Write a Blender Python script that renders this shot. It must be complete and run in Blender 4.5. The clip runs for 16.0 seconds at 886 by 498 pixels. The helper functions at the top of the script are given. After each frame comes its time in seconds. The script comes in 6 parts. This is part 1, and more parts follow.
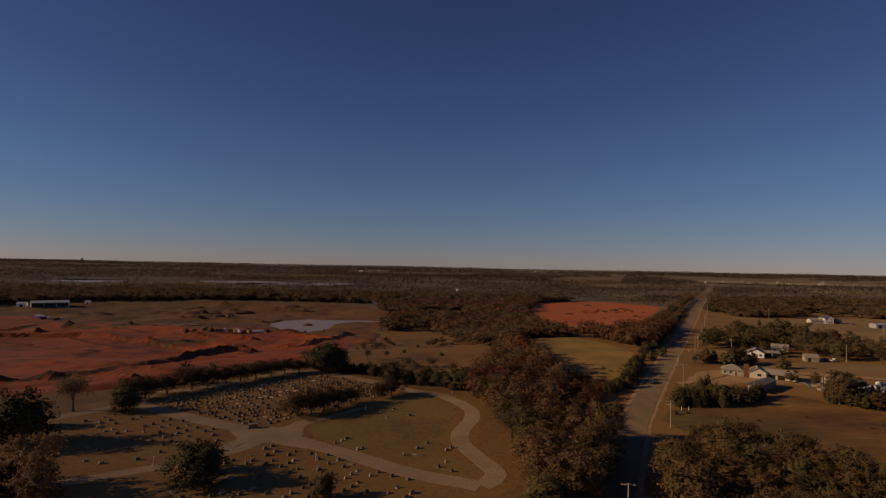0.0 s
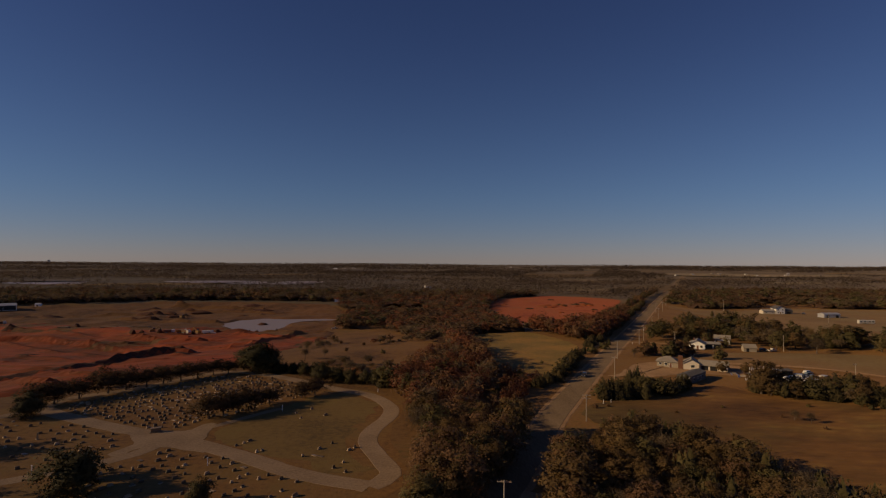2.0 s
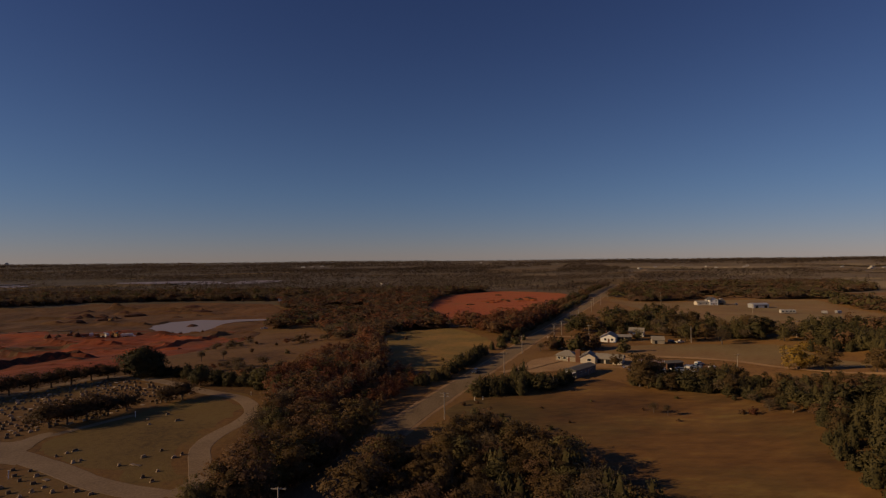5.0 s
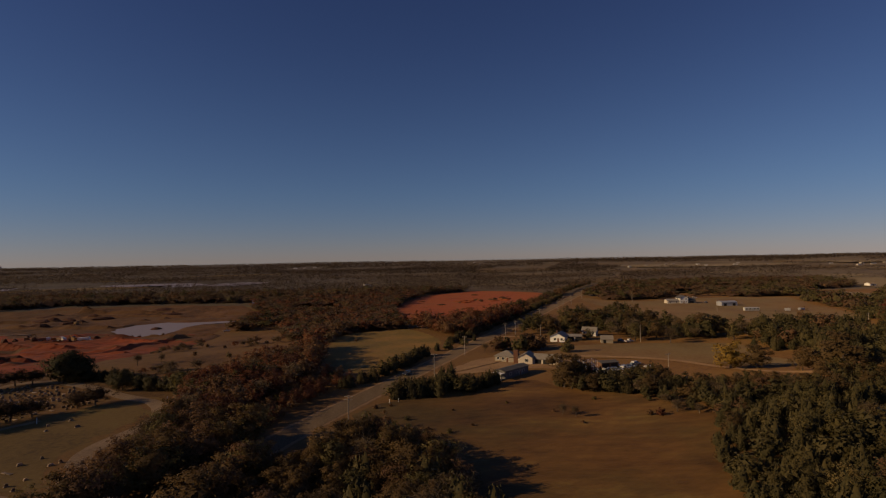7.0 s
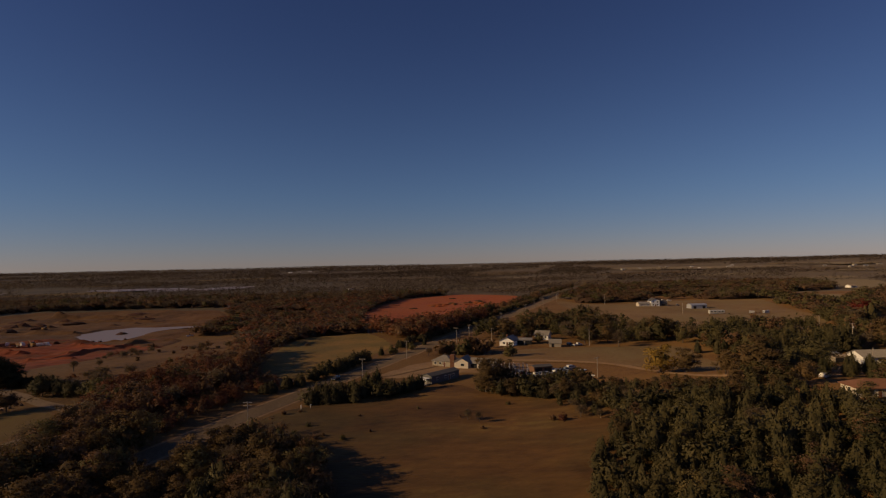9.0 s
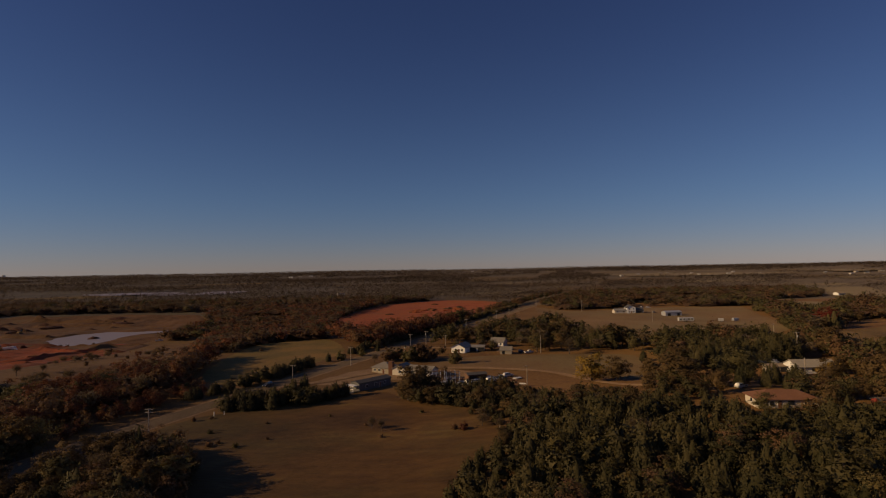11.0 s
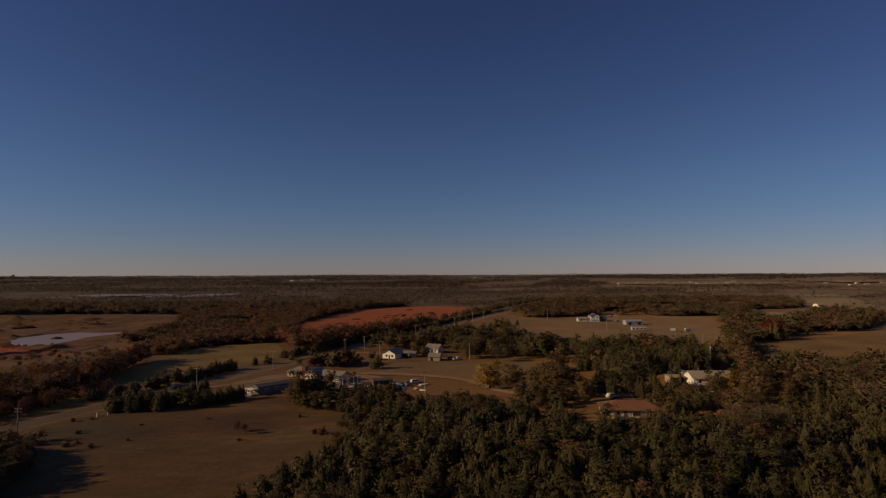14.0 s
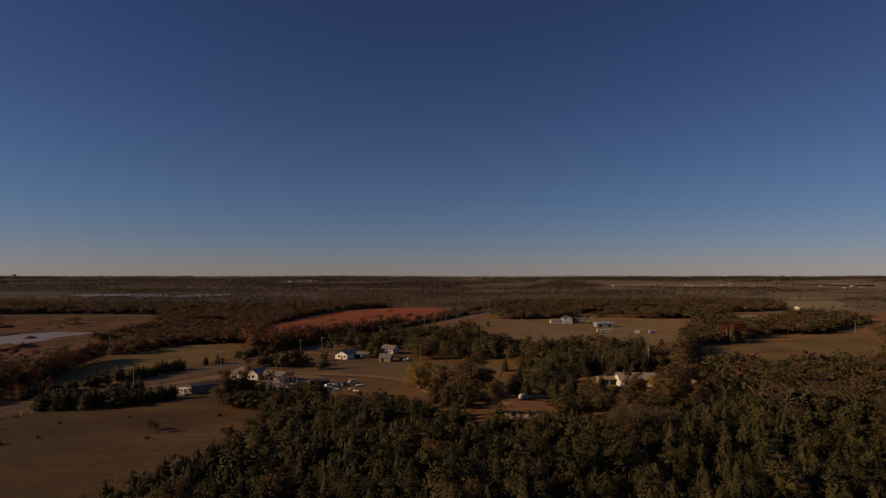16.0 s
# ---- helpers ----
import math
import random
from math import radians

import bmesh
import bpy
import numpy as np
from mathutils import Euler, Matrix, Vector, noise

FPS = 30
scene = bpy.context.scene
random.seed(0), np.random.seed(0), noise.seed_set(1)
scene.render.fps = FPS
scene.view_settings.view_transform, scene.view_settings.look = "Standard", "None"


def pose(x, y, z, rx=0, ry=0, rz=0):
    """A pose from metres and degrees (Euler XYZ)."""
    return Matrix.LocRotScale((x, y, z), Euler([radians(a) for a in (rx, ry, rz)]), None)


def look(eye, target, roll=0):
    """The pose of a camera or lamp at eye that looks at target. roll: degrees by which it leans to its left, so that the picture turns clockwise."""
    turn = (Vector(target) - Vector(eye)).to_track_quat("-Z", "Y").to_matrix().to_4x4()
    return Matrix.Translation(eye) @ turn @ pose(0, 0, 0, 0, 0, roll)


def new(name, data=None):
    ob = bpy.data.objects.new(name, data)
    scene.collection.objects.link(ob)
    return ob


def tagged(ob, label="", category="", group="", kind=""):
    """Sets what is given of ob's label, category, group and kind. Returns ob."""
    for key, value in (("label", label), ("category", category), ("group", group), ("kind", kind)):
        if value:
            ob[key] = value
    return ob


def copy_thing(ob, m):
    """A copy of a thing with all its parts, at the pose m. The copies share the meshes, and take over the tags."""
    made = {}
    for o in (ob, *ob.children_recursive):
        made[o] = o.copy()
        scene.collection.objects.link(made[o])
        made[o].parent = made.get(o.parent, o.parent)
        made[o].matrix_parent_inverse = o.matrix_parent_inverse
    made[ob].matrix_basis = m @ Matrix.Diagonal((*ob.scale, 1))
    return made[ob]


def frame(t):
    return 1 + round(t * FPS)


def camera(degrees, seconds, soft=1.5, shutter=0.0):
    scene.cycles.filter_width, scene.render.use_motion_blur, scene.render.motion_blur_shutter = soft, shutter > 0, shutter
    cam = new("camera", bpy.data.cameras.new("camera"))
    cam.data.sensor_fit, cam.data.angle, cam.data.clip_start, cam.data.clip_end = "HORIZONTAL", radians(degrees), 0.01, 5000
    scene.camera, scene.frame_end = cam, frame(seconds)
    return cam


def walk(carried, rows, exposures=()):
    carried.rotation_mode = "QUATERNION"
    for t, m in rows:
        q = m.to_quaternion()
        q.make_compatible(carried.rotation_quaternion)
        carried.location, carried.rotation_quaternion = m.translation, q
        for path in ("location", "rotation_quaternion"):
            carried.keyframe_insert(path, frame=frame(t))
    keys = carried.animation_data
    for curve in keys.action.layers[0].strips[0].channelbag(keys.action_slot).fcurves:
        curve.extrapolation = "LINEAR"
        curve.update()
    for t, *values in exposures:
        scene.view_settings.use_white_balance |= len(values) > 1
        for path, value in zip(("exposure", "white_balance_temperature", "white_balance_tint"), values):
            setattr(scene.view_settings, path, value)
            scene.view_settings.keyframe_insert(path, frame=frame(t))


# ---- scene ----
cam = camera(77.0, 16.0, soft=1.2)
EXPOSURE, KELVIN, TINT = -0.69, 6640, 12
METRES, EYE, TILT, LEAN, TURN = 212.0, 47.4, 1.6, -1.1, 0.0
ROWS = [
    (0.0, 0.0, 0.0, 0.0, 0.0, 0.0, -0.0),
    (0.5, 0.0211, 0.0038, -0.0009, -0.46, -0.05, 0.25),
    (1.0, 0.0438, 0.0072, -0.0016, -0.93, -0.15, 0.45),
    (1.5, 0.0681, 0.01, -0.0018, -1.43, -0.26, 0.58),
    (2.0, 0.0931, 0.0119, -0.0024, -2.17, -0.36, 0.71),
    (2.5, 0.1194, 0.0136, -0.0029, -2.86, -0.46, 0.82),
    (3.0, 0.1466, 0.015, -0.0035, -3.42, -0.55, 0.93),
    (3.5, 0.1749, 0.0167, -0.0039, -3.88, -0.63, 1.07),
    (4.0, 0.2029, 0.0181, -0.0042, -4.31, -0.76, 1.17),
    (6.5, 0.3607, 0.0217, -0.0083, -4.86, -0.77, 1.86),
    (7.0, 0.3936, 0.0216, -0.0091, -4.88, -0.78, 2.0),
    (7.5, 0.4275, 0.0216, -0.01, -4.82, -0.74, 2.13),
    (8.0, 0.4613, 0.0212, -0.0113, -4.84, -0.65, 2.23),
    (8.5, 0.4953, 0.0202, -0.0127, -4.82, -0.52, 2.23),
    (9.0, 0.5294, 0.0186, -0.0139, -4.8, -0.42, 2.23),
    (11.5, 0.7035, 0.0083, -0.017, -3.92, 0.33, 1.9),
    (12.0, 0.7371, 0.0041, -0.017, -3.72, 0.51, 1.75),
    (12.5, 0.7698, 0.0001, -0.0172, -3.48, 0.6, 1.61),
    (13.0, 0.8024, -0.0036, -0.0178, -3.3, 0.64, 1.48),
    (13.5, 0.834, -0.0077, -0.0184, -3.26, 0.65, 1.36),
    (14.0, 0.8658, -0.012, -0.0188, -3.19, 0.72, 1.26),
    (14.5, 0.8976, -0.0164, -0.0194, -3.07, 0.75, 1.18),
    (15.0, 0.9295, -0.0209, -0.0196, -2.96, 0.79, 1.08),
    (15.5, 0.9619, -0.0254, -0.0198, -2.92, 0.84, 1.07),
    (16.0, 0.9957, -0.0303, -0.0201, -2.89, 0.86, 1.04),
]
walk(cam, [(t, pose(0, 0, EYE, TILT, LEAN, TURN) @ pose(METRES * x, METRES * y, METRES * z, 90 + pitch, roll, yaw)) for t, x, y, z, yaw, pitch, roll in ROWS], exposures=[(0.0, EXPOSURE, KELVIN, TINT), (16.0, EXPOSURE, KELVIN, TINT)])

# ---- sky and sun ----
SUN_DIR = Vector((1.0, 0.14, -0.39)).normalized()          # the way the light travels
world = bpy.data.worlds.new("sky")
scene.world = world
world.use_nodes = True
wn = world.node_tree.nodes
sky = wn.new("ShaderNodeTexSky")
sky.sky_type = "NISHITA"
sky.sun_disc = False
sky.sun_elevation = math.asin(-SUN_DIR.z)
sky.sun_rotation = math.atan2(-SUN_DIR.x, -SUN_DIR.y)
sky.altitude = 1200
sky.air_density, sky.dust_density, sky.ozone_density = 1.0, 0.05, 2.8
wn["Background"].inputs["Strength"].default_value = 0.0714
where = wn.new("ShaderNodeTexCoord")
split = wn.new("ShaderNodeSeparateXYZ")
height = wn.new("ShaderNodeMapRange")                 # from the hazy horizon up to the clear blue
height.inputs["From Min"].default_value, height.inputs["From Max"].default_value = 0.0, 0.5
tone = wn.new("ShaderNodeValToRGB")
tone.color_ramp.interpolation = "EASE"
tone.color_ramp.elements.new(0.26)
for e, (at, c) in zip(tone.color_ramp.elements, ((0.0, (0.745, 0.69, 0.92)), (0.26, (0.69, 0.757, 0.98)), (0.9, (0.586, 0.621, 0.907)))):
    e.position, e.color = at, (*c, 1)
deep = wn.new("ShaderNodeMix")                       # the clear autumn air, bluer overhead and dustier low down
deep.data_type, deep.blend_type = "RGBA", "MULTIPLY"
deep.inputs["Factor"].default_value = 1.0
for a, b in ((where.outputs["Generated"], split.inputs[0]), (split.outputs["Z"], height.inputs[0]), (height.outputs[0], tone.inputs[0]), (tone.outputs[0], deep.inputs[7]),
             (sky.outputs[0], deep.inputs[6]), (deep.outputs[2], wn["Background"].inputs["Color"])):
    world.node_tree.links.new(a, b)
sun_data = bpy.data.lights.new("sun", "SUN")
sun_data.energy, sun_data.angle, sun_data.color = 5.0, radians(0.5), (1.0, 0.70, 0.36)
sun = new("sun", sun_data)
sun.matrix_world = look((0, 0, 300), Vector((0, 0, 300)) + SUN_DIR)


# ---- materials ----
def mat(name, stops, big=0.05, small=1.0, mix=0.5, rough=0.9, bump=0.0, bump_scale=3.0, island=0.0, per_object=0.0,
        metal=0.0, stretch=None, spec=0.3, detail=4.0, glow=0.0, spread=0.22, patch=None):
    """A surface whose colour runs through stops by two scales of noise, by the piece and by the object."""
    m = bpy.data.materials.new(name)
    m.use_nodes = True
    nt = m.node_tree
    n, l = nt.nodes, nt.links
    b = n["Principled BSDF"]
    b.inputs["Roughness"].default_value = rough
    b.inputs["Metallic"].default_value = metal
    b.inputs["Diffuse Roughness"].default_value = 0.6 if rough >= 0.9 or glow else 0.0
    b.inputs["Specular IOR Level"].default_value = spec
    geo = n.new("ShaderNodeNewGeometry")
    place = geo.outputs["Position"]
    if stretch:
        mp = n.new("ShaderNodeMapping")
        mp.inputs["Rotation"].default_value = (0, 0, radians(stretch[0]))
        mp.inputs["Scale"].default_value = (stretch[1], stretch[2], 1)
        l.new(place, mp.inputs["Vector"])
        place = mp.outputs[0]
    total = None
    for scale, weight in ((big, mix), (small, 1 - mix)):
        t = n.new("ShaderNodeTexNoise")
        t.inputs["Scale"].default_value = scale
        t.inputs["Detail"].default_value = detail
        t.inputs["Roughness"].default_value = 0.6
        l.new(place, t.inputs["Vector"])
        k = n.new("ShaderNodeMath")
        k.operation = "MULTIPLY_ADD"
        k.inputs[1].default_value = weight
        l.new(t.outputs[0], k.inputs[0])
        if total is None:
            k.inputs[2].default_value = 0.0
        else:
            l.new(total, k.inputs[2])
        total = k.outputs[0]
    for source, weight in ((geo.outputs["Random Per Island"], island),
                           (n.new("ShaderNodeObjectInfo").outputs["Random"], per_object)):
        if weight:
            k = n.new("ShaderNodeMath")
            k.operation = "MULTIPLY_ADD"
            k.inputs[1].default_value = weight
            l.new(source, k.inputs[0])
            c = n.new("ShaderNodeMath")
            c.operation = "SUBTRACT"
            c.inputs[1].default_value = weight / 2
            l.new(total, c.inputs[0])
            l.new(c.outputs[0], k.inputs[2])
            total = k.outputs[0]
    ramp = n.new("ShaderNodeValToRGB")
    e = ramp.color_ramp.elements
    while len(e) < len(stops):
        e.new(0.5)
    for i, c in enumerate(stops):
        e[i].position = 0.5 - spread + 2 * spread * i / max(1, len(stops) - 1)
        e[i].color = (*c, 1)
    l.new(total, ramp.inputs[0])
    colour = ramp.outputs[0]
    if patch:
        # broad patches of another growth: tint, size
        t = n.new("ShaderNodeTexNoise")
        t.inputs["Scale"].default_value = patch[3]
        t.inputs["Detail"].default_value = 6
        t.inputs["Roughness"].default_value = 0.65
        l.new(geo.outputs["Position"], t.inputs["Vector"])
        k = n.new("ShaderNodeMapRange")
        k.inputs["From Min"].default_value, k.inputs["From Max"].default_value = 0.42, 0.60
        l.new(t.outputs[0], k.inputs["Value"])
        mx = n.new("ShaderNodeMix")
        mx.data_type, mx.blend_type = "RGBA", "MULTIPLY"
        l.new(k.outputs[0], mx.inputs["Factor"])
        l.new(colour, mx.inputs[6])
        mx.inputs[7].default_value = (*patch[:3], 1)
        colour = mx.outputs[2]
    l.new(colour, b.inputs["Base Color"])
    if glow:
        # thin leaves let part of the light through
        tr = n.new("ShaderNodeBsdfTranslucent")
        l.new(ramp.outputs[0], tr.inputs["Color"])
        mx = n.new("ShaderNodeMixShader")
        mx.inputs[0].default_value = glow
        l.new(b.outputs[0], mx.inputs[1])
        l.new(tr.outputs[0], mx.inputs[2])
        l.new(mx.outputs[0], n["Material Output"].inputs["Surface"])
    if bump:
        t = n.new("ShaderNodeTexNoise")
        t.inputs["Scale"].default_value = bump_scale
        t.inputs["Detail"].default_value = 5
        l.new(place, t.inputs["Vector"])
        bp = n.new("ShaderNodeBump")
        bp.inputs["Strength"].default_value = 0.8
        bp.inputs["Distance"].default_value = bump
        l.new(t.outputs[0], bp.inputs["Height"])
        l.new(bp.outputs[0], b.inputs["Normal"])
    return m


M_GROUND = mat("dry_ground", [(0.081, 0.039, 0.013), (0.135, 0.067, 0.018), (0.183, 0.094, 0.027), (0.125, 0.078, 0.021)], 0.02, 0.6, 0.6, bump=0.25, bump_scale=0.8, spread=0.14)
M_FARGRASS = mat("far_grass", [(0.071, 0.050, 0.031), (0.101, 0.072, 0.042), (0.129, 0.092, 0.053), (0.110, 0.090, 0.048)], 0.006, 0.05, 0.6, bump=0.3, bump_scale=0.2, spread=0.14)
M_LITTER = mat("leaf_litter", [(0.044, 0.021, 0.009), (0.078, 0.038, 0.015), (0.113, 0.057, 0.021)], 0.06, 1.2, 0.5, bump=0.3, bump_scale=1.0, spread=0.14)
M_LAWN = mat("cemetery_lawn", [(0.113, 0.054, 0.014), (0.184, 0.087, 0.021), (0.237, 0.112, 0.028), (0.198, 0.107, 0.024)], 0.03, 0.7, 0.55, bump=0.12, bump_scale=1.5, spread=0.14, patch=(0.80, 0.95, 1.0, 0.03))
M_LAWNGREEN = mat("olive_lawn", [(0.099, 0.058, 0.016), (0.152, 0.092, 0.023), (0.191, 0.116, 0.030), (0.177, 0.122, 0.030)], 0.035, 0.6, 0.55, bump=0.12, bump_scale=1.5, spread=0.14)
M_FIELD = mat("tan_field", [(0.046, 0.021, 0.006), (0.092, 0.043, 0.011), (0.141, 0.069, 0.018), (0.201, 0.116, 0.030)], 0.035, 0.3, 0.66, bump=0.25, bump_scale=0.9, stretch=(20, 0.6, 1.3), spread=0.2, patch=(0.72, 0.90, 0.95, 0.018))
M_GREEN = mat("green_field", [(0.132, 0.086, 0.021), (0.196, 0.130, 0.033), (0.253, 0.165, 0.045)], 0.03, 0.5, 0.6, bump=0.12, bump_scale=1.2, spread=0.14, patch=(1.2, 1.02, 0.95, 0.03))
M_PADDOCK = mat("dry_paddock", [(0.128, 0.073, 0.029), (0.182, 0.107, 0.043), (0.228, 0.137, 0.059)], 0.03, 0.5, 0.6, bump=0.15, bump_scale=1.0, spread=0.14, patch=(0.80, 0.92, 0.95, 0.015))
M_OLIVE = mat("olive_scrub", [(0.069, 0.042, 0.014), (0.115, 0.070, 0.023), (0.154, 0.095, 0.030)], 0.04, 0.5, 0.6, bump=0.3, bump_scale=0.7, spread=0.14)
M_SCRUB = mat("brown_scrub_grass", [(0.099, 0.047, 0.014), (0.162, 0.079, 0.022), (0.211, 0.106, 0.030), (0.151, 0.088, 0.024)], 0.03, 0.4, 0.62, bump=0.3, bump_scale=0.7, spread=0.14)
M_RED = mat("red_clay", [(0.173, 0.041, 0.011), (0.308, 0.071, 0.018), (0.389, 0.098, 0.024), (0.276, 0.098, 0.029)], 0.03, 0.35, 0.55, bump=0.5, bump_scale=0.4, spread=0.14, patch=(0.78, 0.85, 0.9, 0.03))
M_PIT = mat("quarry_earth", [(0.140, 0.032, 0.009), (0.298, 0.055, 0.013), (0.391, 0.080, 0.020), (0.224, 0.077, 0.020)], 0.014, 0.2, 0.62, bump=0.5, bump_scale=0.4, stretch=(-25, 0.6, 1.4), spread=0.14, patch=(0.62, 0.80, 0.90, 0.03))
M_ROAD = mat("worn_asphalt", [(0.128, 0.088, 0.051), (0.176, 0.123, 0.074), (0.225, 0.159, 0.098)], 0.06, 1.5, 0.5, rough=0.96, spec=0.12, bump=0.02, bump_scale=8, stretch=(26, 1.6, 0.35), spread=0.14)
M_GRAVEL = mat("pale_gravel", [(0.199, 0.130, 0.073), (0.274, 0.184, 0.105), (0.337, 0.232, 0.136)], 0.08, 1.6, 0.5, bump=0.05, bump_scale=4, spread=0.14)
M_DIRT = mat("dirt_shoulder", [(0.179, 0.106, 0.052), (0.269, 0.161, 0.080), (0.323, 0.207, 0.103)], 0.1, 1.2, 0.5, bump=0.06, bump_scale=3, spread=0.14)
M_STUBBLE = mat("pale_stubble", [(0.129, 0.091, 0.050), (0.176, 0.130, 0.069), (0.211, 0.159, 0.088)], 0.01, 0.2, 0.6, bump=0.1)
M_BARK = mat("bark", [(0.06, 0.045, 0.035), (0.12, 0.09, 0.07), (0.18, 0.145, 0.115)], 0.8, 5.0, 0.5, bump=0.05, bump_scale=8)
M_PALEBARK = mat("pale_bark", [(0.20, 0.17, 0.14), (0.30, 0.26, 0.22), (0.38, 0.34, 0.29)], 0.8, 5.0, 0.5, bump=0.05, bump_scale=8)
LEAF = dict(big=0.1, small=0.7, mix=0.5, island=0.06, per_object=0.24, rough=0.75, spec=0.2, glow=0.30)
NEEDLE = dict(LEAF, glow=0.07)
M_CEDAR = mat("cedar_needles", [(0.025, 0.026, 0.009), (0.050, 0.044, 0.016), (0.076, 0.062, 0.024), (0.108, 0.083, 0.030)], **NEEDLE)
M_JUNIPER = mat("juniper_needles", [(0.025, 0.022, 0.009), (0.048, 0.038, 0.015), (0.075, 0.057, 0.021), (0.112, 0.077, 0.030)], **NEEDLE)
M_RUSSET = mat("russet_leaves", [(0.082, 0.030, 0.020), (0.146, 0.056, 0.031), (0.203, 0.080, 0.038), (0.231, 0.106, 0.050)], **LEAF)
M_BROWN = mat("brown_leaves", [(0.086, 0.048, 0.026), (0.142, 0.081, 0.041), (0.200, 0.112, 0.057), (0.236, 0.138, 0.067)], **LEAF)
M_UMBER = mat("olive_brown_leaves", [(0.065, 0.044, 0.020), (0.118, 0.077, 0.033), (0.168, 0.108, 0.046), (0.208, 0.130, 0.054)], **LEAF)
M_OLIVELEAF = mat("olive_leaves", [(0.059, 0.053, 0.022), (0.112, 0.095, 0.037), (0.167, 0.133, 0.052), (0.219, 0.156, 0.059)], **LEAF)
M_YELLOW = mat("yellow_leaves", [(0.225, 0.140, 0.028), (0.382, 0.243, 0.048), (0.509, 0.328, 0.068)], **LEAF)
M_CRIMSON = mat("crimson_leaves", [(0.096, 0.017, 0.012), (0.182, 0.029, 0.018), (0.230, 0.049, 0.025)], **LEAF)
M_DARKLEAF = mat("dark_brown_leaves", [(0.047, 0.028, 0.015), (0.084, 0.050, 0.025), (0.119, 0.073, 0.035)], **LEAF)
M_PITBROWN = mat("brown_spoil", [(0.075, 0.035, 0.011), (0.138, 0.060, 0.018), (0.188, 0.084, 0.026), (0.150, 0.083, 0.025)], 0.02, 0.3, 0.6, bump=0.4, bump_scale=0.5, spread=0.14)
M_SPOILSHADE = mat("dark_spoil", [(0.050, 0.017, 0.007), (0.095, 0.032, 0.012), (0.150, 0.050, 0.018)], 0.04, 0.5, 0.5, bump=0.5, bump_scale=0.6, spread=0.14)
M_TWIG = mat("grey_twigs", [(0.098, 0.068, 0.039), (0.155, 0.111, 0.063), (0.219, 0.158, 0.090)], **LEAF)
# bare grey-brown woods, with distance haze put into the paler, greyer stops
M_HAZYWOOD = mat("far_woods", [(0.088, 0.063, 0.048), (0.135, 0.099, 0.077), (0.175, 0.132, 0.101), (0.160, 0.129, 0.086)], 0.005, 0.03, 0.7, island=0.04, rough=0.95, spec=0.1, glow=0.4, stretch=(0, 0.35, 1.8), spread=0.11)
M_BRUSH = mat("brown_brush", [(0.050, 0.028, 0.018), (0.085, 0.049, 0.031), (0.118, 0.070, 0.044), (0.110, 0.078, 0.045)], 0.02, 0.5, 0.5, bump=1.2, bump_scale=0.5, rough=0.95, spec=0.1, glow=0.3)
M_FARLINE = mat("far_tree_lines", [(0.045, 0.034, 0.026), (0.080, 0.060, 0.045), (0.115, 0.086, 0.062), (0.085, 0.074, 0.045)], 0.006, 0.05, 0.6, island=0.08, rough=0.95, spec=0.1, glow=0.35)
M_WATER = bpy.data.materials.new("pond_water")
M_WATER.use_nodes = True
_b = M_WATER.node_tree.nodes["Principled BSDF"]
_b.inputs["Base Color"].default_value = (0.30, 0.235, 0.205, 1)
_b.inputs["Roughness"].default_value = 0.35
_b.inputs["IOR"].default_value = 1.33
_b.inputs["Specular IOR Level"].default_value = 0.25
M_WHITE = mat("white_siding", [(0.670, 0.648, 0.605), (0.799, 0.778, 0.734), (0.864, 0.842, 0.799)], 0.4, 4, 0.5, rough=0.6, bump=0.01, bump_scale=6)
M_CREAM = mat("cream_siding", [(0.480, 0.420, 0.330), (0.580, 0.510, 0.410), (0.640, 0.570, 0.460)], 0.4, 4, 0.5, rough=0.7)
M_TAN = mat("tan_block", [(0.270, 0.225, 0.165), (0.345, 0.292, 0.217), (0.398, 0.345, 0.262)], 0.3, 3, 0.5, rough=0.85)
M_BLUEWALL = mat("grey_siding", [(0.080, 0.078, 0.076), (0.115, 0.112, 0.108), (0.150, 0.146, 0.140)], 0.3, 3, 0.5, rough=0.6)
M_ROOFGREY = mat("grey_shingles", [(0.17, 0.155, 0.145), (0.23, 0.21, 0.195), (0.29, 0.265, 0.245)], 0.3, 2.5, 0.45, bump=0.02, bump_scale=5)
M_ROOFPALE = mat("pale_weathered_shingles", [(0.205, 0.179, 0.146), (0.271, 0.237, 0.194), (0.328, 0.287, 0.235)], 0.3, 2.5, 0.45, bump=0.02, bump_scale=5)
M_ROOFDARK = mat("dark_shingles", [(0.055, 0.052, 0.055), (0.085, 0.080, 0.082), (0.12, 0.112, 0.11)], 0.3, 2.5, 0.45, bump=0.02, bump_scale=5)
M_ROOFBROWN = mat("red_brown_shingles", [(0.14, 0.062, 0.036), (0.19, 0.088, 0.05), (0.24, 0.115, 0.068)], 0.3, 2.5, 0.45, bump=0.02, bump_scale=5)
M_ROOFTAN = mat("tan_shingles", [(0.19, 0.135, 0.09), (0.25, 0.185, 0.125), (0.30, 0.225, 0.155)], 0.3, 2.5, 0.45, bump=0.02, bump_scale=5)
M_METAL = mat("galvanised_sheet", [(0.42, 0.42, 0.42), (0.52, 0.52, 0.52), (0.60, 0.60, 0.59)], 0.2, 3, 0.5, rough=0.5, metal=0.5)
M_RUST = mat("rusty_steel", [(0.10, 0.05, 0.03), (0.16, 0.085, 0.05), (0.22, 0.13, 0.08)], 0.8, 5, 0.5, rough=0.8)
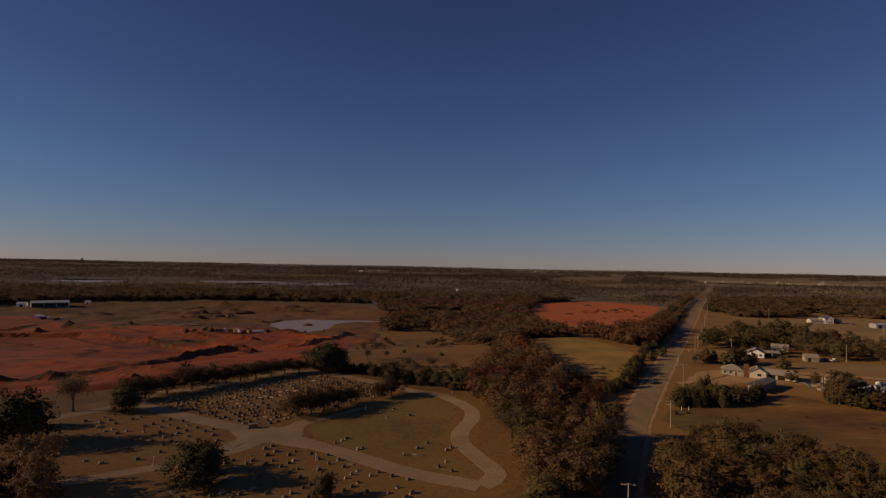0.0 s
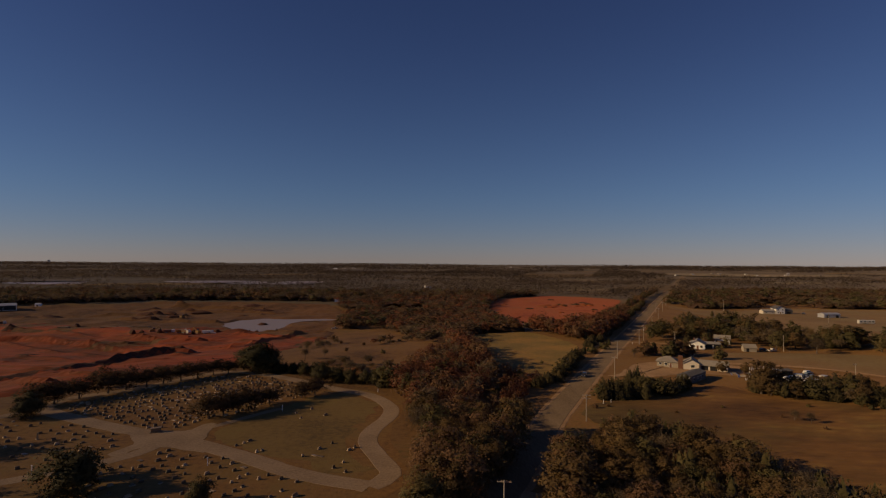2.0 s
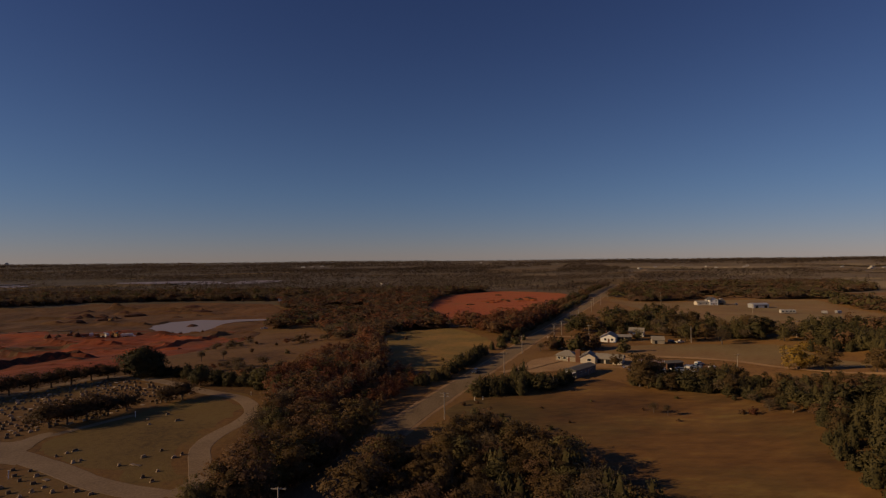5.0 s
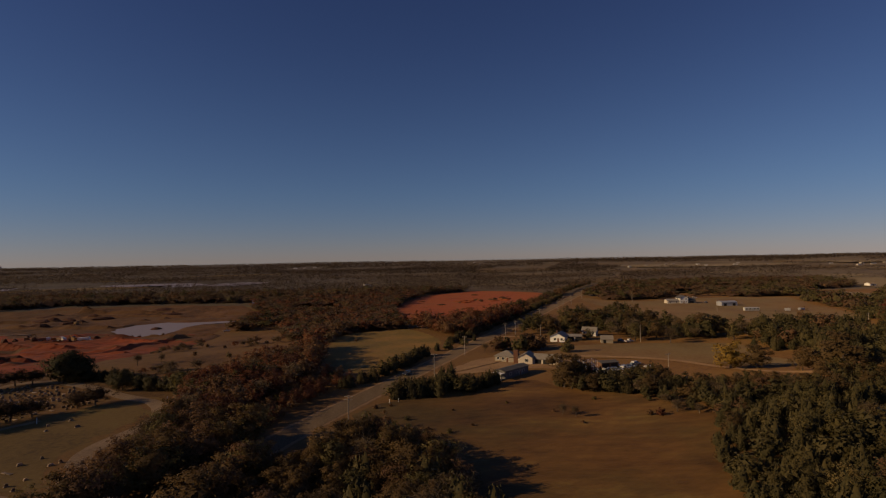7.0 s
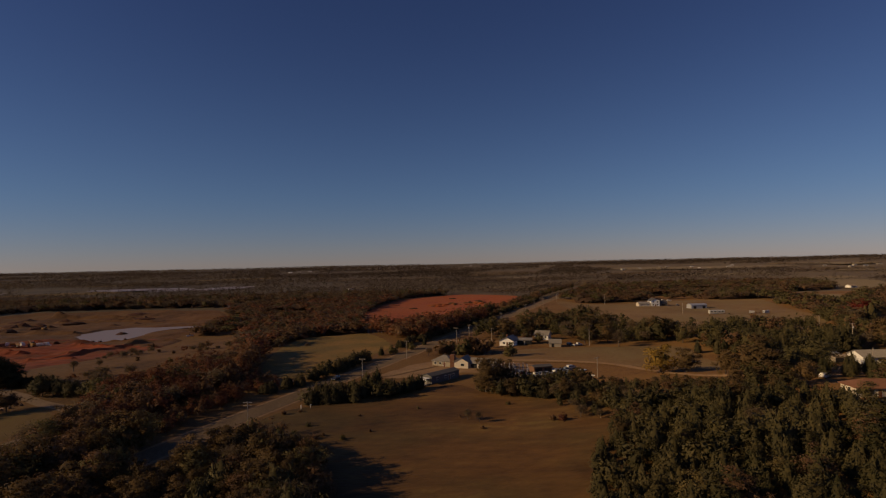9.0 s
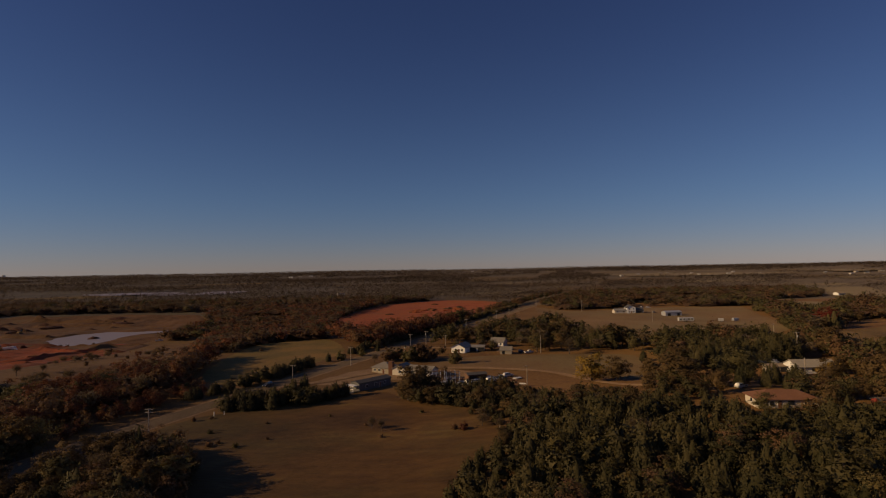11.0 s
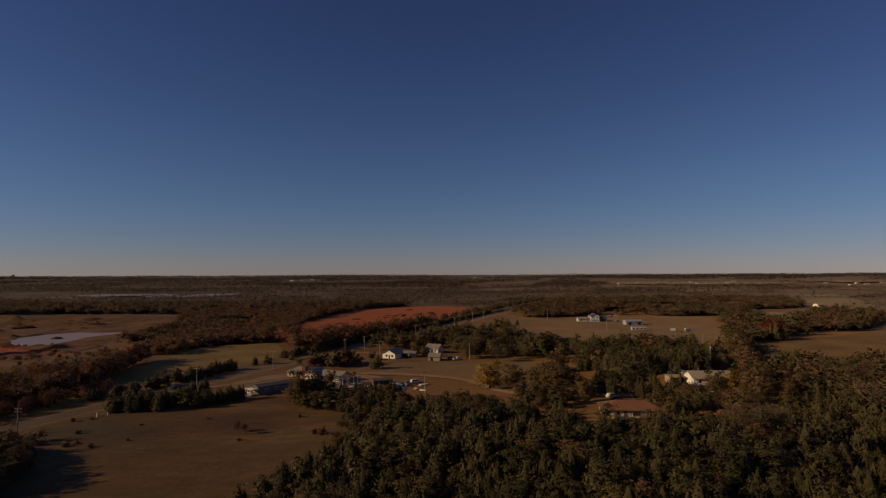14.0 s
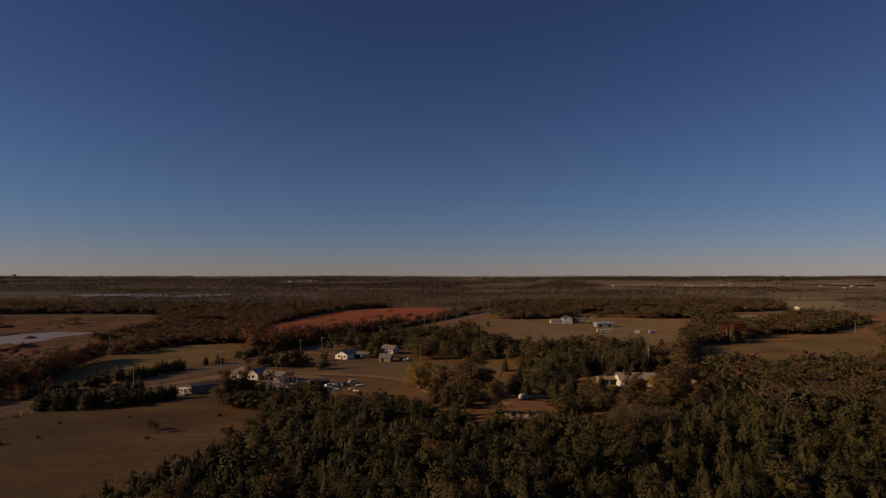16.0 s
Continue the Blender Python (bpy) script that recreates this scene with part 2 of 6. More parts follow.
M_DARK = mat("dark_opening", [(0.012, 0.012, 0.013), (0.02, 0.02, 0.021), (0.03, 0.03, 0.03)], 1, 5, 0.5, rough=0.6)
M_GLASS = mat("window_glass", [(0.02, 0.024, 0.03), (0.03, 0.035, 0.042), (0.045, 0.05, 0.055)], 1, 5, 0.5, rough=0.08, spec=0.6)
M_STONE = mat("grey_granite", [(0.100, 0.073, 0.048), (0.221, 0.162, 0.109), (0.478, 0.360, 0.245)], 0.8, 6, 0.4, per_object=0.5, rough=0.55)
M_POLE = mat("weathered_pole", [(0.270, 0.216, 0.169), (0.378, 0.317, 0.247), (0.486, 0.419, 0.338)], 0.8, 6, 0.5, bump=0.02, bump_scale=8)
M_TYRE = mat("black_rubber", [(0.015, 0.015, 0.015), (0.025, 0.025, 0.025), (0.035, 0.034, 0.033)], 1, 6, 0.5, rough=0.8)
M_CARDARK = mat("dark_car_paint", [(0.025, 0.026, 0.03), (0.035, 0.036, 0.04), (0.045, 0.046, 0.05)], 0.5, 4, 0.5, rough=0.25, spec=0.6)
M_CARWHITE = mat("white_car_paint", [(0.484, 0.465, 0.427), (0.562, 0.540, 0.497), (0.608, 0.585, 0.539)], 0.5, 4, 0.5, rough=0.3, spec=0.5)
M_CARGREY = mat("silver_car_paint", [(0.28, 0.28, 0.29), (0.36, 0.36, 0.37), (0.42, 0.42, 0.43)], 0.5, 4, 0.5, rough=0.3, metal=0.4)
M_CARRED = mat("dull_red_paint", [(0.20, 0.035, 0.025), (0.27, 0.05, 0.035), (0.32, 0.08, 0.06)], 0.5, 4, 0.5, rough=0.45)
M_CARBLUE = mat("faded_blue_paint", [(0.10, 0.14, 0.20), (0.15, 0.19, 0.26), (0.20, 0.25, 0.31)], 0.5, 4, 0.5, rough=0.45)
M_YELLOWPAINT = mat("machine_yellow", [(0.180, 0.099, 0.024), (0.225, 0.126, 0.030), (0.250, 0.153, 0.054)], 0.8, 4, 0.5, rough=0.5)


# ---- helpers of this scene ----
def mesh_of(name, verts, faces, material):
    me = bpy.data.meshes.new(name)
    me.from_pydata(verts, [], faces)
    me.materials.append(material)
    return me


def from_bm(name, bm, material):
    me = bpy.data.meshes.new(name)
    bm.normal_update()
    bm.to_mesh(me)
    bm.free()
    me.materials.append(material)
    return me


def part(name, bm, material, parent, label=""):
    ob = new(name, from_bm(name, bm, material) if isinstance(bm, bmesh.types.BMesh) else bm)
    ob.parent = parent
    return tagged(ob, label)


def thing(name, m, label, category, group=""):
    e = new(name)
    e.empty_display_size = 0.5
    e.matrix_basis = m
    return tagged(e, label, category, group)


def box(bm, x0, y0, z0, x1, y1, z1, bevel=0.0):
    r = bmesh.ops.create_cube(bm, size=1.0, matrix=Matrix.LocRotScale(((x0 + x1) / 2, (y0 + y1) / 2, (z0 + z1) / 2), None, (x1 - x0, y1 - y0, z1 - z0)))
    if bevel:
        edges = list({e for v in r["verts"] for e in v.link_edges})
        bmesh.ops.bevel(bm, geom=edges, offset=bevel, segments=1, affect="EDGES")
    return bm


def boxed(*a, bevel=0.0):
    return box(bmesh.new(), *a, bevel=bevel)


def tube(bm, a, b, r0, r1, n=6):
    a, b = Vector(a), Vector(b)
    q = (b - a).to_track_quat("Z", "Y").to_matrix()
    rings = []
    for c, r in ((a, r0), (b, r1)):
        rings.append([bm.verts.new(c + q @ Vector((r * math.cos(2 * math.pi * i / n), r * math.sin(2 * math.pi * i / n), 0))) for i in range(n)])
    for i in range(n):
        bm.faces.new((rings[0][i], rings[0][(i + 1) % n], rings[1][(i + 1) % n], rings[1][i]))
    bm.faces.new(rings[1])
    bm.faces.new(rings[0][::-1])
    return bm


def smooth(a, b, x):
    u = np.clip((np.asarray(x, float) - a) / (b - a), 0, 1)
    return u * u * (3 - 2 * u)


def ground_z(x, y):
    x, y = np.asarray(x, float), np.asarray(y, float)
    q = 1 - smooth(0.45, 1.0, np.hypot((x + 190) / 335, (y - 480) / 235))
    r = np.hypot(x - 240, (y - 140) * np.where(y > 140, 1.0, 0.6))
    knoll = 8.0 * (1 - smooth(15, 105, r))                                  # the wooded rise round the ranch house
    east = 4.5 * smooth(235, 330, x) * (1 - smooth(330, 470, y)) * (1 - smooth(600, 900, x)) * smooth(20, 100, r)
    return -7.8 * q + knoll + east + 18 * smooth(1500, 4800, np.hypot(x, y))


def inside(poly, x, y):
    x, y = np.asarray(x, float), np.asarray(y, float)
    r = np.zeros(x.shape, bool)
    for (x0, y0), (x1, y1) in zip(poly, poly[1:] + poly[:1]):
        if y0 != y1:
            r ^= ((y0 > y) != (y1 > y)) & (x < (x1 - x0) * (y - y0) / (y1 - y0) + x0)
    return r


def line_distance(pts, x, y, closed=False):
    x, y = np.asarray(x, float), np.asarray(y, float)
    d = np.full(x.shape, 1e9)
    for (x0, y0), (x1, y1) in zip(pts, pts[1:] + (pts[:1] if closed else [])):
        u = np.clip(((x - x0) * (x1 - x0) + (y - y0) * (y1 - y0)) / ((x1 - x0) ** 2 + (y1 - y0) ** 2 + 1e-9), 0, 1)
        d = np.minimum(d, np.hypot(x - x0 - u * (x1 - x0), y - y0 - u * (y1 - y0)))
    return d


def depth_in(poly, x, y):
    """Metres inside the outline; negative outside."""
    return np.where(inside(poly, x, y), 1, -1) * line_distance(poly, x, y, True)


def rounded(pts, closed, step):
    """A smooth line through the points."""
    n, out = len(pts), []
    for i in range(n if closed else n - 1):
        p = [Vector(pts[(i + k) % n] if closed else pts[min(max(i + k, 0), n - 1)]) for k in (-1, 0, 1, 2)]
        m = max(2, int((p[2] - p[1]).length / step))
        for j in range(m):
            t = j / m
            out.append(tuple(0.5 * (2 * p[1] + (p[2] - p[0]) * t + (2 * p[0] - 5 * p[1] + 4 * p[2] - p[3]) * t * t
                                    + (3 * p[1] - p[0] - 3 * p[2] + p[3]) * t ** 3)))
    return out if closed else out + [tuple(pts[-1])]


def sheet(name, poly, z, material, label, wobble=0.8, step=3.0, category="ground", drape=False):
    """A patch of ground with an uneven edge, flat or laid over the rise."""
    pts = rounded(poly, True, step)
    verts = [(x + wobble * noise.noise((x * 0.21, y * 0.21, 3)) * 2, y + wobble * noise.noise((x * 0.21, y * 0.21, 9)) * 2, z) for x, y in pts]
    if sum(a[0] * b[1] - b[0] * a[1] for a, b in zip(verts, verts[1:] + verts[:1])) < 0:
        verts.reverse()
    me = mesh_of(name, verts, [tuple(range(len(verts)))], material)
    if drape:
        bm = bmesh.new()
        bm.from_mesh(me)
        bmesh.ops.triangulate(bm, faces=bm.faces[:])
        for k, cut in ((0, (8, 0, 0)), (1, (0, 8, 0))):
            lo, hi = min(v.co[k] for v in bm.verts), max(v.co[k] for v in bm.verts)
            for i in range(int(lo // 8) + 1, int(hi // 8) + 1):
                bmesh.ops.bisect_plane(bm, geom=bm.verts[:] + bm.edges[:] + bm.faces[:], plane_co=Vector(cut) * i, plane_no=Vector(cut).normalized())
        for v in bm.verts:
            v.co.z += 0.16 + float(ground_z(v.co.x, v.co.y))
        bmesh.ops.triangulate(bm, faces=bm.faces[:])
        bm.to_mesh(me)
        bm.free()
    return tagged(new(name, me), label, category, kind="structure")


def strip(name, pts, width, z, material, label, wobble=0.15, category="road", step=3.0, drape=False):
    """A way along a line, with a slightly uneven edge and a falling verge."""
    pts = rounded(pts, False, step)
    verts, faces = [], []
    for i, (x, y) in enumerate(pts):
        a, b = Vector(pts[max(i - 1, 0)]), Vector(pts[min(i + 1, len(pts) - 1)])
        d = (b - a).normalized()
        s = Vector((d.y, -d.x))
        zz = z + (float(ground_z(x, y)) if drape else 0)
        for side in (-1, 1):
            w = side * (width / 2 + wobble * noise.noise((x * 0.3, y * 0.3, side * 5.0)) * 2)
            verts += [(x + s.x * (w + side * 0.25), y + s.y * (w + side * 0.25), zz - 0.08), (x + s.x * w, y + s.y * w, zz)]
    for i in range(len(pts) - 1):
        o, p = 4 * i, 4 * i + 4
        faces += [(o, o + 1, p + 1, p), (o + 1, o + 3, p + 3, p + 1), (o + 3, o + 2, p + 2, p + 3)]
    return tagged(new(name, mesh_of(name, verts, faces, material)), label, category, kind="structure")


# ---- plan ----
ROAD = [(-45, -60), (-2, 30), (20, 80), (38.5, 122), (61, 175), (93.5, 242), (131, 318), (171, 397), (228, 512), (284.5, 627), (400, 858), (605, 1265), (1100, 2250)]
QUARRY = [(-520, 330), (-470, 500), (-385, 610), (-280, 668), (-180, 676), (-85, 652), (-48, 570), (-42, 480), (-46, 350), (-54, 300), (-64, 264), (-80, 244), (-98, 224), (-114, 206), (-130, 192), (-152, 178), (-270, 150), (-430, 150)]
POND = [(-150, 498), (-147, 522), (-128, 536), (-100, 534), (-74, 536), (-60, 530), (-62, 523), (-86, 516), (-96, 503), (-96, 478), (-98, 455), (-103, 440), (-122, 444), (-138, 468)]
GREEN = [(47, 300), (53, 255), (66, 240), (80, 240), (92, 268), (100, 292), (108, 322), (93, 374), (72, 372), (50, 355)]
FIELD = [(72, 180), (82, 190), (112, 196), (132, 214), (142, 200), (156, 193), (166, 176), (178, 164), (176, 146), (172, 132), (164, 112), (156, 90), (140, 66), (108, 74), (100, 98), (96, 120), (90, 140), (80, 156), (70, 168)]
REDFIELD = [(88, 436), (80, 510), (100, 640), (126, 712), (200, 768), (266, 702), (229, 600), (186, 492), (142, 440), (110, 400)]
MIDFIELD = [(150, 262), (166, 282), (182, 290), (230, 287), (255, 276.7), (250, 248), (249.6, 214.1), (224.1, 218.1), (208, 240), (186, 250)]
BACKFIELD = [(270, 470), (262, 420), (291.6, 329), (328.2, 300.1), (376.7, 328.8), (420.5, 406.3), (476, 527), (480, 556), (396, 566), (330, 545), (300, 560), (290, 600), (275, 560)]
RIGHTFIELD = [(374.9, 312.6), (357, 267.7), (378.5, 247.9), (412.7, 260.5), (455.8, 273.1), (484.6, 308.1), (541.1, 397.5), (465.5, 348.7), (428.9, 325.2), (399.2, 316.2)]
LAWN = [(-118, 150), (-112, 184), (-98, 200), (-64, 240), (-40, 234), (-12, 214), (4, 204), (14, 186), (11, 160), (16, 128), (10, 112), (-20, 80), (-90, 60), (-140, 90)]
SCRUB = [(-60, 470), (-48, 560), (-20, 540), (0, 440), (30, 330), (20, 268), (0, 232), (-34, 246), (-70, 270), (-50, 340)]
FARFIELDS = [
    ([(240, 1240), (420, 1290), (600, 1420), (420, 1400)], M_OLIVE),
    ([(760, 1250), (980, 1240), (1040, 1330), (820, 1350)], M_STUBBLE),
    ([(640, 1480), (900, 1500), (960, 1620), (700, 1600)], M_OLIVE),
    ([(1250, 1300), (1500, 1320), (1600, 1450), (1300, 1420)], M_STUBBLE),
    ([(-100, 1500), (200, 1560), (260, 1640), (-60, 1600)], M_OLIVE),
    ([(-900, 2100), (-500, 2200), (-400, 2400), (-850, 2350)], M_OLIVE),
    ([(690, 680), (765, 668), (900, 880), (800, 872)], M_STUBBLE),
    ([(520, 545), (515, 470), (560, 520), (600, 590), (560, 600)], M_STUBBLE),
    ([(900, 1980), (1010, 1760), (1400, 1780), (1700, 2300), (1000, 2900)], M_STUBBLE),
    ([(1640, 1800), (1900, 1930), (2300, 2500), (1900, 2400)], M_STUBBLE),
    ([(20, 1020), (195, 1065), (330, 1110), (200, 1110), (30, 1066)], M_STUBBLE),
    ([(330, 900), (470, 960), (560, 1150), (420, 1080)], M_OLIVE),
    ([(-1100, 1500), (-700, 1700), (-600, 1850), (-1000, 1750)], M_STUBBLE),
    ([(300, 1650), (560, 1750), (820, 2500), (500, 2300)], M_OLIVE),
    ([(-300, 2100), (100, 2200), (200, 2600), (-200, 2500)], M_OLIVE),
]

LAKES = [[(-810, 1130), (-690, 1070), (-640, 1090), (-690, 1215), (-790, 1240)], [(-545, 1250), (-430, 1150), (-330, 1110), (-300, 1160), (-330, 1250), (-420, 1300)],
         [(-285, 1120), (-215, 1120), (-200, 1270), (-285, 1265)]]
strips = random.Random(17)
for i in range(30):                                  # narrow pale meadows between the far woods
    y = 760 + 2300 * (i / 30) ** 1.3
    x = strips.uniform(-0.8, 0.95) * y
    w, d = strips.uniform(60, 190) * (0.6 + y / 2500), strips.uniform(40, 100) * (y / 1300)
    if x > 280 or y > 900:
        FARFIELDS.append(([(x - w, y), (x - w * 0.4, y + d * 0.6), (x + w * 0.5, y + d), (x + w, y + d * 0.9), (x + w * 0.6, y), (x - w * 0.2, y - d * 0.3)], strips.choice((M_STUBBLE, M_OLIVE, M_GREEN))))

# ---- ground ----
def axis(lo, hi, centre, fine, near, grow):
    out, x, s = [centre], centre, fine
    while x < hi:
        s = fine if abs(x - centre) < near else s * grow
        x += s
        out.append(min(x, hi))
    x, s = centre, fine
    while x > lo:
        s = fine if abs(x - centre) < near else s * grow
        x -= s
        out.insert(0, max(x, lo))
    return np.array(out)


GX, GY = axis(-4600, 5600, -60, 10, 520, 1.12), axis(-900, 4990, 300, 10, 480, 1.12)
xx, yy = np.meshgrid(GX, GY)
zz = ground_z(xx, yy) - 6.0 * smooth(6, 20, depth_in(QUARRY, xx, yy))
gw = len(GX)
ground = tagged(new("ground", mesh_of("ground", np.stack([xx, yy, zz], -1).reshape(-1, 3).tolist(),
                [(j * gw + i, j * gw + i + 1, (j + 1) * gw + i + 1, (j + 1) * gw + i) for j in range(len(GY) - 1) for i in range(gw - 1)], M_GROUND)),
                "dry brown autumn grassland reaching flat to the horizon", "ground", kind="structure")

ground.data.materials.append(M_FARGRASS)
# beyond 640 m the ground takes the greyer far tone
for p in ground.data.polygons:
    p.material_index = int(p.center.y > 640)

# the quarry, with banks, heaps and terraces
BANKS = [([(-420, 380), (-340, 372), (-262, 352), (-190, 316), (-150, 300)], 2.0, 5.0), ([(-430, 260), (-340, 240), (-260, 212), (-190, 196)], 2.2, 5.0), ([(-260, 520), (-200, 505), (-160, 500)], 1.8, 5.0), ([(-230, 600), (-150, 590), (-90, 575)], 1.6, 5.0), ([(-90, 330), (-84, 380), (-70, 420)], 1.0, 5.0),
         ([(-196, 300), (-206, 314), (-200, 318)], 1.6, 5.0),
         ([(-270, 400), (-214, 362), (-160, 330), (-136, 316)], 2.0, 5.0), ([(-330, 330), (-240, 290), (-170, 262), (-135, 262)], 1.6, 4.0),
         ([(-300, 450), (-240, 430), (-180, 400), (-130, 385)], 1.4, 6.0), ([(-250, 629), (-190, 622), (-150, 610)], 2.2, 5.0),
         ([(-380, 300), (-300, 250), (-220, 222)], 1.5, 4.0), ([(-335, 540), (-280, 560), (-240, 565)], 1.8, 6.0)]
HEAPS = [(-153, 221, 3.6, 6), (-135, 264, 3.2, 5), (-109, 306, 3.0, 5), (-136, 318, 2.6, 5), (-214, 341, 3.4, 10), (-302, 418, 2.4, 7), (-301, 450, 2.4, 7), (-349, 531, 3.0, 14),
         (-328, 539, 2.5, 12), (-267, 611, 3.0, 10), (-250, 636, 2.6, 9), (-242, 563, 2.8, 10), (-209, 549, 2.4, 7), (-157, 556, 2.0, 8), (-141, 566, 2.2, 8), (-117, 490, 2.1, 5),
         (-103, 292, 2.0, 8), (-223, 598, 2.0, 10), (-303, 419, 2.6, 7), (-300, 445, 2.4, 7), (-245, 633, 2.2, 9), (-216, 606, 2.0, 9), (-209, 634, 2.0, 14), (-173, 637, 2.2, 16), (-238, 516, 1.8, 9), (-275, 603, 2.0, 12), (-319, 525, 1.8, 10)]
qx, qy = np.meshgrid(np.arange(-520, -38, 2.5), np.arange(142, 682, 2.5))
inq = depth_in(QUARRY, qx, qy)
rough_z = np.array([noise.fractal((x * 0.03, y * 0.03, 0), 1.0, 2.0, 5) for x, y in zip(qx.ravel(), qy.ravel())]).reshape(qx.shape)
relief = 1.5 * rough_z
for pts, h, w in BANKS:
    d = line_distance(pts, qx, qy)
    relief += 1.7 * h * (1 - smooth(0, w, d)) * (0.75 + 0.7 * rough_z)
scrape = random.Random(5)
for i in range(34):                                   # low scraped windrows and wheel-worn steps
    x, y, a, n = scrape.uniform(-430, -110), scrape.uniform(215, 450), radians(scrape.uniform(-40, -8)), scrape.uniform(18, 55)
    d = line_distance([(x, y), (x + n * math.cos(a), y + n * math.sin(a)), (x + 1.8 * n * math.cos(a + 0.25), y + 1.8 * n * math.sin(a + 0.25))], qx, qy)
    relief += scrape.uniform(0.8, 2.0) * (1 - smooth(0, 3.4, d)) * (0.7 + 0.9 * rough_z)
for hx, hy, h, w in HEAPS:
    relief += h * (1 - smooth(0, w, np.hypot(qx - hx, (qy - hy) * 1.2))) * (0.9 + 0.5 * rough_z)
FLOOR = [(-430, 365), (-330, 392), (-293, 405), (-265, 411), (-227, 396), (-195, 377), (-166, 357), (-146, 334), (-120, 304), (-127, 264), (-136, 244), (-147, 232), (-160, 216), (-205, 204), (-300, 225), (-430, 290)]
RIDGE = [(-205, 200), (-178, 208), (-155, 224), (-144, 229), (-143, 238), (-133, 247), (-128.5, 262), (-122.5, 283), (-113, 303), (-104, 303)]
UPPER = [(-330, 455), (-262, 452), (-205, 440), (-165, 400), (-140, 352), (-146, 342), (-181, 369), (-216, 396), (-262, 418), (-330, 404)]
relief *= 1 - 0.55 * smooth(0, 8, depth_in(FLOOR, qx, qy)) * smooth(6, 10, line_distance(RIDGE, qx, qy))
relief += 3.6 * (1 - smooth(0, 5, line_distance(RIDGE, qx, qy) + 1.5 * rough_z)) * (0.8 + 0.8 * rough_z)
relief -= 3.6 * smooth(-1, 2.5, depth_in(FLOOR, qx, qy) + 2.5 * rough_z)
relief -= 1.3 * smooth(-1, 4, depth_in(UPPER, qx, qy) + 3 * rough_z)
wet = smooth(-6, 6, depth_in(POND, qx, qy))
relief = relief * (1 - wet * 0.75)
qz = ground_z(qx, qy) + 0.5 + relief - 2.3 * wet
qz = np.where(inq < 8, qz * smooth(-3, 8, inq) + (ground_z(qx, qy) - 0.8) * (1 - smooth(-3, 8, inq)), qz)
qz += 2.5 * (1 - smooth(1.5, 8, np.hypot(qx + 117, (qy - 489) * 0.8)))          # the islet
qw = qx.shape[1]
keep = inq > -5
faces = [(j * qw + i, j * qw + i + 1, (j + 1) * qw + i + 1, (j + 1) * qw + i) for j in range(qx.shape[0] - 1) for i in range(qw - 1) if keep[j, i] and keep[j + 1, i + 1]]
pit_mesh = mesh_of("quarry_ground", np.stack([qx, qy, qz], -1).reshape(-1, 3).tolist(), faces, M_PIT)
pit_mesh.materials.append(M_PITBROWN)
pit_mesh.materials.append(M_SPOILSHADE)
patch = np.array([noise.fractal((x * 0.012, y * 0.02, 7), 1.0, 2.0, 4) for x, y in zip(qx.ravel(), qy.ravel())])
brown = (qy.ravel() - 425) / 75 + 1.6 * patch + 0.5 * smooth(-170, -110, qx.ravel()) + 0.9 * (1 - smooth(8, 30, inq.ravel())) > 0.35
dark = ((line_distance(RIDGE, qx, qy) + 2 * rough_z < 3.6) | (np.hypot(qx + 117, qy - 489) < 9)).ravel()          # heaps of dark spoil and the islet; the ridge's shaded face is painted dark
for hx, hy, h, w in HEAPS:
    dark |= (np.hypot(qx - hx, (qy - hy) * 1.2) + 2 * rough_z < w * 0.62).ravel()
for p in pit_mesh.polygons:
    p.material_index = 2 if dark[p.vertices[0]] else int(brown[p.vertices[0]])
tagged(new("quarry_ground", pit_mesh),
       "bare red clay quarry floor with banks, heaps and terraces", "quarry", kind="structure")
water = sheet("water", [(-108 + (x + 108) * 1.12, 492 + (y - 492) * 1.12) for x, y in POND], -8.0, M_WATER, "still muddy pond reflecting the pale sky", 1.0, category="pond")

sheet("ground_cemetery", LAWN, 0.02, M_LAWN, "mown brown cemetery lawn", category="lawn")
sheet("ground_loop_lawn", [(6, 128), (2, 142), (1, 160), (5, 178), (2, 194), (-14, 203), (-24, 186), (-35, 168), (-36, 156), (-20, 142)], 0.03, M_LAWNGREEN, "olive brown mown lawn inside the loop drive", 2.0, category="lawn")
sx, sy = np.meshgrid(np.arange(-74, 34, 3.0), np.arange(228, 566, 3.0))
ins = depth_in(SCRUB, sx, sy)
sz = ground_z(sx, sy) + np.where(ins > 0, 0.12, -0.6)
sw = sx.shape[1]
tagged(new("ground_scrub", mesh_of("ground_scrub", np.stack([sx, sy, sz], -1).reshape(-1, 3).tolist(),
       [(j * sw + i, j * sw + i + 1, (j + 1) * sw + i + 1, (j + 1) * sw + i) for j in range(sx.shape[0] - 1) for i in range(sw - 1) if ins[j, i] > -4], M_SCRUB)),
       "rough olive scrub grass beside the quarry", "grass", kind="structure")
sheet("ground_green_field", GREEN, 0.03, M_GREEN, "mown yellowish green meadow", category="field")
sheet("ground_tan_field", FIELD, 0.03, M_FIELD, "dry tan hay field with worn streaks", category="field", drape=True)
sheet("ground_red_field", REDFIELD, 0.12, M_RED, "bare red clay field cleared of grass", 2.0, category="field")
sheet("ground_mid_field", MIDFIELD, 0.03, M_PADDOCK, "brown grass paddock behind the houses", category="field", drape=True)
sheet("ground_back_field", BACKFIELD, 0.03, M_PADDOCK, "wide tan grass paddock with parked trailers", category="field", drape=True)
sheet("ground_side_field", RIGHTFIELD, 0.03, M_OLIVE, "brown grass clearing among the trees", category="field", drape=True)
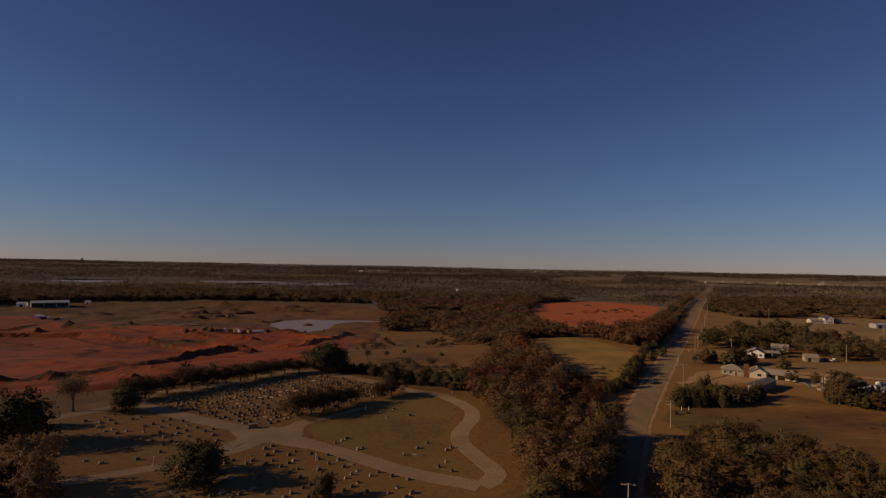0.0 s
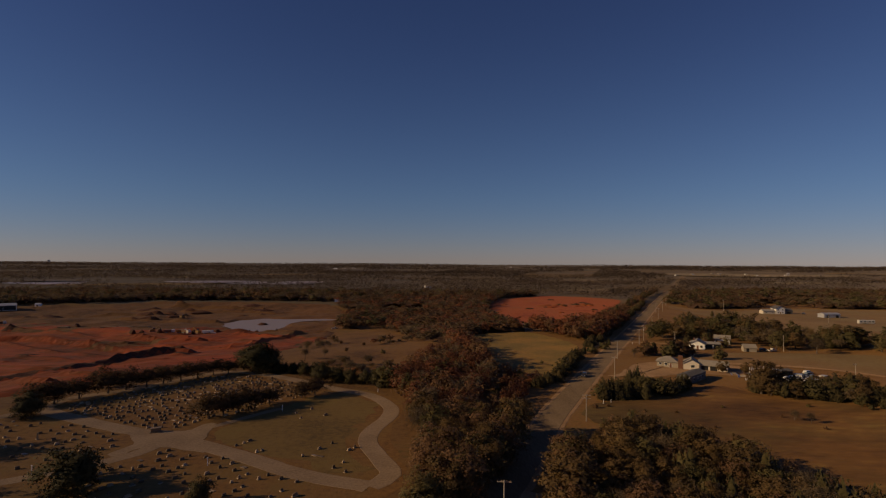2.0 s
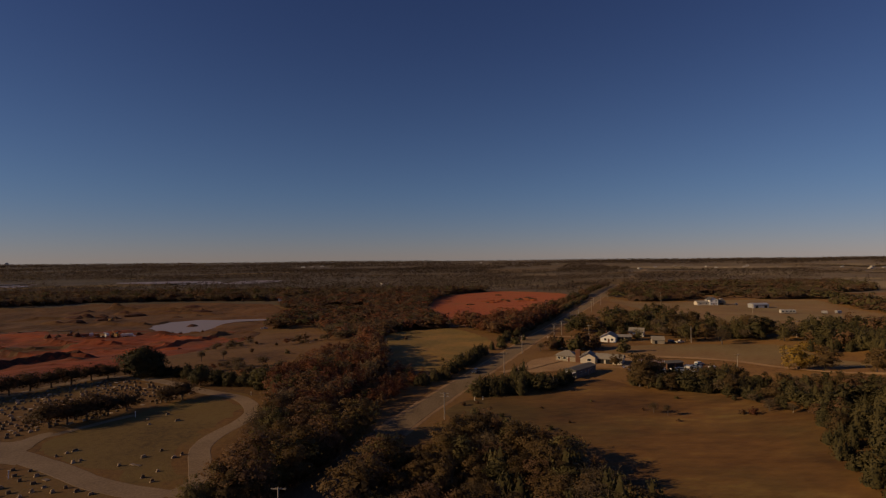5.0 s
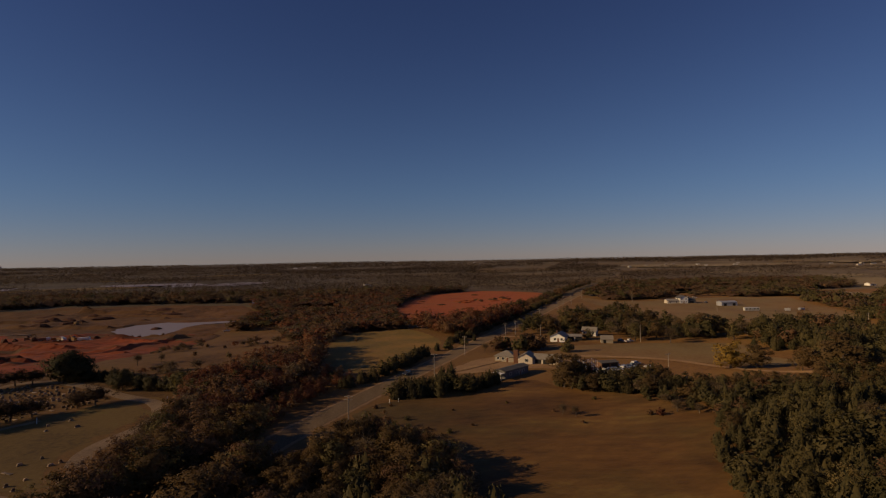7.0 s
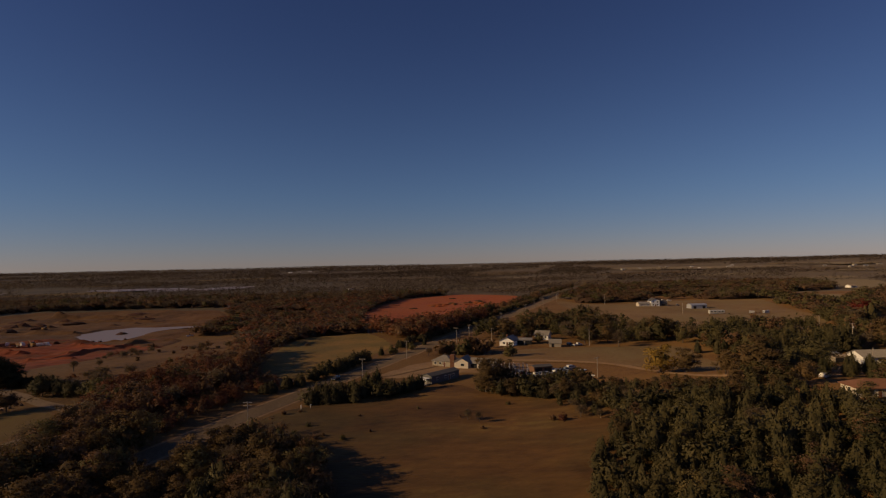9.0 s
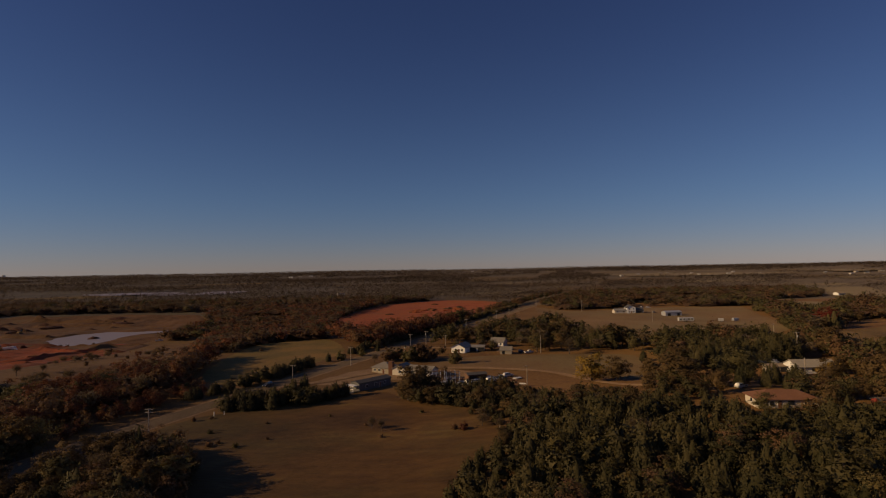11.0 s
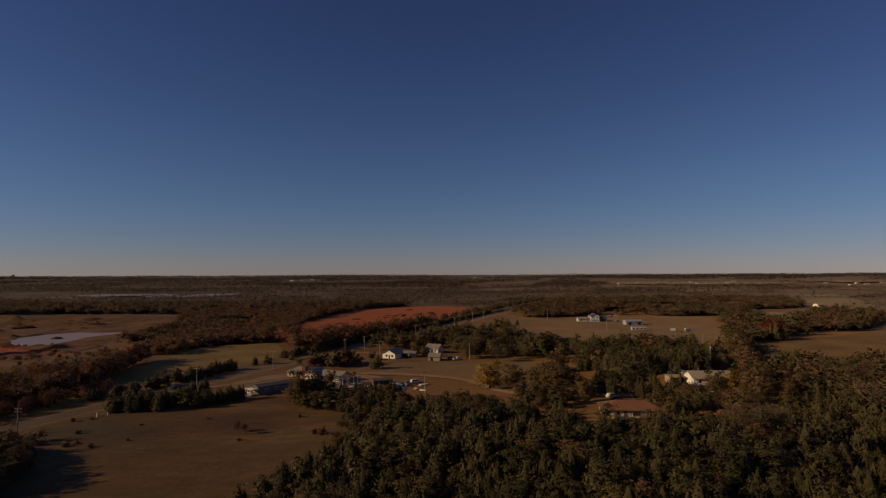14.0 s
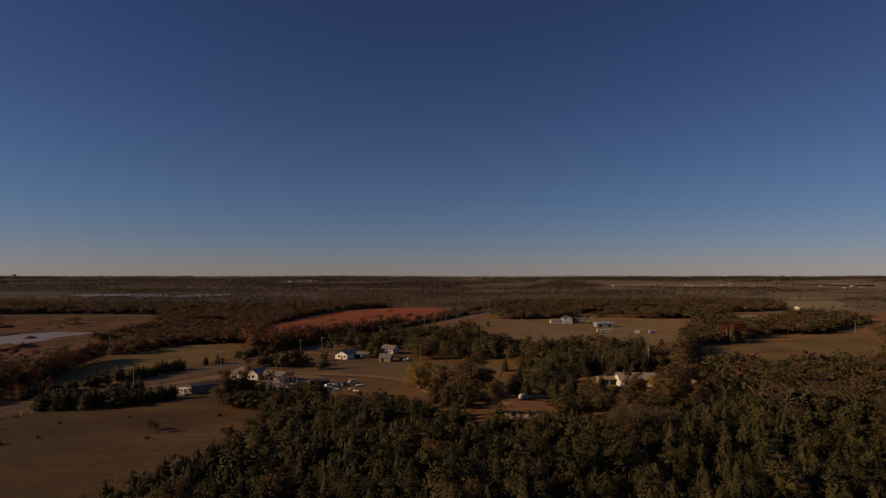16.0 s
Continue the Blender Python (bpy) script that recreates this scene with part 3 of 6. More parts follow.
for poly, m in FARFIELDS:
    cx, cy = sum(p[0] for p in poly) / len(poly), sum(p[1] for p in poly) / len(poly)
    sheet("ground_far_field", poly, float(ground_z(cx, cy)) + 0.5, m, "pale harvested field far off", 6.0, 25.0, category="field")

for poly in LAKES:
    sheet("water", poly, 0.5, M_WATER, "far strip of pale still water among woods", 4.0, 12.0, category="pond")
sheet("ground_yard", [(104, 236), (112, 250), (126, 264), (146, 264), (166, 254), (176, 242), (160, 232), (140, 236), (124, 234), (112, 230)], 0.035, M_DIRT, "bare tan dirt farmyard", category="yard")
sheet("ground_house_yard", [(225.8, 130.9), (245.5, 129.2), (252, 139.1), (272.8, 156.4), (284.8, 179.9), (288.8, 202.8), (281.9, 203.5), (275.1, 180.1), (263.3, 159.7), (245.5, 147.3), (227.4, 139.1)], 0.035, M_GROUND, "bare brown dirt yard among cedars", category="yard", drape=True)
strip("road_shoulder", ROAD, 10.4, 0.05, M_DIRT, "tan gravel shoulder of the country road", 0.35, drape=True)
strip("road", ROAD, 7.8, 0.10, M_ROAD, "worn grey two-lane asphalt country road", 0.10, drape=True)
strip("path_diagonal", [(9, 121), (-7.4, 128.4), (-23.6, 140), (-43, 152.5), (-64.6, 162.9), (-81.8, 172.4), (-92, 178.5), (-99.5, 184)], 5.4, 0.07, M_GRAVEL, "pale gravel cemetery drive")
strip("path_loop", [(9, 121), (13.1, 127.6), (9.2, 139.6), (5.8, 150), (6.2, 160), (10, 174), (9.4, 186), (1.2, 201.3), (-12.8, 211.5), (-40.2, 234), (-64, 242), (-84.5, 212), (-99.5, 198), (-100.5, 187), (-103.5, 179), (-110, 170), (-117, 161), (-126, 150)], 4.8, 0.066, M_GRAVEL, "pale gravel cemetery loop drive")
strip("path_branch", [(-47, 151), (-50, 142), (-59, 131.5), (-66, 127), (-80, 118), (-100, 108)], 4.0, 0.062, M_GRAVEL, "pale gravel cemetery branch drive")
strip("path_middle", [(-44, 157), (-40.7, 163), (-36, 169), (-30.5, 177), (-25, 184)], 2.4, 0.058, M_GRAVEL, "faint gravel strip under the row of trees", 0.4)
sheet("path_crossing", [(-61, 163), (-56.5, 161.8), (-48.2, 160.2), (-44.5, 161.5), (-42.8, 166.5), (-39.5, 167), (-38.6, 161), (-37.2, 151), (-33.5, 142.5), (-43.6, 146.2), (-50.6, 145.6), (-53, 140), (-56.5, 141.5), (-54.2, 149), (-57.5, 155)], 0.078, M_GRAVEL, "broad pale gravel crossing of the cemetery drives", 0.4, 2.0, category="road")
strip("path_house_lane", [(98, 231), (112, 240), (135, 258), (160, 260), (180, 256), (208, 238), (219.4, 191.9), (238.7, 181.6), (259.1, 173.7)], 3.6, 0.26, M_DIRT, "tan dirt lane past the houses", 0.4, drape=True)
strip("path_farm_lane", [(137, 330), (150, 330), (170, 322)], 3.0, 0.06, M_DIRT, "short tan dirt drive to the white house", 0.4)
strip("path_field_track", [(-46, 259), (-42, 261), (-34, 263), (-24, 265), (-11, 262.5), (1, 259)], 3.4, 0.06, M_DIRT, "pale dirt track across brown grass", 0.5)
strip("path_near", [(10, 110), (27, 116), (36, 118), (48, 112), (70, 100)], 4.0, 0.06, M_GRAVEL, "pale gravel turning beside the road", 0.3)

# ---- trees: templates ----
def unit(v):
    return v / (np.linalg.norm(v, axis=1, keepdims=True) + 1e-9)


def leaf_cards(rng, centres, normals, size, along=None, aspect=1.0, soft=None, wide=1.0):
    """Small ragged pointed tufts, each a piece of its own."""
    n = len(centres)
    lit = unit(normals if soft is None else soft)
    normals = unit(normals)
    ref = rng.normal(size=(n, 3)) if along is None else along + 0.35 * rng.normal(size=(n, 3))
    t = unit(ref - normals * np.sum(ref * normals, 1, keepdims=True))
    b = np.cross(normals, t)
    s = size * rng.uniform(0.6, 1.4, (n, 1))
    out = np.empty((n, 3, 3))
    for k, (u, v) in enumerate(((-0.8, 1.0), (-0.8, -1.0), (1.3, 0.0))):
        j = rng.uniform(0.65, 1.3, (n, 1))
        out[:, k] = centres + t * s * aspect * u * j + b * s * v * j * wide + normals * s * rng.uniform(-0.3, 0.3, (n, 1))
    return np.concatenate([out.reshape(-1, 3), np.repeat(lit, 3, 0)], 1)


def round_crown(rng, h, r, n, size, base=0.28, clumps=40, core=0.12, thin=0.0, lift=0.22):
    """A broadleaf crown, r wide on each side and h high: leaf tufts gathered in clumps inside an uneven outline, and a coarser heart."""
    mid = h * (base + 0.36 * (1 - base))                    # the widest height, low in the crown
    seed = rng.uniform(0, 50, 3)
    d = unit(rng.normal(size=(clumps, 3)) + np.array([0, 0, 0.15]))
    edge = np.array([0.95 + 0.40 * noise.noise((p[0] * 1.3 + seed[0], p[1] * 1.3 + seed[1], p[2] * 1.3 + seed[2])) for p in d])[:, None]

    def tall(z):
        return np.where(z > 0, h - mid, mid - h * base)

    at = d * edge * rng.uniform(0.5, 0.95, (clumps, 1)) * np.concatenate([np.full((clumps, 2), r), tall(d[:, 2:])], 1)
    girth = r * rng.uniform(0.17, 0.32, (clumps, 1))
    weight = girth[:, 0] ** 2
    pick = rng.choice(clumps, n, p=weight / weight.sum())
    way = unit(rng.normal(size=(n, 3)) + 0.9 * d[pick] + np.array([0, 0, 0.3]))
    c = at[pick] + way * girth[pick] * np.abs(rng.normal(0.85, 0.3 + thin, (n, 1))) * np.array([1, 1, 0.8])
    whole = unit(c / np.concatenate([np.full((n, 2), r), tall(c[:, 2:])], 1))
    c[:, 2] = np.clip(c[:, 2] + mid, h * base * 0.7 + 0.1, h * 1.03)
    leaves = leaf_cards(rng, c, way + 0.45 * rng.normal(size=(n, 3)), size, soft=0.5 * way + 0.7 * whole + np.array([0, 0, lift]) + 0.10 * rng.normal(size=(n, 3)))
    m = int(n * core)
    q = unit(rng.normal(size=(m, 3)))
    k = q * rng.uniform(0.25, 0.62, (m, 1)) * np.concatenate([np.full((m, 2), r), tall(q[:, 2:])], 1)
    heart = leaf_cards(rng, k + np.array([0, 0, mid]), q + 0.3 * rng.normal(size=(m, 3)), size * 2.3, soft=0.7 * q + np.array([0, 0, lift]))
    return np.concatenate([leaves, heart])


def cone_crown(rng, h, r, n, size, spires=3, sides=0, low=0.0):
    """A cedar: a ragged cone with side spires, tufts pointing up and out."""
    cones = [(0, 0, h, r)]
    for i in range(spires):
        a = rng.uniform(0, 2 * math.pi)
        cones.append((0.5 * r * math.cos(a), 0.5 * r * math.sin(a), h * rng.uniform(0.6, 0.9), r * rng.uniform(0.55, 0.75)))
    cones = np.array(cones)
    weight = cones[:, 2] * cones[:, 3]
    pick = rng.choice(len(cones), n, p=weight / weight.sum())
    u = 1 - (1 - low) * np.sqrt(rng.uniform(0.0, 1, n))
    a = rng.uniform(0, 2 * math.pi, n)
    wave = np.array([0.86 + 0.50 * noise.noise((1.9 * math.cos(p) + 3.0 * k, 1.9 * math.sin(p), q * h * 0.55)) + 0.22 * noise.noise((4.5 * math.cos(p), 4.5 * math.sin(p) + 5.0 * k, q * h * 1.4)) for p, q, k in zip(a, u, pick)])
    rad = cones[pick, 3] * np.power(np.clip(1 - u, 0, 1), 0.50) * np.minimum(1, 0.55 + u * 4) * wave * rng.uniform(0.72, 1.05, n)
    out = np.stack([np.cos(a), np.sin(a), np.full(n, 0.0)], 1)
    c = cones[pick][:, [0, 1, 2]] * np.array([1, 1, 0]) + out * rad[:, None]
    c[:, 2] = 0.25 + u * cones[pick, 2] * 0.97
    up = out * 0.7 + np.array([0, 0, 1.0])
    inner = []
    for cx, cy, ch, cr in cones if sides else ():
        rings = [[(cx + cr * q * 0.6 * math.cos(2 * math.pi * (i + p / 2) / sides) * rng.uniform(0.85, 1.1), cy + cr * q * 0.6 * math.sin(2 * math.pi * (i + p / 2) / sides) * rng.uniform(0.85, 1.1), ch * p)
                  for i in range(sides)] for p, q in ((0.03, 0.5), (0.18, 0.80), (0.5, 0.58), (0.9, 0.05))]
        for lo, hi in zip(rings, rings[1:]):
            for i in range(sides):
                a, b, e, f = lo[i], lo[(i + 1) % sides], hi[i], hi[(i + 1) % sides]
                inner += [a, b, e, b, f, e]
    leaves = leaf_cards(rng, c, out + np.array([0, 0, 0.35]) + 0.3 * rng.normal(size=(n, 3)), size, up, 1.6, 0.9 * out + np.array([0, 0, 0.3]) + 0.32 * rng.normal(size=(n, 3)), 0.75)
    if not sides:
        return leaves
    inner = np.array(inner)
    way = unit(inner * np.array([1, 1, 0]) + np.array([0, 0, 0.4 * r]))
    return np.concatenate([leaves, np.concatenate([inner, way], 1)])


def twig_crown(rng, tips, n, size):
    """Thin ragged twigs round the ends of bare limbs."""
    tips = np.array(tips)
    pick = rng.integers(0, len(tips), n)
    c = tips[pick] + rng.normal(size=(n, 3)) * 0.8
    return leaf_cards(rng, c, rng.normal(size=(n, 3)), size, rng.normal(size=(n, 3)) + np.array([0, 0, 0.6]), 5.0, wide=0.5)


def limbs(bm, rng, a, d, length, r, level, tips, spread):
    b = Vector(a) + Vector(d) * length
    tube(bm, a, b, r, r * 0.6, 5 if level > 1 else 4)
    if level == 0:
        tips.append(tuple(b))
        return
    for _ in range(3 if level > 1 else 2):
        e = (Vector(d) + Vector(rng.normal(size=3)) * spread + Vector((0, 0, 0.18))).normalized()
        limbs(bm, rng, b - Vector(d) * length * rng.uniform(0, 0.3), e, length * rng.uniform(0.6, 0.85), r * 0.6, level - 1, tips, spread)


def wood_mesh(name, rng, h, r, material, levels, first=0.26, spread=0.55):
    bm, tips = bmesh.new(), []
    tube(bm, (0, 0, -0.4), (0, 0, h * 0.06), r * 1.5, r, 7)
    limbs(bm, rng, Vector((0, 0, h * 0.05)), Vector((0.03, 0.02, 1)).normalized(), h * first, r, levels, tips, spread)
    return from_bm(name, bm, material), tips


def cards_mesh(name, v, material):
    """Leaf tufts as one mesh; each is shaded by the way it faces in its crown."""
    n = len(v) // 3
    me = bpy.data.meshes.new(name)
    me.vertices.add(3 * n)
    me.vertices.foreach_set("co", v[:, :3].astype(np.float32).ravel())
    me.loops.add(3 * n)
    me.loops.foreach_set("vertex_index", np.arange(3 * n, dtype=np.int32))
    me.polygons.add(n)
    me.polygons.foreach_set("loop_start", np.arange(0, 3 * n, 3, dtype=np.int32))
    me.polygons.foreach_set("use_smooth", np.ones(n, dtype=bool))
    me.update(calc_edges=True)
    me.normals_split_custom_set_from_vertices(v[:, 3:].astype(np.float32))
    me.materials.append(material)
    return me


KINDS = {   # name, label, leaf material
    "cedar": ("cedar_tree", "dark green pointed cedar tree with dense foliage", M_CEDAR),
    "dome": ("cedar_tree", "dark green round-topped cedar in a dense wood", M_CEDAR),
    "juniper": ("juniper_tree", "dense dark green bushy juniper in a hedge", M_JUNIPER),
    "russet": ("oak_tree", "russet red-brown autumn oak with a full crown", M_RUSSET),
    "brown": ("oak_tree", "dull brown autumn oak with thinning leaves", M_BROWN),
    "olive": ("elm_tree", "olive green broadleaf tree turning brown", M_OLIVELEAF),
    "umber": ("oak_tree", "broad dull olive-brown oak near a house", M_UMBER),
    "yellow": ("cottonwood_tree", "golden yellow autumn tree on the lane", M_YELLOW),
    "crimson": ("maple_tree", "deep crimson maple among brown woods", M_CRIMSON),
    "row": ("lawn_tree", "dark brown round-headed autumn lawn tree", M_DARKLEAF),
    "evergreen": ("evergreen_tree", "dark round-headed evergreen tree beside graves", M_CEDAR),
    "bare": ("bare_tree", "leafless grey-brown tree with fine twigs", M_TWIG),
}
TEMPLATES = {}
rng = np.random.default_rng(7)
for kind, (name, label, leaf) in KINDS.items():
    TEMPLATES[kind] = []
    for i in range({"cedar": 5, "dome": 4, "juniper": 4, "russet": 4, "brown": 4, "olive": 4, "bare": 3}.get(kind, 2)):
        if kind == "cedar":
            wood, _ = wood_mesh("trunk", rng, 8, 0.16, M_BARK, 0, 0.7)
            near, mid, far = cone_crown(rng, 8, 2.8, 1700, 0.12, 4, 5, 0.04), cone_crown(rng, 8, 2.7, 560, 0.19, 4, 4, 0.12), cone_crown(rng, 8, 2.7, 60, 0.5, 3, 4)
            height = 8
        elif kind == "dome":
            wood, _ = wood_mesh("trunk", rng, 8, 0.18, M_BARK, 0, 0.6)
            near, mid, far = round_crown(rng, 8, 3.0, 1700, 0.135, 0.0, 34, 0.2, 0.02, 0.12), round_crown(rng, 8, 3.0, 480, 0.24, 0.02, 26, 0.2, 0.02, 0.12), round_crown(rng, 8, 3.0, 70, 0.5, 0.1, 14)
            height = 8
        elif kind == "juniper":
            wood, _ = wood_mesh("trunk", rng, 5, 0.12, M_BARK, 0, 0.6)
            near, mid, far = cone_crown(rng, 5, 2.2, 1100, 0.12, 6, 6), cone_crown(rng, 5, 2.2, 320, 0.2, 5, 5, 0.1), cone_crown(rng, 5, 2.2, 60, 0.5, 3, 4)
            height = 5
        elif kind == "bare":
            wood, tips = wood_mesh("trunk", rng, 9, 0.24, M_PALEBARK if i == 1 else M_BARK, 4, 0.20, 0.5)
            near, mid, far = twig_crown(rng, tips, 2400, 0.065), twig_crown(rng, tips, 520, 0.17), twig_crown(rng, tips, 130, 0.36)
            height = 9
        else:
            height = 6 if kind in ("row", "evergreen") else 10
            r = 3.2 if height == 6 else 3.7
            wood, _ = wood_mesh("trunk", rng, height, 0.17 if height == 6 else 0.26, M_BARK, 3, 0.26 if kind == "row" else 0.22, 0.6)
            full = {"brown": 1.0, "russet": 1.0, "yellow": 1.5, "umber": 2.0, "row": 1.1, "evergreen": 2.2}.get(kind, 1.0)
            thin = {"brown": 0.10, "yellow": 0.06, "row": 0.1}.get(kind, 0.04)
            base = 0.06 if kind == "evergreen" else 0.26 if kind == "row" else 0.02 if kind == "yellow" else 0.07
            k = 0.75 if height == 6 else 1.0
            near = round_crown(rng, height, r, int(1800 * full), 0.145 * k, base, 46, 0.25 if height == 6 else 0.10, thin)
            mid = round_crown(rng, height, r, int(330 * full), 0.27 * k, base + 0.06, 26, 0.14, thin)
            far = round_crown(rng, height, r * 1.12, 90, 0.44 * k, base + 0.2, 16, 0.2, thin + 0.1, 0.5)
        TEMPLATES[kind].append((wood, cards_mesh("crown", near, leaf), mid, far, height))


def plant(kind, x, y, h, width=1.0):
    """One tree as a thing of its own, copied from its kind's template."""
    i = random.randrange(len(TEMPLATES[kind]))
    wood, crown, _, _, h0 = TEMPLATES[kind][i]
    name, label, _ = KINDS[kind]
    s = h / h0
    m = Matrix.LocRotScale((x, y, float(ground_z(x, y)) - 0.05), Euler((0, 0, random.uniform(0, 6.28))), (s * width, s * width, s))
    t = thing(name, m, label, "tree", "trees")
    part("trunk", wood, None, t)
    part("crown", crown, None, t)
    return t


def joined_trees(name, rows, level, label):
    """Trees too many to count, as one mesh a kind of leaf."""
    groups = {}
    for kind, x, y, h in rows:
        groups.setdefault(KINDS[kind][2].name, []).append((kind, x, y, h))
    for g in sorted(groups):
        blocks = []
        for kind, x, y, h in groups[g]:
            t = random.choice(TEMPLATES[kind])
            v = t[level]
            s = h / t[4]
            a = random.uniform(0, 6.28)
            w = s * (random.uniform(1.1, 1.45) if level == 2 else random.uniform(1.35, 1.8))
            c, sn = math.cos(a) * w, math.sin(a) * w
            blocks.append(np.stack([v[:, 0] * c - v[:, 1] * sn + x, v[:, 0] * sn + v[:, 1] * c + y, v[:, 2] * s + float(ground_z(x, y)),
                                    (v[:, 3] * c - v[:, 4] * sn) / w, (v[:, 3] * sn + v[:, 4] * c) / w, v[:, 5]], 1))
        v = np.concatenate(blocks)
        add_cards(name, v, bpy.data.materials[g], label)


def add_cards(name, v, material, label, category="woods"):
    return tagged(new(name, cards_mesh(name, v, material)), label, category, kind="stuff")


def scatter(poly, spacing, mix, lo, hi, keep_off=()):
    xs, ys = [p[0] for p in poly], [p[1] for p in poly]
    out = []
    kinds, weights = list(mix), list(mix.values())
    y = min(ys)
    row = 0
    while y < max(ys):
        x = min(xs) + (row % 2) * spacing / 2
        while x < max(xs):
            px, py = x + random.uniform(-0.42, 0.42) * spacing, y + random.uniform(-0.42, 0.42) * spacing
            if inside(poly, px, py) and not any(math.hypot(px - a, py - b) < r for a, b, r in keep_off):
                out.append((random.choices(kinds, weights)[0], px, py, random.uniform(lo, hi) * (1 + 0.25 * noise.noise((px * 0.05, py * 0.05, 1)))))
            x += spacing
        y += spacing * 0.87
        row += 1
    return out


def along(pts, spacing, mix, lo, hi, width):
    out = []
    kinds, weights = list(mix), list(mix.values())
    for x, y in rounded(pts, False, spacing):
        out.append((random.choices(kinds, weights)[0], x + random.uniform(-width, width), y + random.uniform(-width, width), random.uniform(lo, hi)))
    return out


# ---- trees: single ones ----
CLEAR = [(242.2, 145.6, 12), (234.8, 144.8, 8), (249.6, 144, 8), (238.5, 138, 5), (244, 138, 4), (297.3, 208.6, 12), (287.2, 192.7, 7), (318.6, 199.7, 9), (283.9, 174.9, 7), (128, 212, 9), (173, 228, 10), (198, 300, 9)]
for x, y, h in [(-104, 187, 7.0), (-100.4, 190.8, 7.2), (-96, 196.8, 7.2), (-91, 205, 7.8), (-87.5, 210.2, 7.6), (-82.1, 214.4, 7.0), (-78.8, 220.5, 6.8), (-74.4, 225.6, 6.8),
                (-69.9, 230.2, 6.4), (-66.1, 237, 6.4), (-60.5, 238.5, 6.2), (-43.7, 172.5, 7.4), (-40.2, 175, 7.0), (-37, 179, 7.2), (-33.4, 184, 6.6), (-30, 188.5, 5.8), (-21.5, 197.6, 5.2), (-17.7, 201.1, 6.4)]:
    plant("row", x, y, h * 1.05, width=1.6)
for x, y, h in [(-106.7, 141, 15), (-23, 113, 5.5), (-86, 110, 6.5), (-113.8, 156, 8), (-49.2, 241.7, 14), (-53, 247, 12), (-46, 245, 11),
                (-41, 240.4, 5.5), (-28.2, 235, 5.8), (-24, 236, 6), (-18.8, 222, 8.5), (-12.1, 222, 6), (-7.2, 220, 6.2), (-1.1, 218, 6.5), (-34, 239, 5), (3, 216, 7)]:
    plant("evergreen", x, y, h, width=1.2 if h > 10 else 0.95)
plant("evergreen", -50.5, 119, 9.6, width=1.35)
plant("evergreen", -54, 126, 7.5, width=0.9)
plant("bare", -113.3, 173, 15, width=1.25)
for x, y, h in [(127, 281, 6), (227.5, 289, 12), (132, 167, 5), (135, 164, 4.5), (-36, 273, 7), (-27.5, 278, 6), (265.3, 123.9, 10.8), (272, 128.4, 10), (261.4, 129, 9.1), (268, 130.8, 8.3), (181.2, 170.8, 6.5), (259, 119.9, 10.7), (20, 135, 8)]:
    plant("bare", x, y, h)
for x, y, h in [(-80, 112, 12.5), (-87, 116, 11.5), (-76, 107, 10), (-92, 111, 11), (303.1, 199.4, 7.7), (304.8, 191.2, 8.1), (320.3, 198.7, 9), (310.5, 196.1, 8.1), (278.3, 148.6, 7.6), (271.3, 152.1, 6.7), (361.5, 299.1, 9.9), (366, 297.3, 9), (251.1, 222.1, 4.3), (264.1, 157.8, 7.5), (286.2, 182.6, 9.3), (308.6, 175.7, 9.8), (298, 162.8, 7.9), (424.6, 346.5, 8.1), (434.7, 353.3, 7.3), (446, 355.7, 8.2), (394.7, 323.4, 6.3), (146, 209, 8), (150, 207, 7), (150, 290, 7), (-98, 214, 9), (-104, 112, 10), (143, 201, 12.5), (148.5, 204, 11.5), (153, 209, 7), (158, 236, 5.5), (149, 238, 6), (162, 300, 5), (193, 345, 12), (213, 357, 12)]:
    plant("umber" if x > 130 else "brown", x, y, h, width=1.15)
for x, y, h in [(213.5, 213.5, 13), (300, 198.7, 5.4), (295.3, 199.5, 3.6)]:
    plant("yellow", x, y, h, width=1.4)
for kind, x, y, h, wide in [("umber", 231, 180, 14, 1.75), ("umber", 222, 209.8, 9.5, 1.5), ("umber", 226, 190.8, 9.3, 1.1), ("umber", 235.2, 164, 7.4, 1.3), ("olive", 256.4, 189.4, 13.7, 1.7), ("olive", 267.2, 198.8, 11.8, 1.5), ("cedar", 246.5, 181.9, 9.5, 1.2),
                            ("umber", 249.5, 138, 7.5, 1.4), ("olive", 255, 142, 8, 1.3), ("umber", 243, 135.5, 4.6, 1.5), ("olive", 233, 139.5, 6, 1.3), ("umber", 292, 168, 12.5, 1.15), ("umber", 297.5, 179, 11.5, 1.3), ("umber", 269.8, 141.1, 8.3, 1.4), ("umber", 329, 237, 13.5, 1.3), ("umber", 334, 242, 12, 1.3),
                            ("cedar", 285.3, 235.2, 9.9, 1.5), ("cedar", 301.6, 234.6, 12.4, 1.3), ("cedar", 307.1, 234.7, 11.9, 1.4), ("olive", 279.7, 249.8, 10.5, 1.5)]:
    plant(kind, x, y, h, width=wide)
for x, y, h in [(114, 205.5, 6), (117, 208, 6.8), (119.5, 210, 6.2)]:
    plant("juniper", x, y, h)
plant("evergreen", -97.6, 174.1, 8.6, width=1.1)
for x, y, h in [(420, 351, 12), (428, 357, 11), (413, 346, 9.5), (416, 355, 10)]:
    plant("crimson", x, y, h, width=1.4)
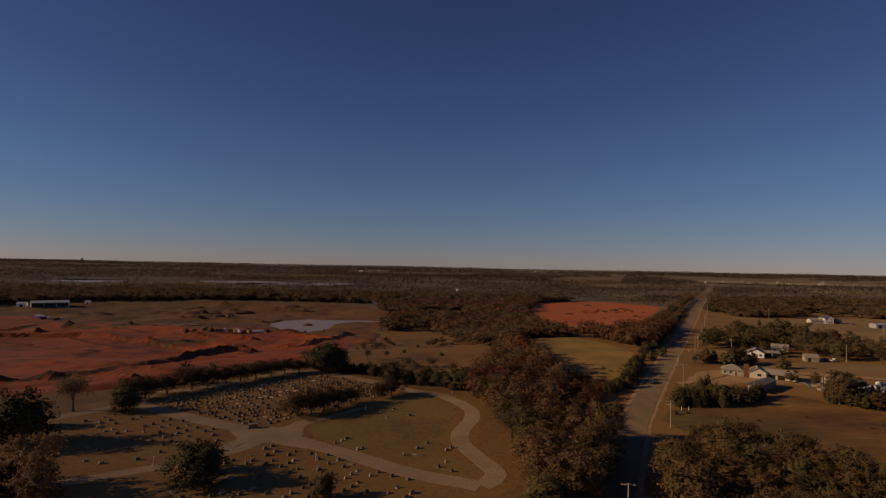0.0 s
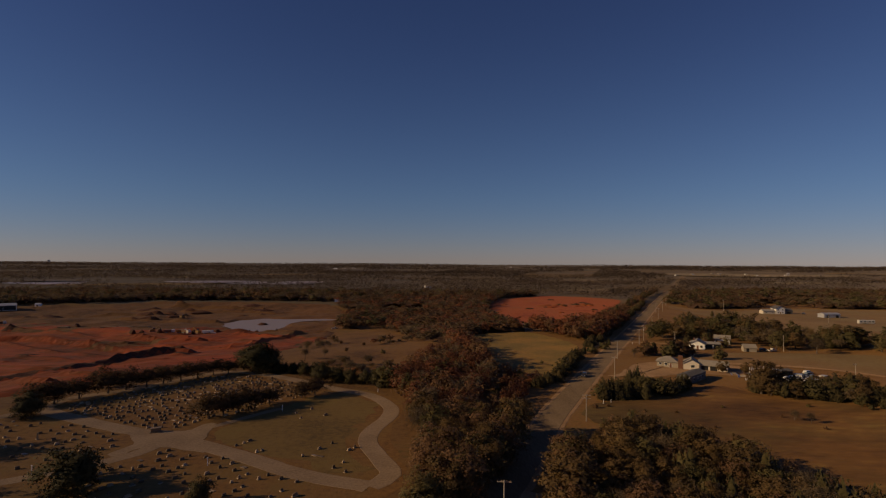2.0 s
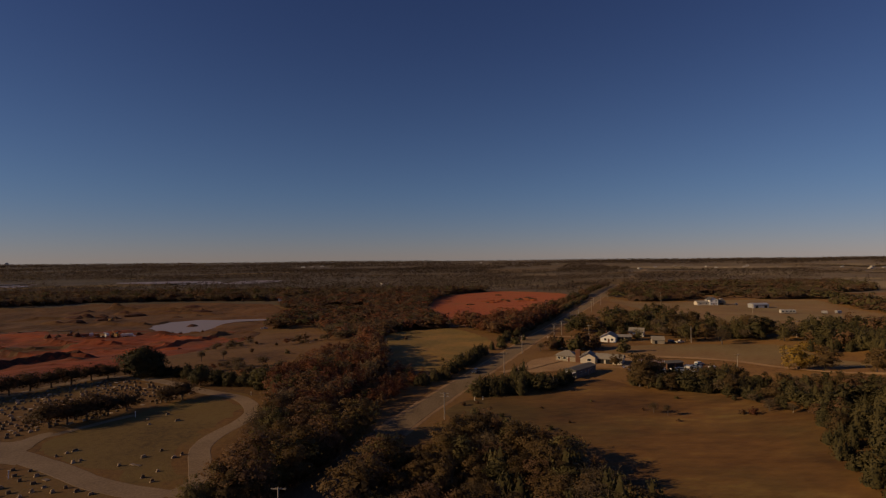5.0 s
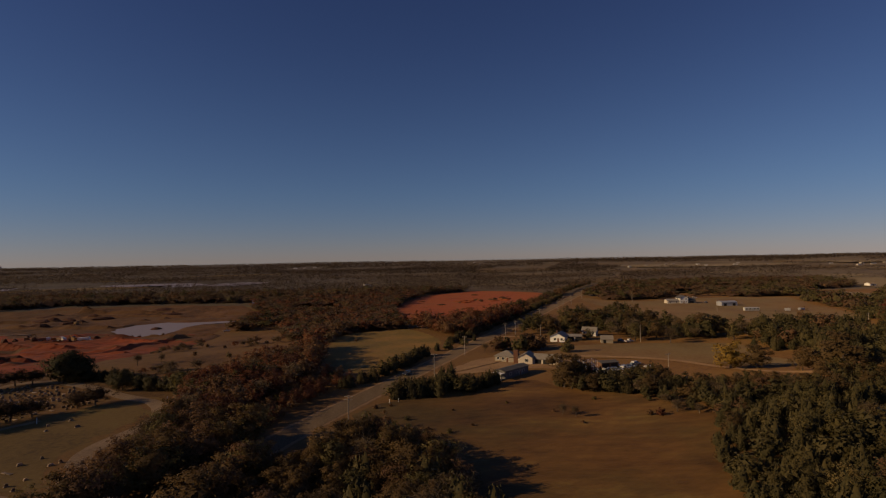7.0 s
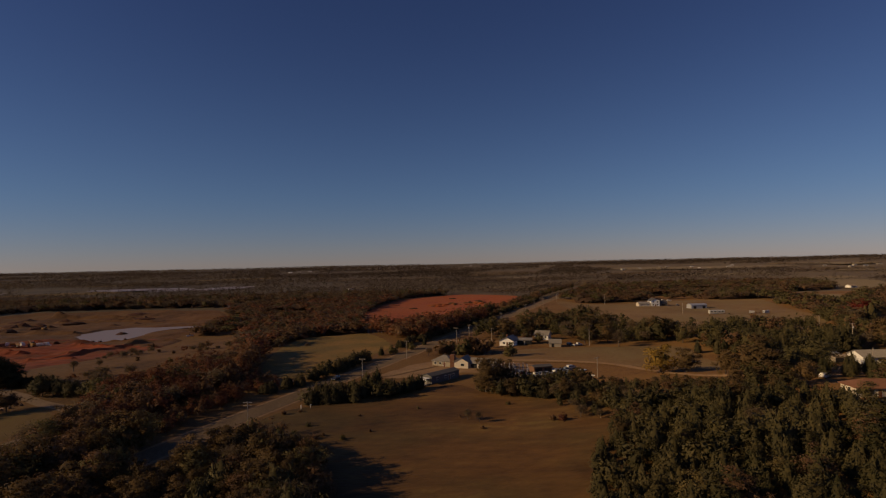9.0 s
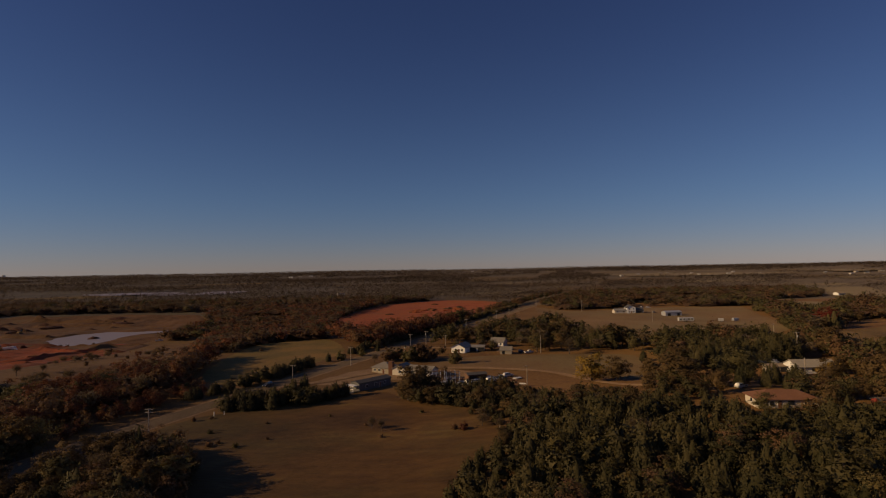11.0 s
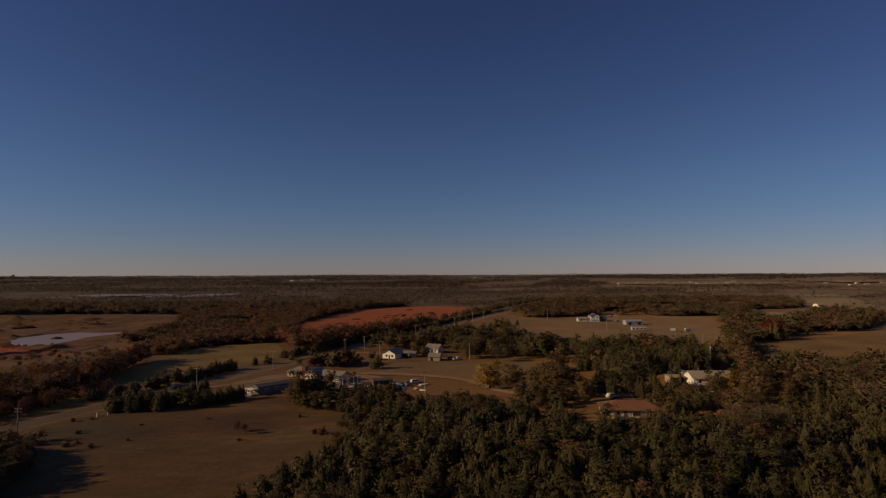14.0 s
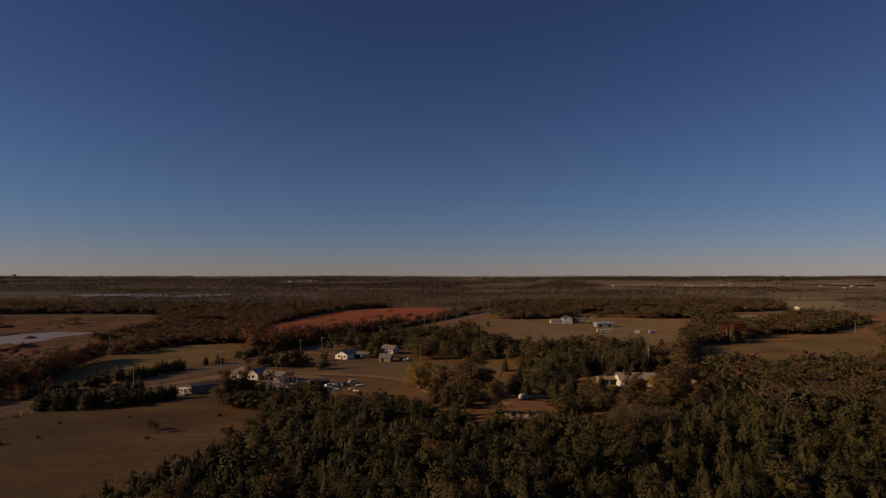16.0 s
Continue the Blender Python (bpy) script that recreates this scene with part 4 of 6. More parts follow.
for x, y, h in [(53, 124, 11.5), (171, 348, 13.5), (189, 344, 12.5), (213, 300, 12), (134.7, 284, 7.5), (248, 305, 13), (262.1, 288.1, 11.8), (273.2, 287.2, 10.6), (268.1, 265.2, 11.2), (227, 345, 11), (247, 420, 11), (171, 317, 7), (190, 309, 7.5), (186, 322, 8), (253.7, 193, 7.1), (259.8, 188.3, 6.2), (253.7, 178.1, 7.7), (264.6, 167.8, 7.2), (242.5, 175, 6.7), (246, 304, 8), (255, 296.5, 6.9), (355.2, 285.6, 9), (358.8, 292.8, 9.9), (351.6, 276.7, 8.1)]:
    plant("olive", x, y, h)
for x, y, h in [(265, 230.6, 10.7), (272.2, 234.1, 11.6), (278.9, 234.8, 11.5), (285.3, 236.1, 11.3), (291.6, 237.4, 10.3), (297.8, 238.7, 11.1), (280.5, 242.8, 10.5), (288.4, 246.2, 10.3), (274, 242.6, 10.6), (304, 240.2, 11), (310.2, 240.1, 10), (316.5, 242.2, 10.9), (265.7, 216.8, 6.6), (271.7, 221.4, 7.6), (255.9, 171.5, 7.6), (263.3, 179.3, 8.2), (268.8, 178.2, 7.4), (275.4, 185.7, 7.1), (258.4, 164.9, 6.7), (247, 171.2, 7.5), (103.5, 288, 5), (108, 296, 3), (104, 218, 8), (100, 216, 7), (127, 318, 4.5), (254.1, 259.2, 6.9), (260.4, 253.4, 7.4), (265.6, 256.5, 6.8), (276, 486, 6), (282.1, 271.6, 7.6), (281.3, 257.7, 7.6), (285.3, 284.3, 7.6), (290.8, 252.7, 7), (300.1, 247.1, 7.8), (308.6, 247, 7.3), (316.5, 247.6, 8.1), (323.9, 251.8, 7.2), (331.8, 257.8, 8.1), (278.9, 252.1, 6.2), (295.5, 243.3, 7.4), (305.5, 239.7, 6.9), (348.9, 271.3, 9), (328.2, 205.7, 8.1), (333.6, 209.2, 7.2), (339.9, 204.7, 7.6)]:
    plant("cedar", x, y, h)

# ---- trees: woods ----
NEAR = []
NEAR += scatter([(250.4, 150.6), (278.4, 150.4), (300.5, 169.1), (297.7, 177.1), (280.7, 179), (254.7, 164.1)], 6.0, {"olive": 0.35, "brown": 0.2, "bare": 0.1, "dome": 0.35}, 4.0, 6.5, CLEAR)
W_RIVER = {"brown": 0.30, "russet": 0.36, "olive": 0.06, "bare": 0.28}
for kind, x, y, h in scatter([(16, 100), (20, 147), (15, 170), (17, 192), (8, 206), (4, 216), (20, 258), (43, 309), (46, 258), (48, 238), (50, 224), (42, 200), (36, 178), (38, 162), (45, 153), (35, 126), (26, 104)], 5.4, W_RIVER, 7.5, 11):
    if kind == "russet" and random.random() < 1.1 * (1 - float(smooth(135, 205, y))):          # duller trees at the near end
        kind = random.choice(("umber", "olive", "brown"))
    NEAR.append((kind, x, y, h))
NEAR += along([(26, 108), (32, 122), (38.5, 137), (46, 154)], 3.8, {"brown": 0.3, "umber": 0.4, "olive": 0.3}, 9.5, 12.5, 1.0)
NEAR += along([(40, 306), (44, 275), (47, 248)], 4.5, {"russet": 0.4, "brown": 0.6}, 10.5, 13, 1.5)
NEAR += along([(47, 100), (49, 112), (53, 126)], 4.2, {"brown": 0.4, "olive": 0.1, "umber": 0.5}, 9.5, 12, 1.0)
NEAR += scatter([(38, 162), (40, 178), (46, 200), (54, 224), (54, 240), (58, 238), (66, 224), (58, 202), (50, 179), (46, 164)], 4.6, {"brown": 0.45, "russet": 0.35, "olive": 0.2}, 3.8, 5.6)
for kind, x, y, h in scatter([(52, 108), (66, 134), (75, 149), (80, 152), (84, 150), (92, 138), (96, 118), (102, 98), (106, 86), (60, 84), (40, 88)], 5.2, {"umber": 0.44, "olive": 0.12, "brown": 0.24, "cedar": 0.05, "bare": 0.15}, 7, 10):
    if x + 6 * noise.noise((x * 0.08, y * 0.08, 2)) > 74 and random.random() < 0.35:      # cedars on the field side
        kind = "cedar"
    NEAR.append((kind, x, y, h))
NEAR += scatter([(52, 122), (60, 139), (70, 158), (79, 163), (84, 152), (77, 152), (72, 148), (60, 126)], 3.6, {"umber": 0.5, "brown": 0.3, "olive": 0.2}, 2.6, 4.4)
NEAR += scatter([(85, 194), (96, 193), (110, 197), (116, 203), (113, 208), (104, 210), (92, 203), (80, 196), (79, 192)], 3.6, {"juniper": 0.4, "cedar": 0.25, "dome": 0.25, "olive": 0.1}, 4.6, 7.4)
NEAR += scatter([(214, 160), (224, 153), (234, 160), (237, 172), (226, 178), (216, 172)], 5.0, {"umber": 0.4, "olive": 0.3, "dome": 0.3}, 4.5, 7.0, CLEAR)
NEAR += along([(73, 224), (80, 238), (86, 252), (97, 276)], 2.5, {"juniper": 0.6, "dome": 0.4}, 4.4, 6.8, 1.7)
NEAR += along([(-44, 244), (-30, 239), (-18, 230), (-6, 222), (8, 213)], 2.6, {"juniper": 0.7, "olive": 0.15, "brown": 0.15}, 3.6, 6.2, 1.6)
NEAR += along([(63, 212), (70, 221)], 2.6, {"juniper": 1}, 3.8, 5.2, 1.4)
NEAR += along([(112, 312), (135, 352), (158, 398), (205, 493), (250, 585), (270, 625)], 3.0, {"juniper": 0.6, "olive": 0.3, "brown": 0.1}, 3.6, 5.6, 1.8)
NEAR += along([(120, 342), (150, 402), (195, 500)], 4.0, {"cedar": 0.3, "olive": 0.3, "brown": 0.4}, 8, 11, 3)
NEAR += along([(300, 628), (345, 716), (420, 866)], 5, {"olive": 0.4, "brown": 0.6}, 7, 10, 3)
NEAR += along([(270, 640), (325, 752), (390, 872)], 5, {"olive": 0.4, "brown": 0.6}, 7, 10, 3)
NEAR += along([(195, 500), (235, 580), (272, 652), (285, 690)], 5, {"olive": 0.5, "brown": 0.5}, 6, 9, 4)
NEAR += scatter([(141, 203), (145, 195), (157, 188), (168.1, 180.8), (177.6, 180.8), (177.8, 199.9), (160, 206), (146, 207)], 3.4, {"juniper": 0.35, "dome": 0.35, "umber": 0.1, "bare": 0.2}, 5.2, 7.8, CLEAR)
NEAR += scatter([(95, 392), (120, 395), (150, 420), (185, 470), (178, 430), (150, 378), (125, 338), (112, 332), (98, 372)], 6.0, {"russet": 0.65, "brown": 0.35}, 9, 13)
CEDARWOOD = [(138, 74), (142, 90), (147.5, 104), (151.5, 114), (154.5, 126), (160, 137), (168, 148), (168, 152), (160.5, 158), (162.1, 182), (173.9, 193.5), (197.5, 184.7), (213.7, 161), (224.2, 147.4), (227.4, 135.8), (257, 134.2), (280.2, 145.5), (308.3, 171.7), (330.5, 156.7), (348, 134.6), (275.5, 70.1)]
NEAR += scatter([(308.3, 171.7), (327.3, 202.1), (344.4, 244.3), (367.8, 226.3), (405.5, 231.7), (417.2, 211), (348, 134.6), (330.5, 156.7)], 5.2, {"cedar": 0.36, "dome": 0.34, "olive": 0.12, "brown": 0.06, "bare": 0.12}, 5, 9.5, CLEAR)
for kind, x, y, h in scatter(CEDARWOOD, 4.3, {"cedar": 0.64, "dome": 0.28, "olive": 0.05, "brown": 0.03}, 4.2, 8.4, CLEAR):
    u = noise.noise((x * 0.03, y * 0.03, 12)) + (y - 132) / 55 - max(0, x - 235) / 60
    if kind in ("cedar", "dome") and random.random() < 0.55 * float(smooth(-0.3, 0.6, u)):
        kind = random.choice(("bare", "juniper", "dome", "umber"))
    if random.random() > 0.10:
        h *= 0.75 + 0.25 * float(smooth(2, 16, depth_in(CEDARWOOD, x, y)))          # younger trees at the edge
        NEAR.append((kind, x, y, h * (0.8 if kind == "juniper" else 1.0) * (1 - 0.2 * float(smooth(145, 165, y)) * (1 - float(smooth(235, 260, x))))))
NEAR += scatter([(152, 334), (172, 338), (205, 336), (208, 304), (222, 296), (260.4, 296.6), (279.7, 289.9), (291.6, 308.5), (260.4, 338.9), (254.3, 376.9), (262, 420), (225, 430), (190, 380)], 8.6, {"olive": 0.40, "umber": 0.28, "cedar": 0.10, "bare": 0.10, "dome": 0.12}, 6.5, 13)
NEAR += scatter([(260.4, 257.3), (271.5, 289.9), (299.3, 318.5), (331.8, 300.9), (331.8, 260.5), (321.4, 235.9), (308.6, 224.2), (283.7, 236.8)], 5.6, {"cedar": 0.25, "dome": 0.25, "olive": 0.3, "brown": 0.1, "bare": 0.1}, 5, 11, CLEAR)
NEAR += along([(304.5, 188), (323.1, 220.4), (342.6, 262.3), (363.3, 300.9), (384.4, 342.2)], 4.0, {"olive": 0.45, "brown": 0.35, "cedar": 0.2}, 8, 11, 2.6)
MID_WOODS = [
    ([(-62, 495), (-50, 560), (-80, 655), (-5, 670), (60, 690), (125, 716), (98, 640), (78, 510), (85, 438), (92, 388), (96, 378), (72, 376), (50, 360), (45, 322), (22, 332), (0, 420), (-10, 455)], 7.6, {"brown": 0.30, "bare": 0.42, "olive": 0.04, "russet": 0.24}, 7.8, 9.4),
    ([(310.7, 149.3), (327.3, 204.8), (337.2, 238), (348, 251.5), (371.3, 229.9), (412.7, 235.3), (455.8, 265.9), (541.7, 380.8), (615.3, 397.8), (520.6, 287.4), (421.7, 206.5), (340.6, 147.9)], 8.4, {"olive": 0.28, "cedar": 0.16, "brown": 0.30, "bare": 0.26}, 6.5, 9.5, CLEAR),
    ([(369.6, 311.7), (381.4, 336.2), (431.7, 418.6), (482, 530), (515, 545), (512, 470), (560, 520), (640, 600), (660, 520), (505.7, 384), (468.4, 384), (412.7, 328.8)], 8.2, {"olive": 0.35, "brown": 0.35, "cedar": 0.2, "bare": 0.1}, 5, 11.5, [(419, 350, 12)]),
    ([(292, 604), (300, 565), (330, 548), (396, 570), (480, 560), (520, 560), (560, 605), (690, 690), (790, 880), (500, 900), (400, 830)], 9.0, {"brown": 0.40, "olive": 0.26, "bare": 0.34}, 5.5, 11),
    ([(-60, 662), (-180, 682), (-290, 676), (-400, 620), (-480, 520), (-640, 560), (-560, 800), (-100, 800), (60, 780), (190, 776), (125, 720), (60, 694)], 9.5, {"brown": 0.3, "bare": 0.58, "olive": 0.12}, 8.5, 12),
    ([(-62, 500), (-58, 470), (-40, 452), (-8, 455), (0, 480), (-30, 520)], 6.0, {"brown": 0.5, "bare": 0.3, "olive": 0.2}, 7, 10),
]


def open_wood(x, y):
    """Under zero in the long clearings of the woods beyond the paddock and beside the quarry."""
    if -70 < x < 45 and 310 < y < 600:
        return noise.noise((x * 0.022, y * 0.016, 3)) + 0.4 * noise.noise((x * 0.06, y * 0.05, 21)) + 0.10 + 0.5 * float(smooth(0, 45, x))
    return noise.noise((x * 0.009, y * 0.030, 31)) + 0.45 * noise.noise((x * 0.03, y * 0.08, 17)) + 0.12 if x > 285 and y > 545 else 1.0


MIDDLE = [t for row in MID_WOODS for t in scatter(*row) if open_wood(t[1], t[2]) > 0]
MIDDLE += [t for t in scatter(SCRUB, 7.0, {"brown": 0.2, "bare": 0.65, "russet": 0.15}, 2.0, 6.0) if noise.noise((t[1] * 0.035, t[2] * 0.022, 5)) > 0.30]
COUNT = {}
REST = []
for row in sorted(NEAR, key=lambda r: r[2] - 0.15 * abs(r[1] - 110)):
    k = row[0]
    COUNT[k] = COUNT.get(k, 0) + 1
    if COUNT[k] <= {"cedar": 168, "dome": 130, "umber": 120, "brown": 90, "russet": 70, "olive": 90, "bare": 45, "juniper": 90}[k]:
        plant(k, row[1], row[2], row[3], width=random.uniform(1.1, 1.45))
    else:
        REST.append(row)
joined_trees("woods", REST, 2, "dense mixed autumn woods of brown and green trees")
joined_trees("distant_woods", MIDDLE, 3, "distant brown autumn woods")


# brush and saplings that fill the woods under the crowns
bx, by = np.meshgrid(np.arange(-640, 800, 5.0), np.arange(160, 905, 5.0))
depth = np.full(bx.shape, -99.0)
for row in MID_WOODS:
    depth = np.maximum(depth, depth_in(row[0], bx, by))
depth = np.minimum(depth, 30 * np.array([open_wood(x, y) for x, y in zip(bx.ravel(), by.ravel())]).reshape(bx.shape))
for x, y, r in CLEAR + [(419, 350, 12)]:
    depth = np.minimum(depth, np.hypot(bx - x, by - y) - r)
lump = np.array([noise.fractal((x * 0.07, y * 0.07, 2), 1.0, 2.0, 3) + 0.5 * noise.noise((x * 0.31, y * 0.31, 6)) for x, y in zip(bx.ravel(), by.ravel())]).reshape(bx.shape)
bz = ground_z(bx, by) + (5.0 + 2.6 * lump) * smooth(0, 9, depth) - 0.6 * (1 - smooth(0, 9, depth))
bw = bx.shape[1]
brush = mesh_of("underwood", np.stack([bx + 2 * lump, by + 2 * lump, bz], -1).reshape(-1, 3).tolist(),
                [(j * bw + i, j * bw + i + 1, (j + 1) * bw + i + 1, (j + 1) * bw + i) for j in range(bx.shape[0] - 1) for i in range(bw - 1) if depth[j, i] > 1 and depth[j + 1, i + 1] > 1 and depth[j, i + 1] > 1 and depth[j + 1, i] > 1], M_BRUSH)
brush.polygons.foreach_set("use_smooth", np.ones(len(brush.polygons), dtype=bool))
tagged(new("underwood", brush), "tangled brown underwood beneath leafless trees", "brush", kind="stuff")


# ---- far woods to the horizon ----
FAR_HOUSES = [(910, 1922), (935, 1917), (1155, 2143), (1180, 2136), (1134, 1867), (1160, 1862), (1190, 1854), (1346, 1986), (1395, 1880), (1485, 1586), (1572, 1630), (1745, 1767), (31, 1004), (-411, 2797), (-378, 2861), (-336, 2927), (573, 3464), (944, 3058),
              (1010, 2010), (1240, 2060), (1290, 1900), (1430, 2100), (1640, 1750), (1540, 1760)]


def far_woods():
    polys = LAKES + [QUARRY, SCRUB, GREEN, REDFIELD, FIELD, BACKFIELD, MIDFIELD, RIGHTFIELD] + [p for p, _ in FARFIELDS]
    blocks, canopy, faces, lines = [], [], [], []

    def free(gx, gy):
        """Off the road, the fields, the water, the nearer woods, and clear before the far houses."""
        ok = line_distance(ROAD, gx, gy) > 7
        for hx, hy in FAR_HOUSES:
            ok &= ~((np.abs(gx - hx - (gy - hy) * (hx - 110) / hy) < 45 * (1 if hy > 1200 else 0.4)) & (gy < hy + 25) & (gy > hy - (0.17 * hy if hy > 1200 else 40)))
        for p in polys:
            ok &= ~inside(p, gx, gy)
        return ok & ~((gy < 1300) & inside([(-640, 560), (-560, 800), (-100, 800), (190, 776), (270, 700), (400, 830), (500, 900), (790, 880), (690, 690), (660, 520), (200, 500)], gx, gy))

    r = np.random.default_rng(11)
    for y0, y1, space, n, size, hgt in ((620, 1300, 9.5, 9, 0.62, 12.0), (1300, 2600, 20, 8, 1.2, 13.0), (2600, 4960, 38, 6, 2.2, 13.0)):
        ys = np.arange(y0, y1, space * 0.8)
        xs = np.arange(-0.86 * y1 - 200, 0.95 * y1 + 450, space)
        gx, gy = np.meshgrid(xs, ys)
        gx = gx + r.uniform(-0.4, 0.4, gx.shape) * space
        gy = gy + r.uniform(-0.35, 0.35, gy.shape) * space
        ok = (gx > -0.86 * gy - 200) & (gx < 0.95 * gy + 450)
        band = np.array([noise.noise((a * 0.0014, b * 0.0045, 4)) + 0.55 * noise.noise((a * 0.006, b * 0.013, 8)) for a, b in zip(gx.ravel(), gy.ravel())]).reshape(gx.shape)
        band -= np.where(gx > 350, np.where(gy > 1250, 0.14, 0.0), -0.05)
        ok &= band > 0.05
        ok &= free(gx, gy)
        lump = np.array([noise.noise((a * 0.9 / space, b * 0.9 / space, 3)) for a, b in zip(gx.ravel(), gy.ravel())]).reshape(gx.shape)
        hh = hgt * (0.28 + 0.72 * smooth(0.05, 0.3, band)) * (0.95 + 0.3 * lump)          # low scrub between the bands of high wood
        w, o = gx.shape[1], len(canopy)
        canopy += np.stack([gx, gy, ground_z(gx, gy) + np.where(ok, 0.72 * hh, -0.5)], -1).reshape(-1, 3).tolist()
        faces += [(o + j * w + i, o + j * w + i + 1, o + j * w + w + i + 1, o + j * w + w + i) for j in range(gx.shape[0] - 1) for i in range(w - 1)
                  if ok[j, i] + ok[j, i + 1] + ok[j + 1, i] + ok[j + 1, i + 1] > 2]
        px, py, hh = gx[ok], gy[ok], hh[ok]
        m = len(px)
        rad = space * 0.8
        d = unit(r.normal(size=(m * n, 3)) + np.array([0, 0, 0.6]))
        c = d * np.array([rad, rad, 0.45]) * r.uniform(0.3, 1.05, (m * n, 1))
        c[:, 2] = (0.6 + c[:, 2]) * np.repeat(hh, n)
        c += np.repeat(np.stack([px, py, ground_z(px, py)], 1), n, 0)
        blocks.append(leaf_cards(r, c, d + 0.5 * r.normal(size=d.shape), size, soft=0.15 * d + np.array([0, 0, 0.9]) + 0.05 * r.normal(size=d.shape)))
    top = mesh_of("horizon_canopy", canopy, faces, M_HAZYWOOD)
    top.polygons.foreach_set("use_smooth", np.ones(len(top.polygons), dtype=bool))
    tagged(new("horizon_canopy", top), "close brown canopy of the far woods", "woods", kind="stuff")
    for k in range(150):                                   # dark lines of high trees along the far field edges
        y = 690 + 2900 * (k / 150) ** 1.5
        x = r.uniform(-0.85, 0.95) * y
        half = r.uniform(0.05, 0.22) * y
        step = 5.5 * max(1, y / 900)
        u = np.arange(-half, half, step)
        tx = np.concatenate([x + u + r.normal(size=len(u)) * step * 0.4 for _ in range(2)])
        ty = np.concatenate([y + 0.12 * r.normal() * u + 0.03 * y * np.array([noise.noise((q * 0.004, y, 1)) for q in x + u]) + r.normal(size=len(u)) * step * 0.7 for _ in range(2)])
        ok = free(tx, ty) & (r.uniform(size=len(tx)) < 0.85)
        tx, ty = tx[ok], ty[ok]
        m, n = len(tx), 13
        hh = r.uniform(8, 14, m)
        d = unit(r.normal(size=(m * n, 3)) + np.array([0, 0, 0.2]))
        c = d * np.array([step * 0.75, step * 0.75, 0.5]) * r.uniform(0.5, 1.05, (m * n, 1))
        c[:, 2] = (0.5 + c[:, 2]) * np.repeat(hh, n)
        c += np.repeat(np.stack([tx, ty, ground_z(tx, ty)], 1), n, 0)
        lines.append(leaf_cards(r, c, d + 0.5 * r.normal(size=d.shape), 0.62 * max(1, y / 900), soft=0.7 * d + np.array([0, -0.2, 0.35])))
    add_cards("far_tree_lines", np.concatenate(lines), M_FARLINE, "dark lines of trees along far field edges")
    add_cards("horizon_woods", np.concatenate(blocks), M_HAZYWOOD, "grey-brown hazy woods reaching to the horizon")


far_woods()

# ---- buildings ----
def wall_bm(w, d, h, rise, ridge, hip=False):
    """Four walls with gable ends."""
    bm = bmesh.new()
    x, y = w / 2, d / 2
    low = [bm.verts.new((sx * x, sy * y, -0.4)) for sx, sy in ((-1, -1), (1, -1), (1, 1), (-1, 1))]
    top = [bm.verts.new((sx * x, sy * y, h)) for sx, sy in ((-1, -1), (1, -1), (1, 1), (-1, 1))]
    for i in range(4):
        bm.faces.new((low[i], low[(i + 1) % 4], top[(i + 1) % 4], top[i]))
    if not hip and rise:
        if ridge == "x":
            a, b = bm.verts.new((-x, 0, h + rise)), bm.verts.new((x, 0, h + rise))
            bm.faces.new((top[3], top[0], a))
            bm.faces.new((top[1], top[2], b))
        else:
            a, b = bm.verts.new((0, -y, h + rise)), bm.verts.new((0, y, h + rise))
            bm.faces.new((top[0], top[1], a))
            bm.faces.new((top[2], top[3], b))
    return bm


def roof_bm(w, d, h, rise, ridge, over, hip=False, thick=0.16):
    """A pitched roof with eaves, a solid slab."""
    bm = bmesh.new()
    if ridge == "y":
        w, d = d, w
    x, y = w / 2 + over, d / 2 + over
    drop = rise * over / (d / 2)
    rx = x - y if hip else x
    pts = [(-x, -y, h - drop), (x, -y, h - drop), (x, y, h - drop), (-x, y, h - drop), (-rx, 0, h + rise), (rx, 0, h + rise)]
    rot = Matrix.Rotation(radians(90), 3, "Z") if ridge == "y" else Matrix.Identity(3)
    tv = [bm.verts.new(rot @ Vector((a, b, c + thick + 0.02))) for a, b, c in pts]
    bv = [bm.verts.new(rot @ Vector((a, b, c + 0.02))) for a, b, c in pts]
    for f in ((0, 1, 5, 4), (2, 3, 4, 5), (1, 2, 5), (3, 0, 4)) if hip else ((0, 1, 5, 4), (2, 3, 4, 5)):
        bm.faces.new([tv[i] for i in f])
        bm.faces.new([bv[i] for i in reversed(f)])
    loop = (0, 1, 2, 3) if hip else (0, 1, 5, 2, 3, 4)
    for i in range(len(loop)):
        a, b = loop[i], loop[(i + 1) % len(loop)]
        bm.faces.new((bv[a], bv[b], tv[b], tv[a]))
    return bm


def face_box(side, w, d, u, z, ww, hh, out, inn=0.05):
    """A box on one wall: u along it from its middle."""
    if side == "f":
        return (u - ww / 2, -d / 2 - out, z, u + ww / 2, -d / 2 + inn, z + hh)
    if side == "b":
        return (u - ww / 2, d / 2 - inn, z, u + ww / 2, d / 2 + out, z + hh)
    if side == "l":
        return (-w / 2 - out, u - ww / 2, z, -w / 2 + inn, u + ww / 2, z + hh)
    return (w / 2 - inn, u - ww / 2, z, w / 2 + out, u + ww / 2, z + hh)


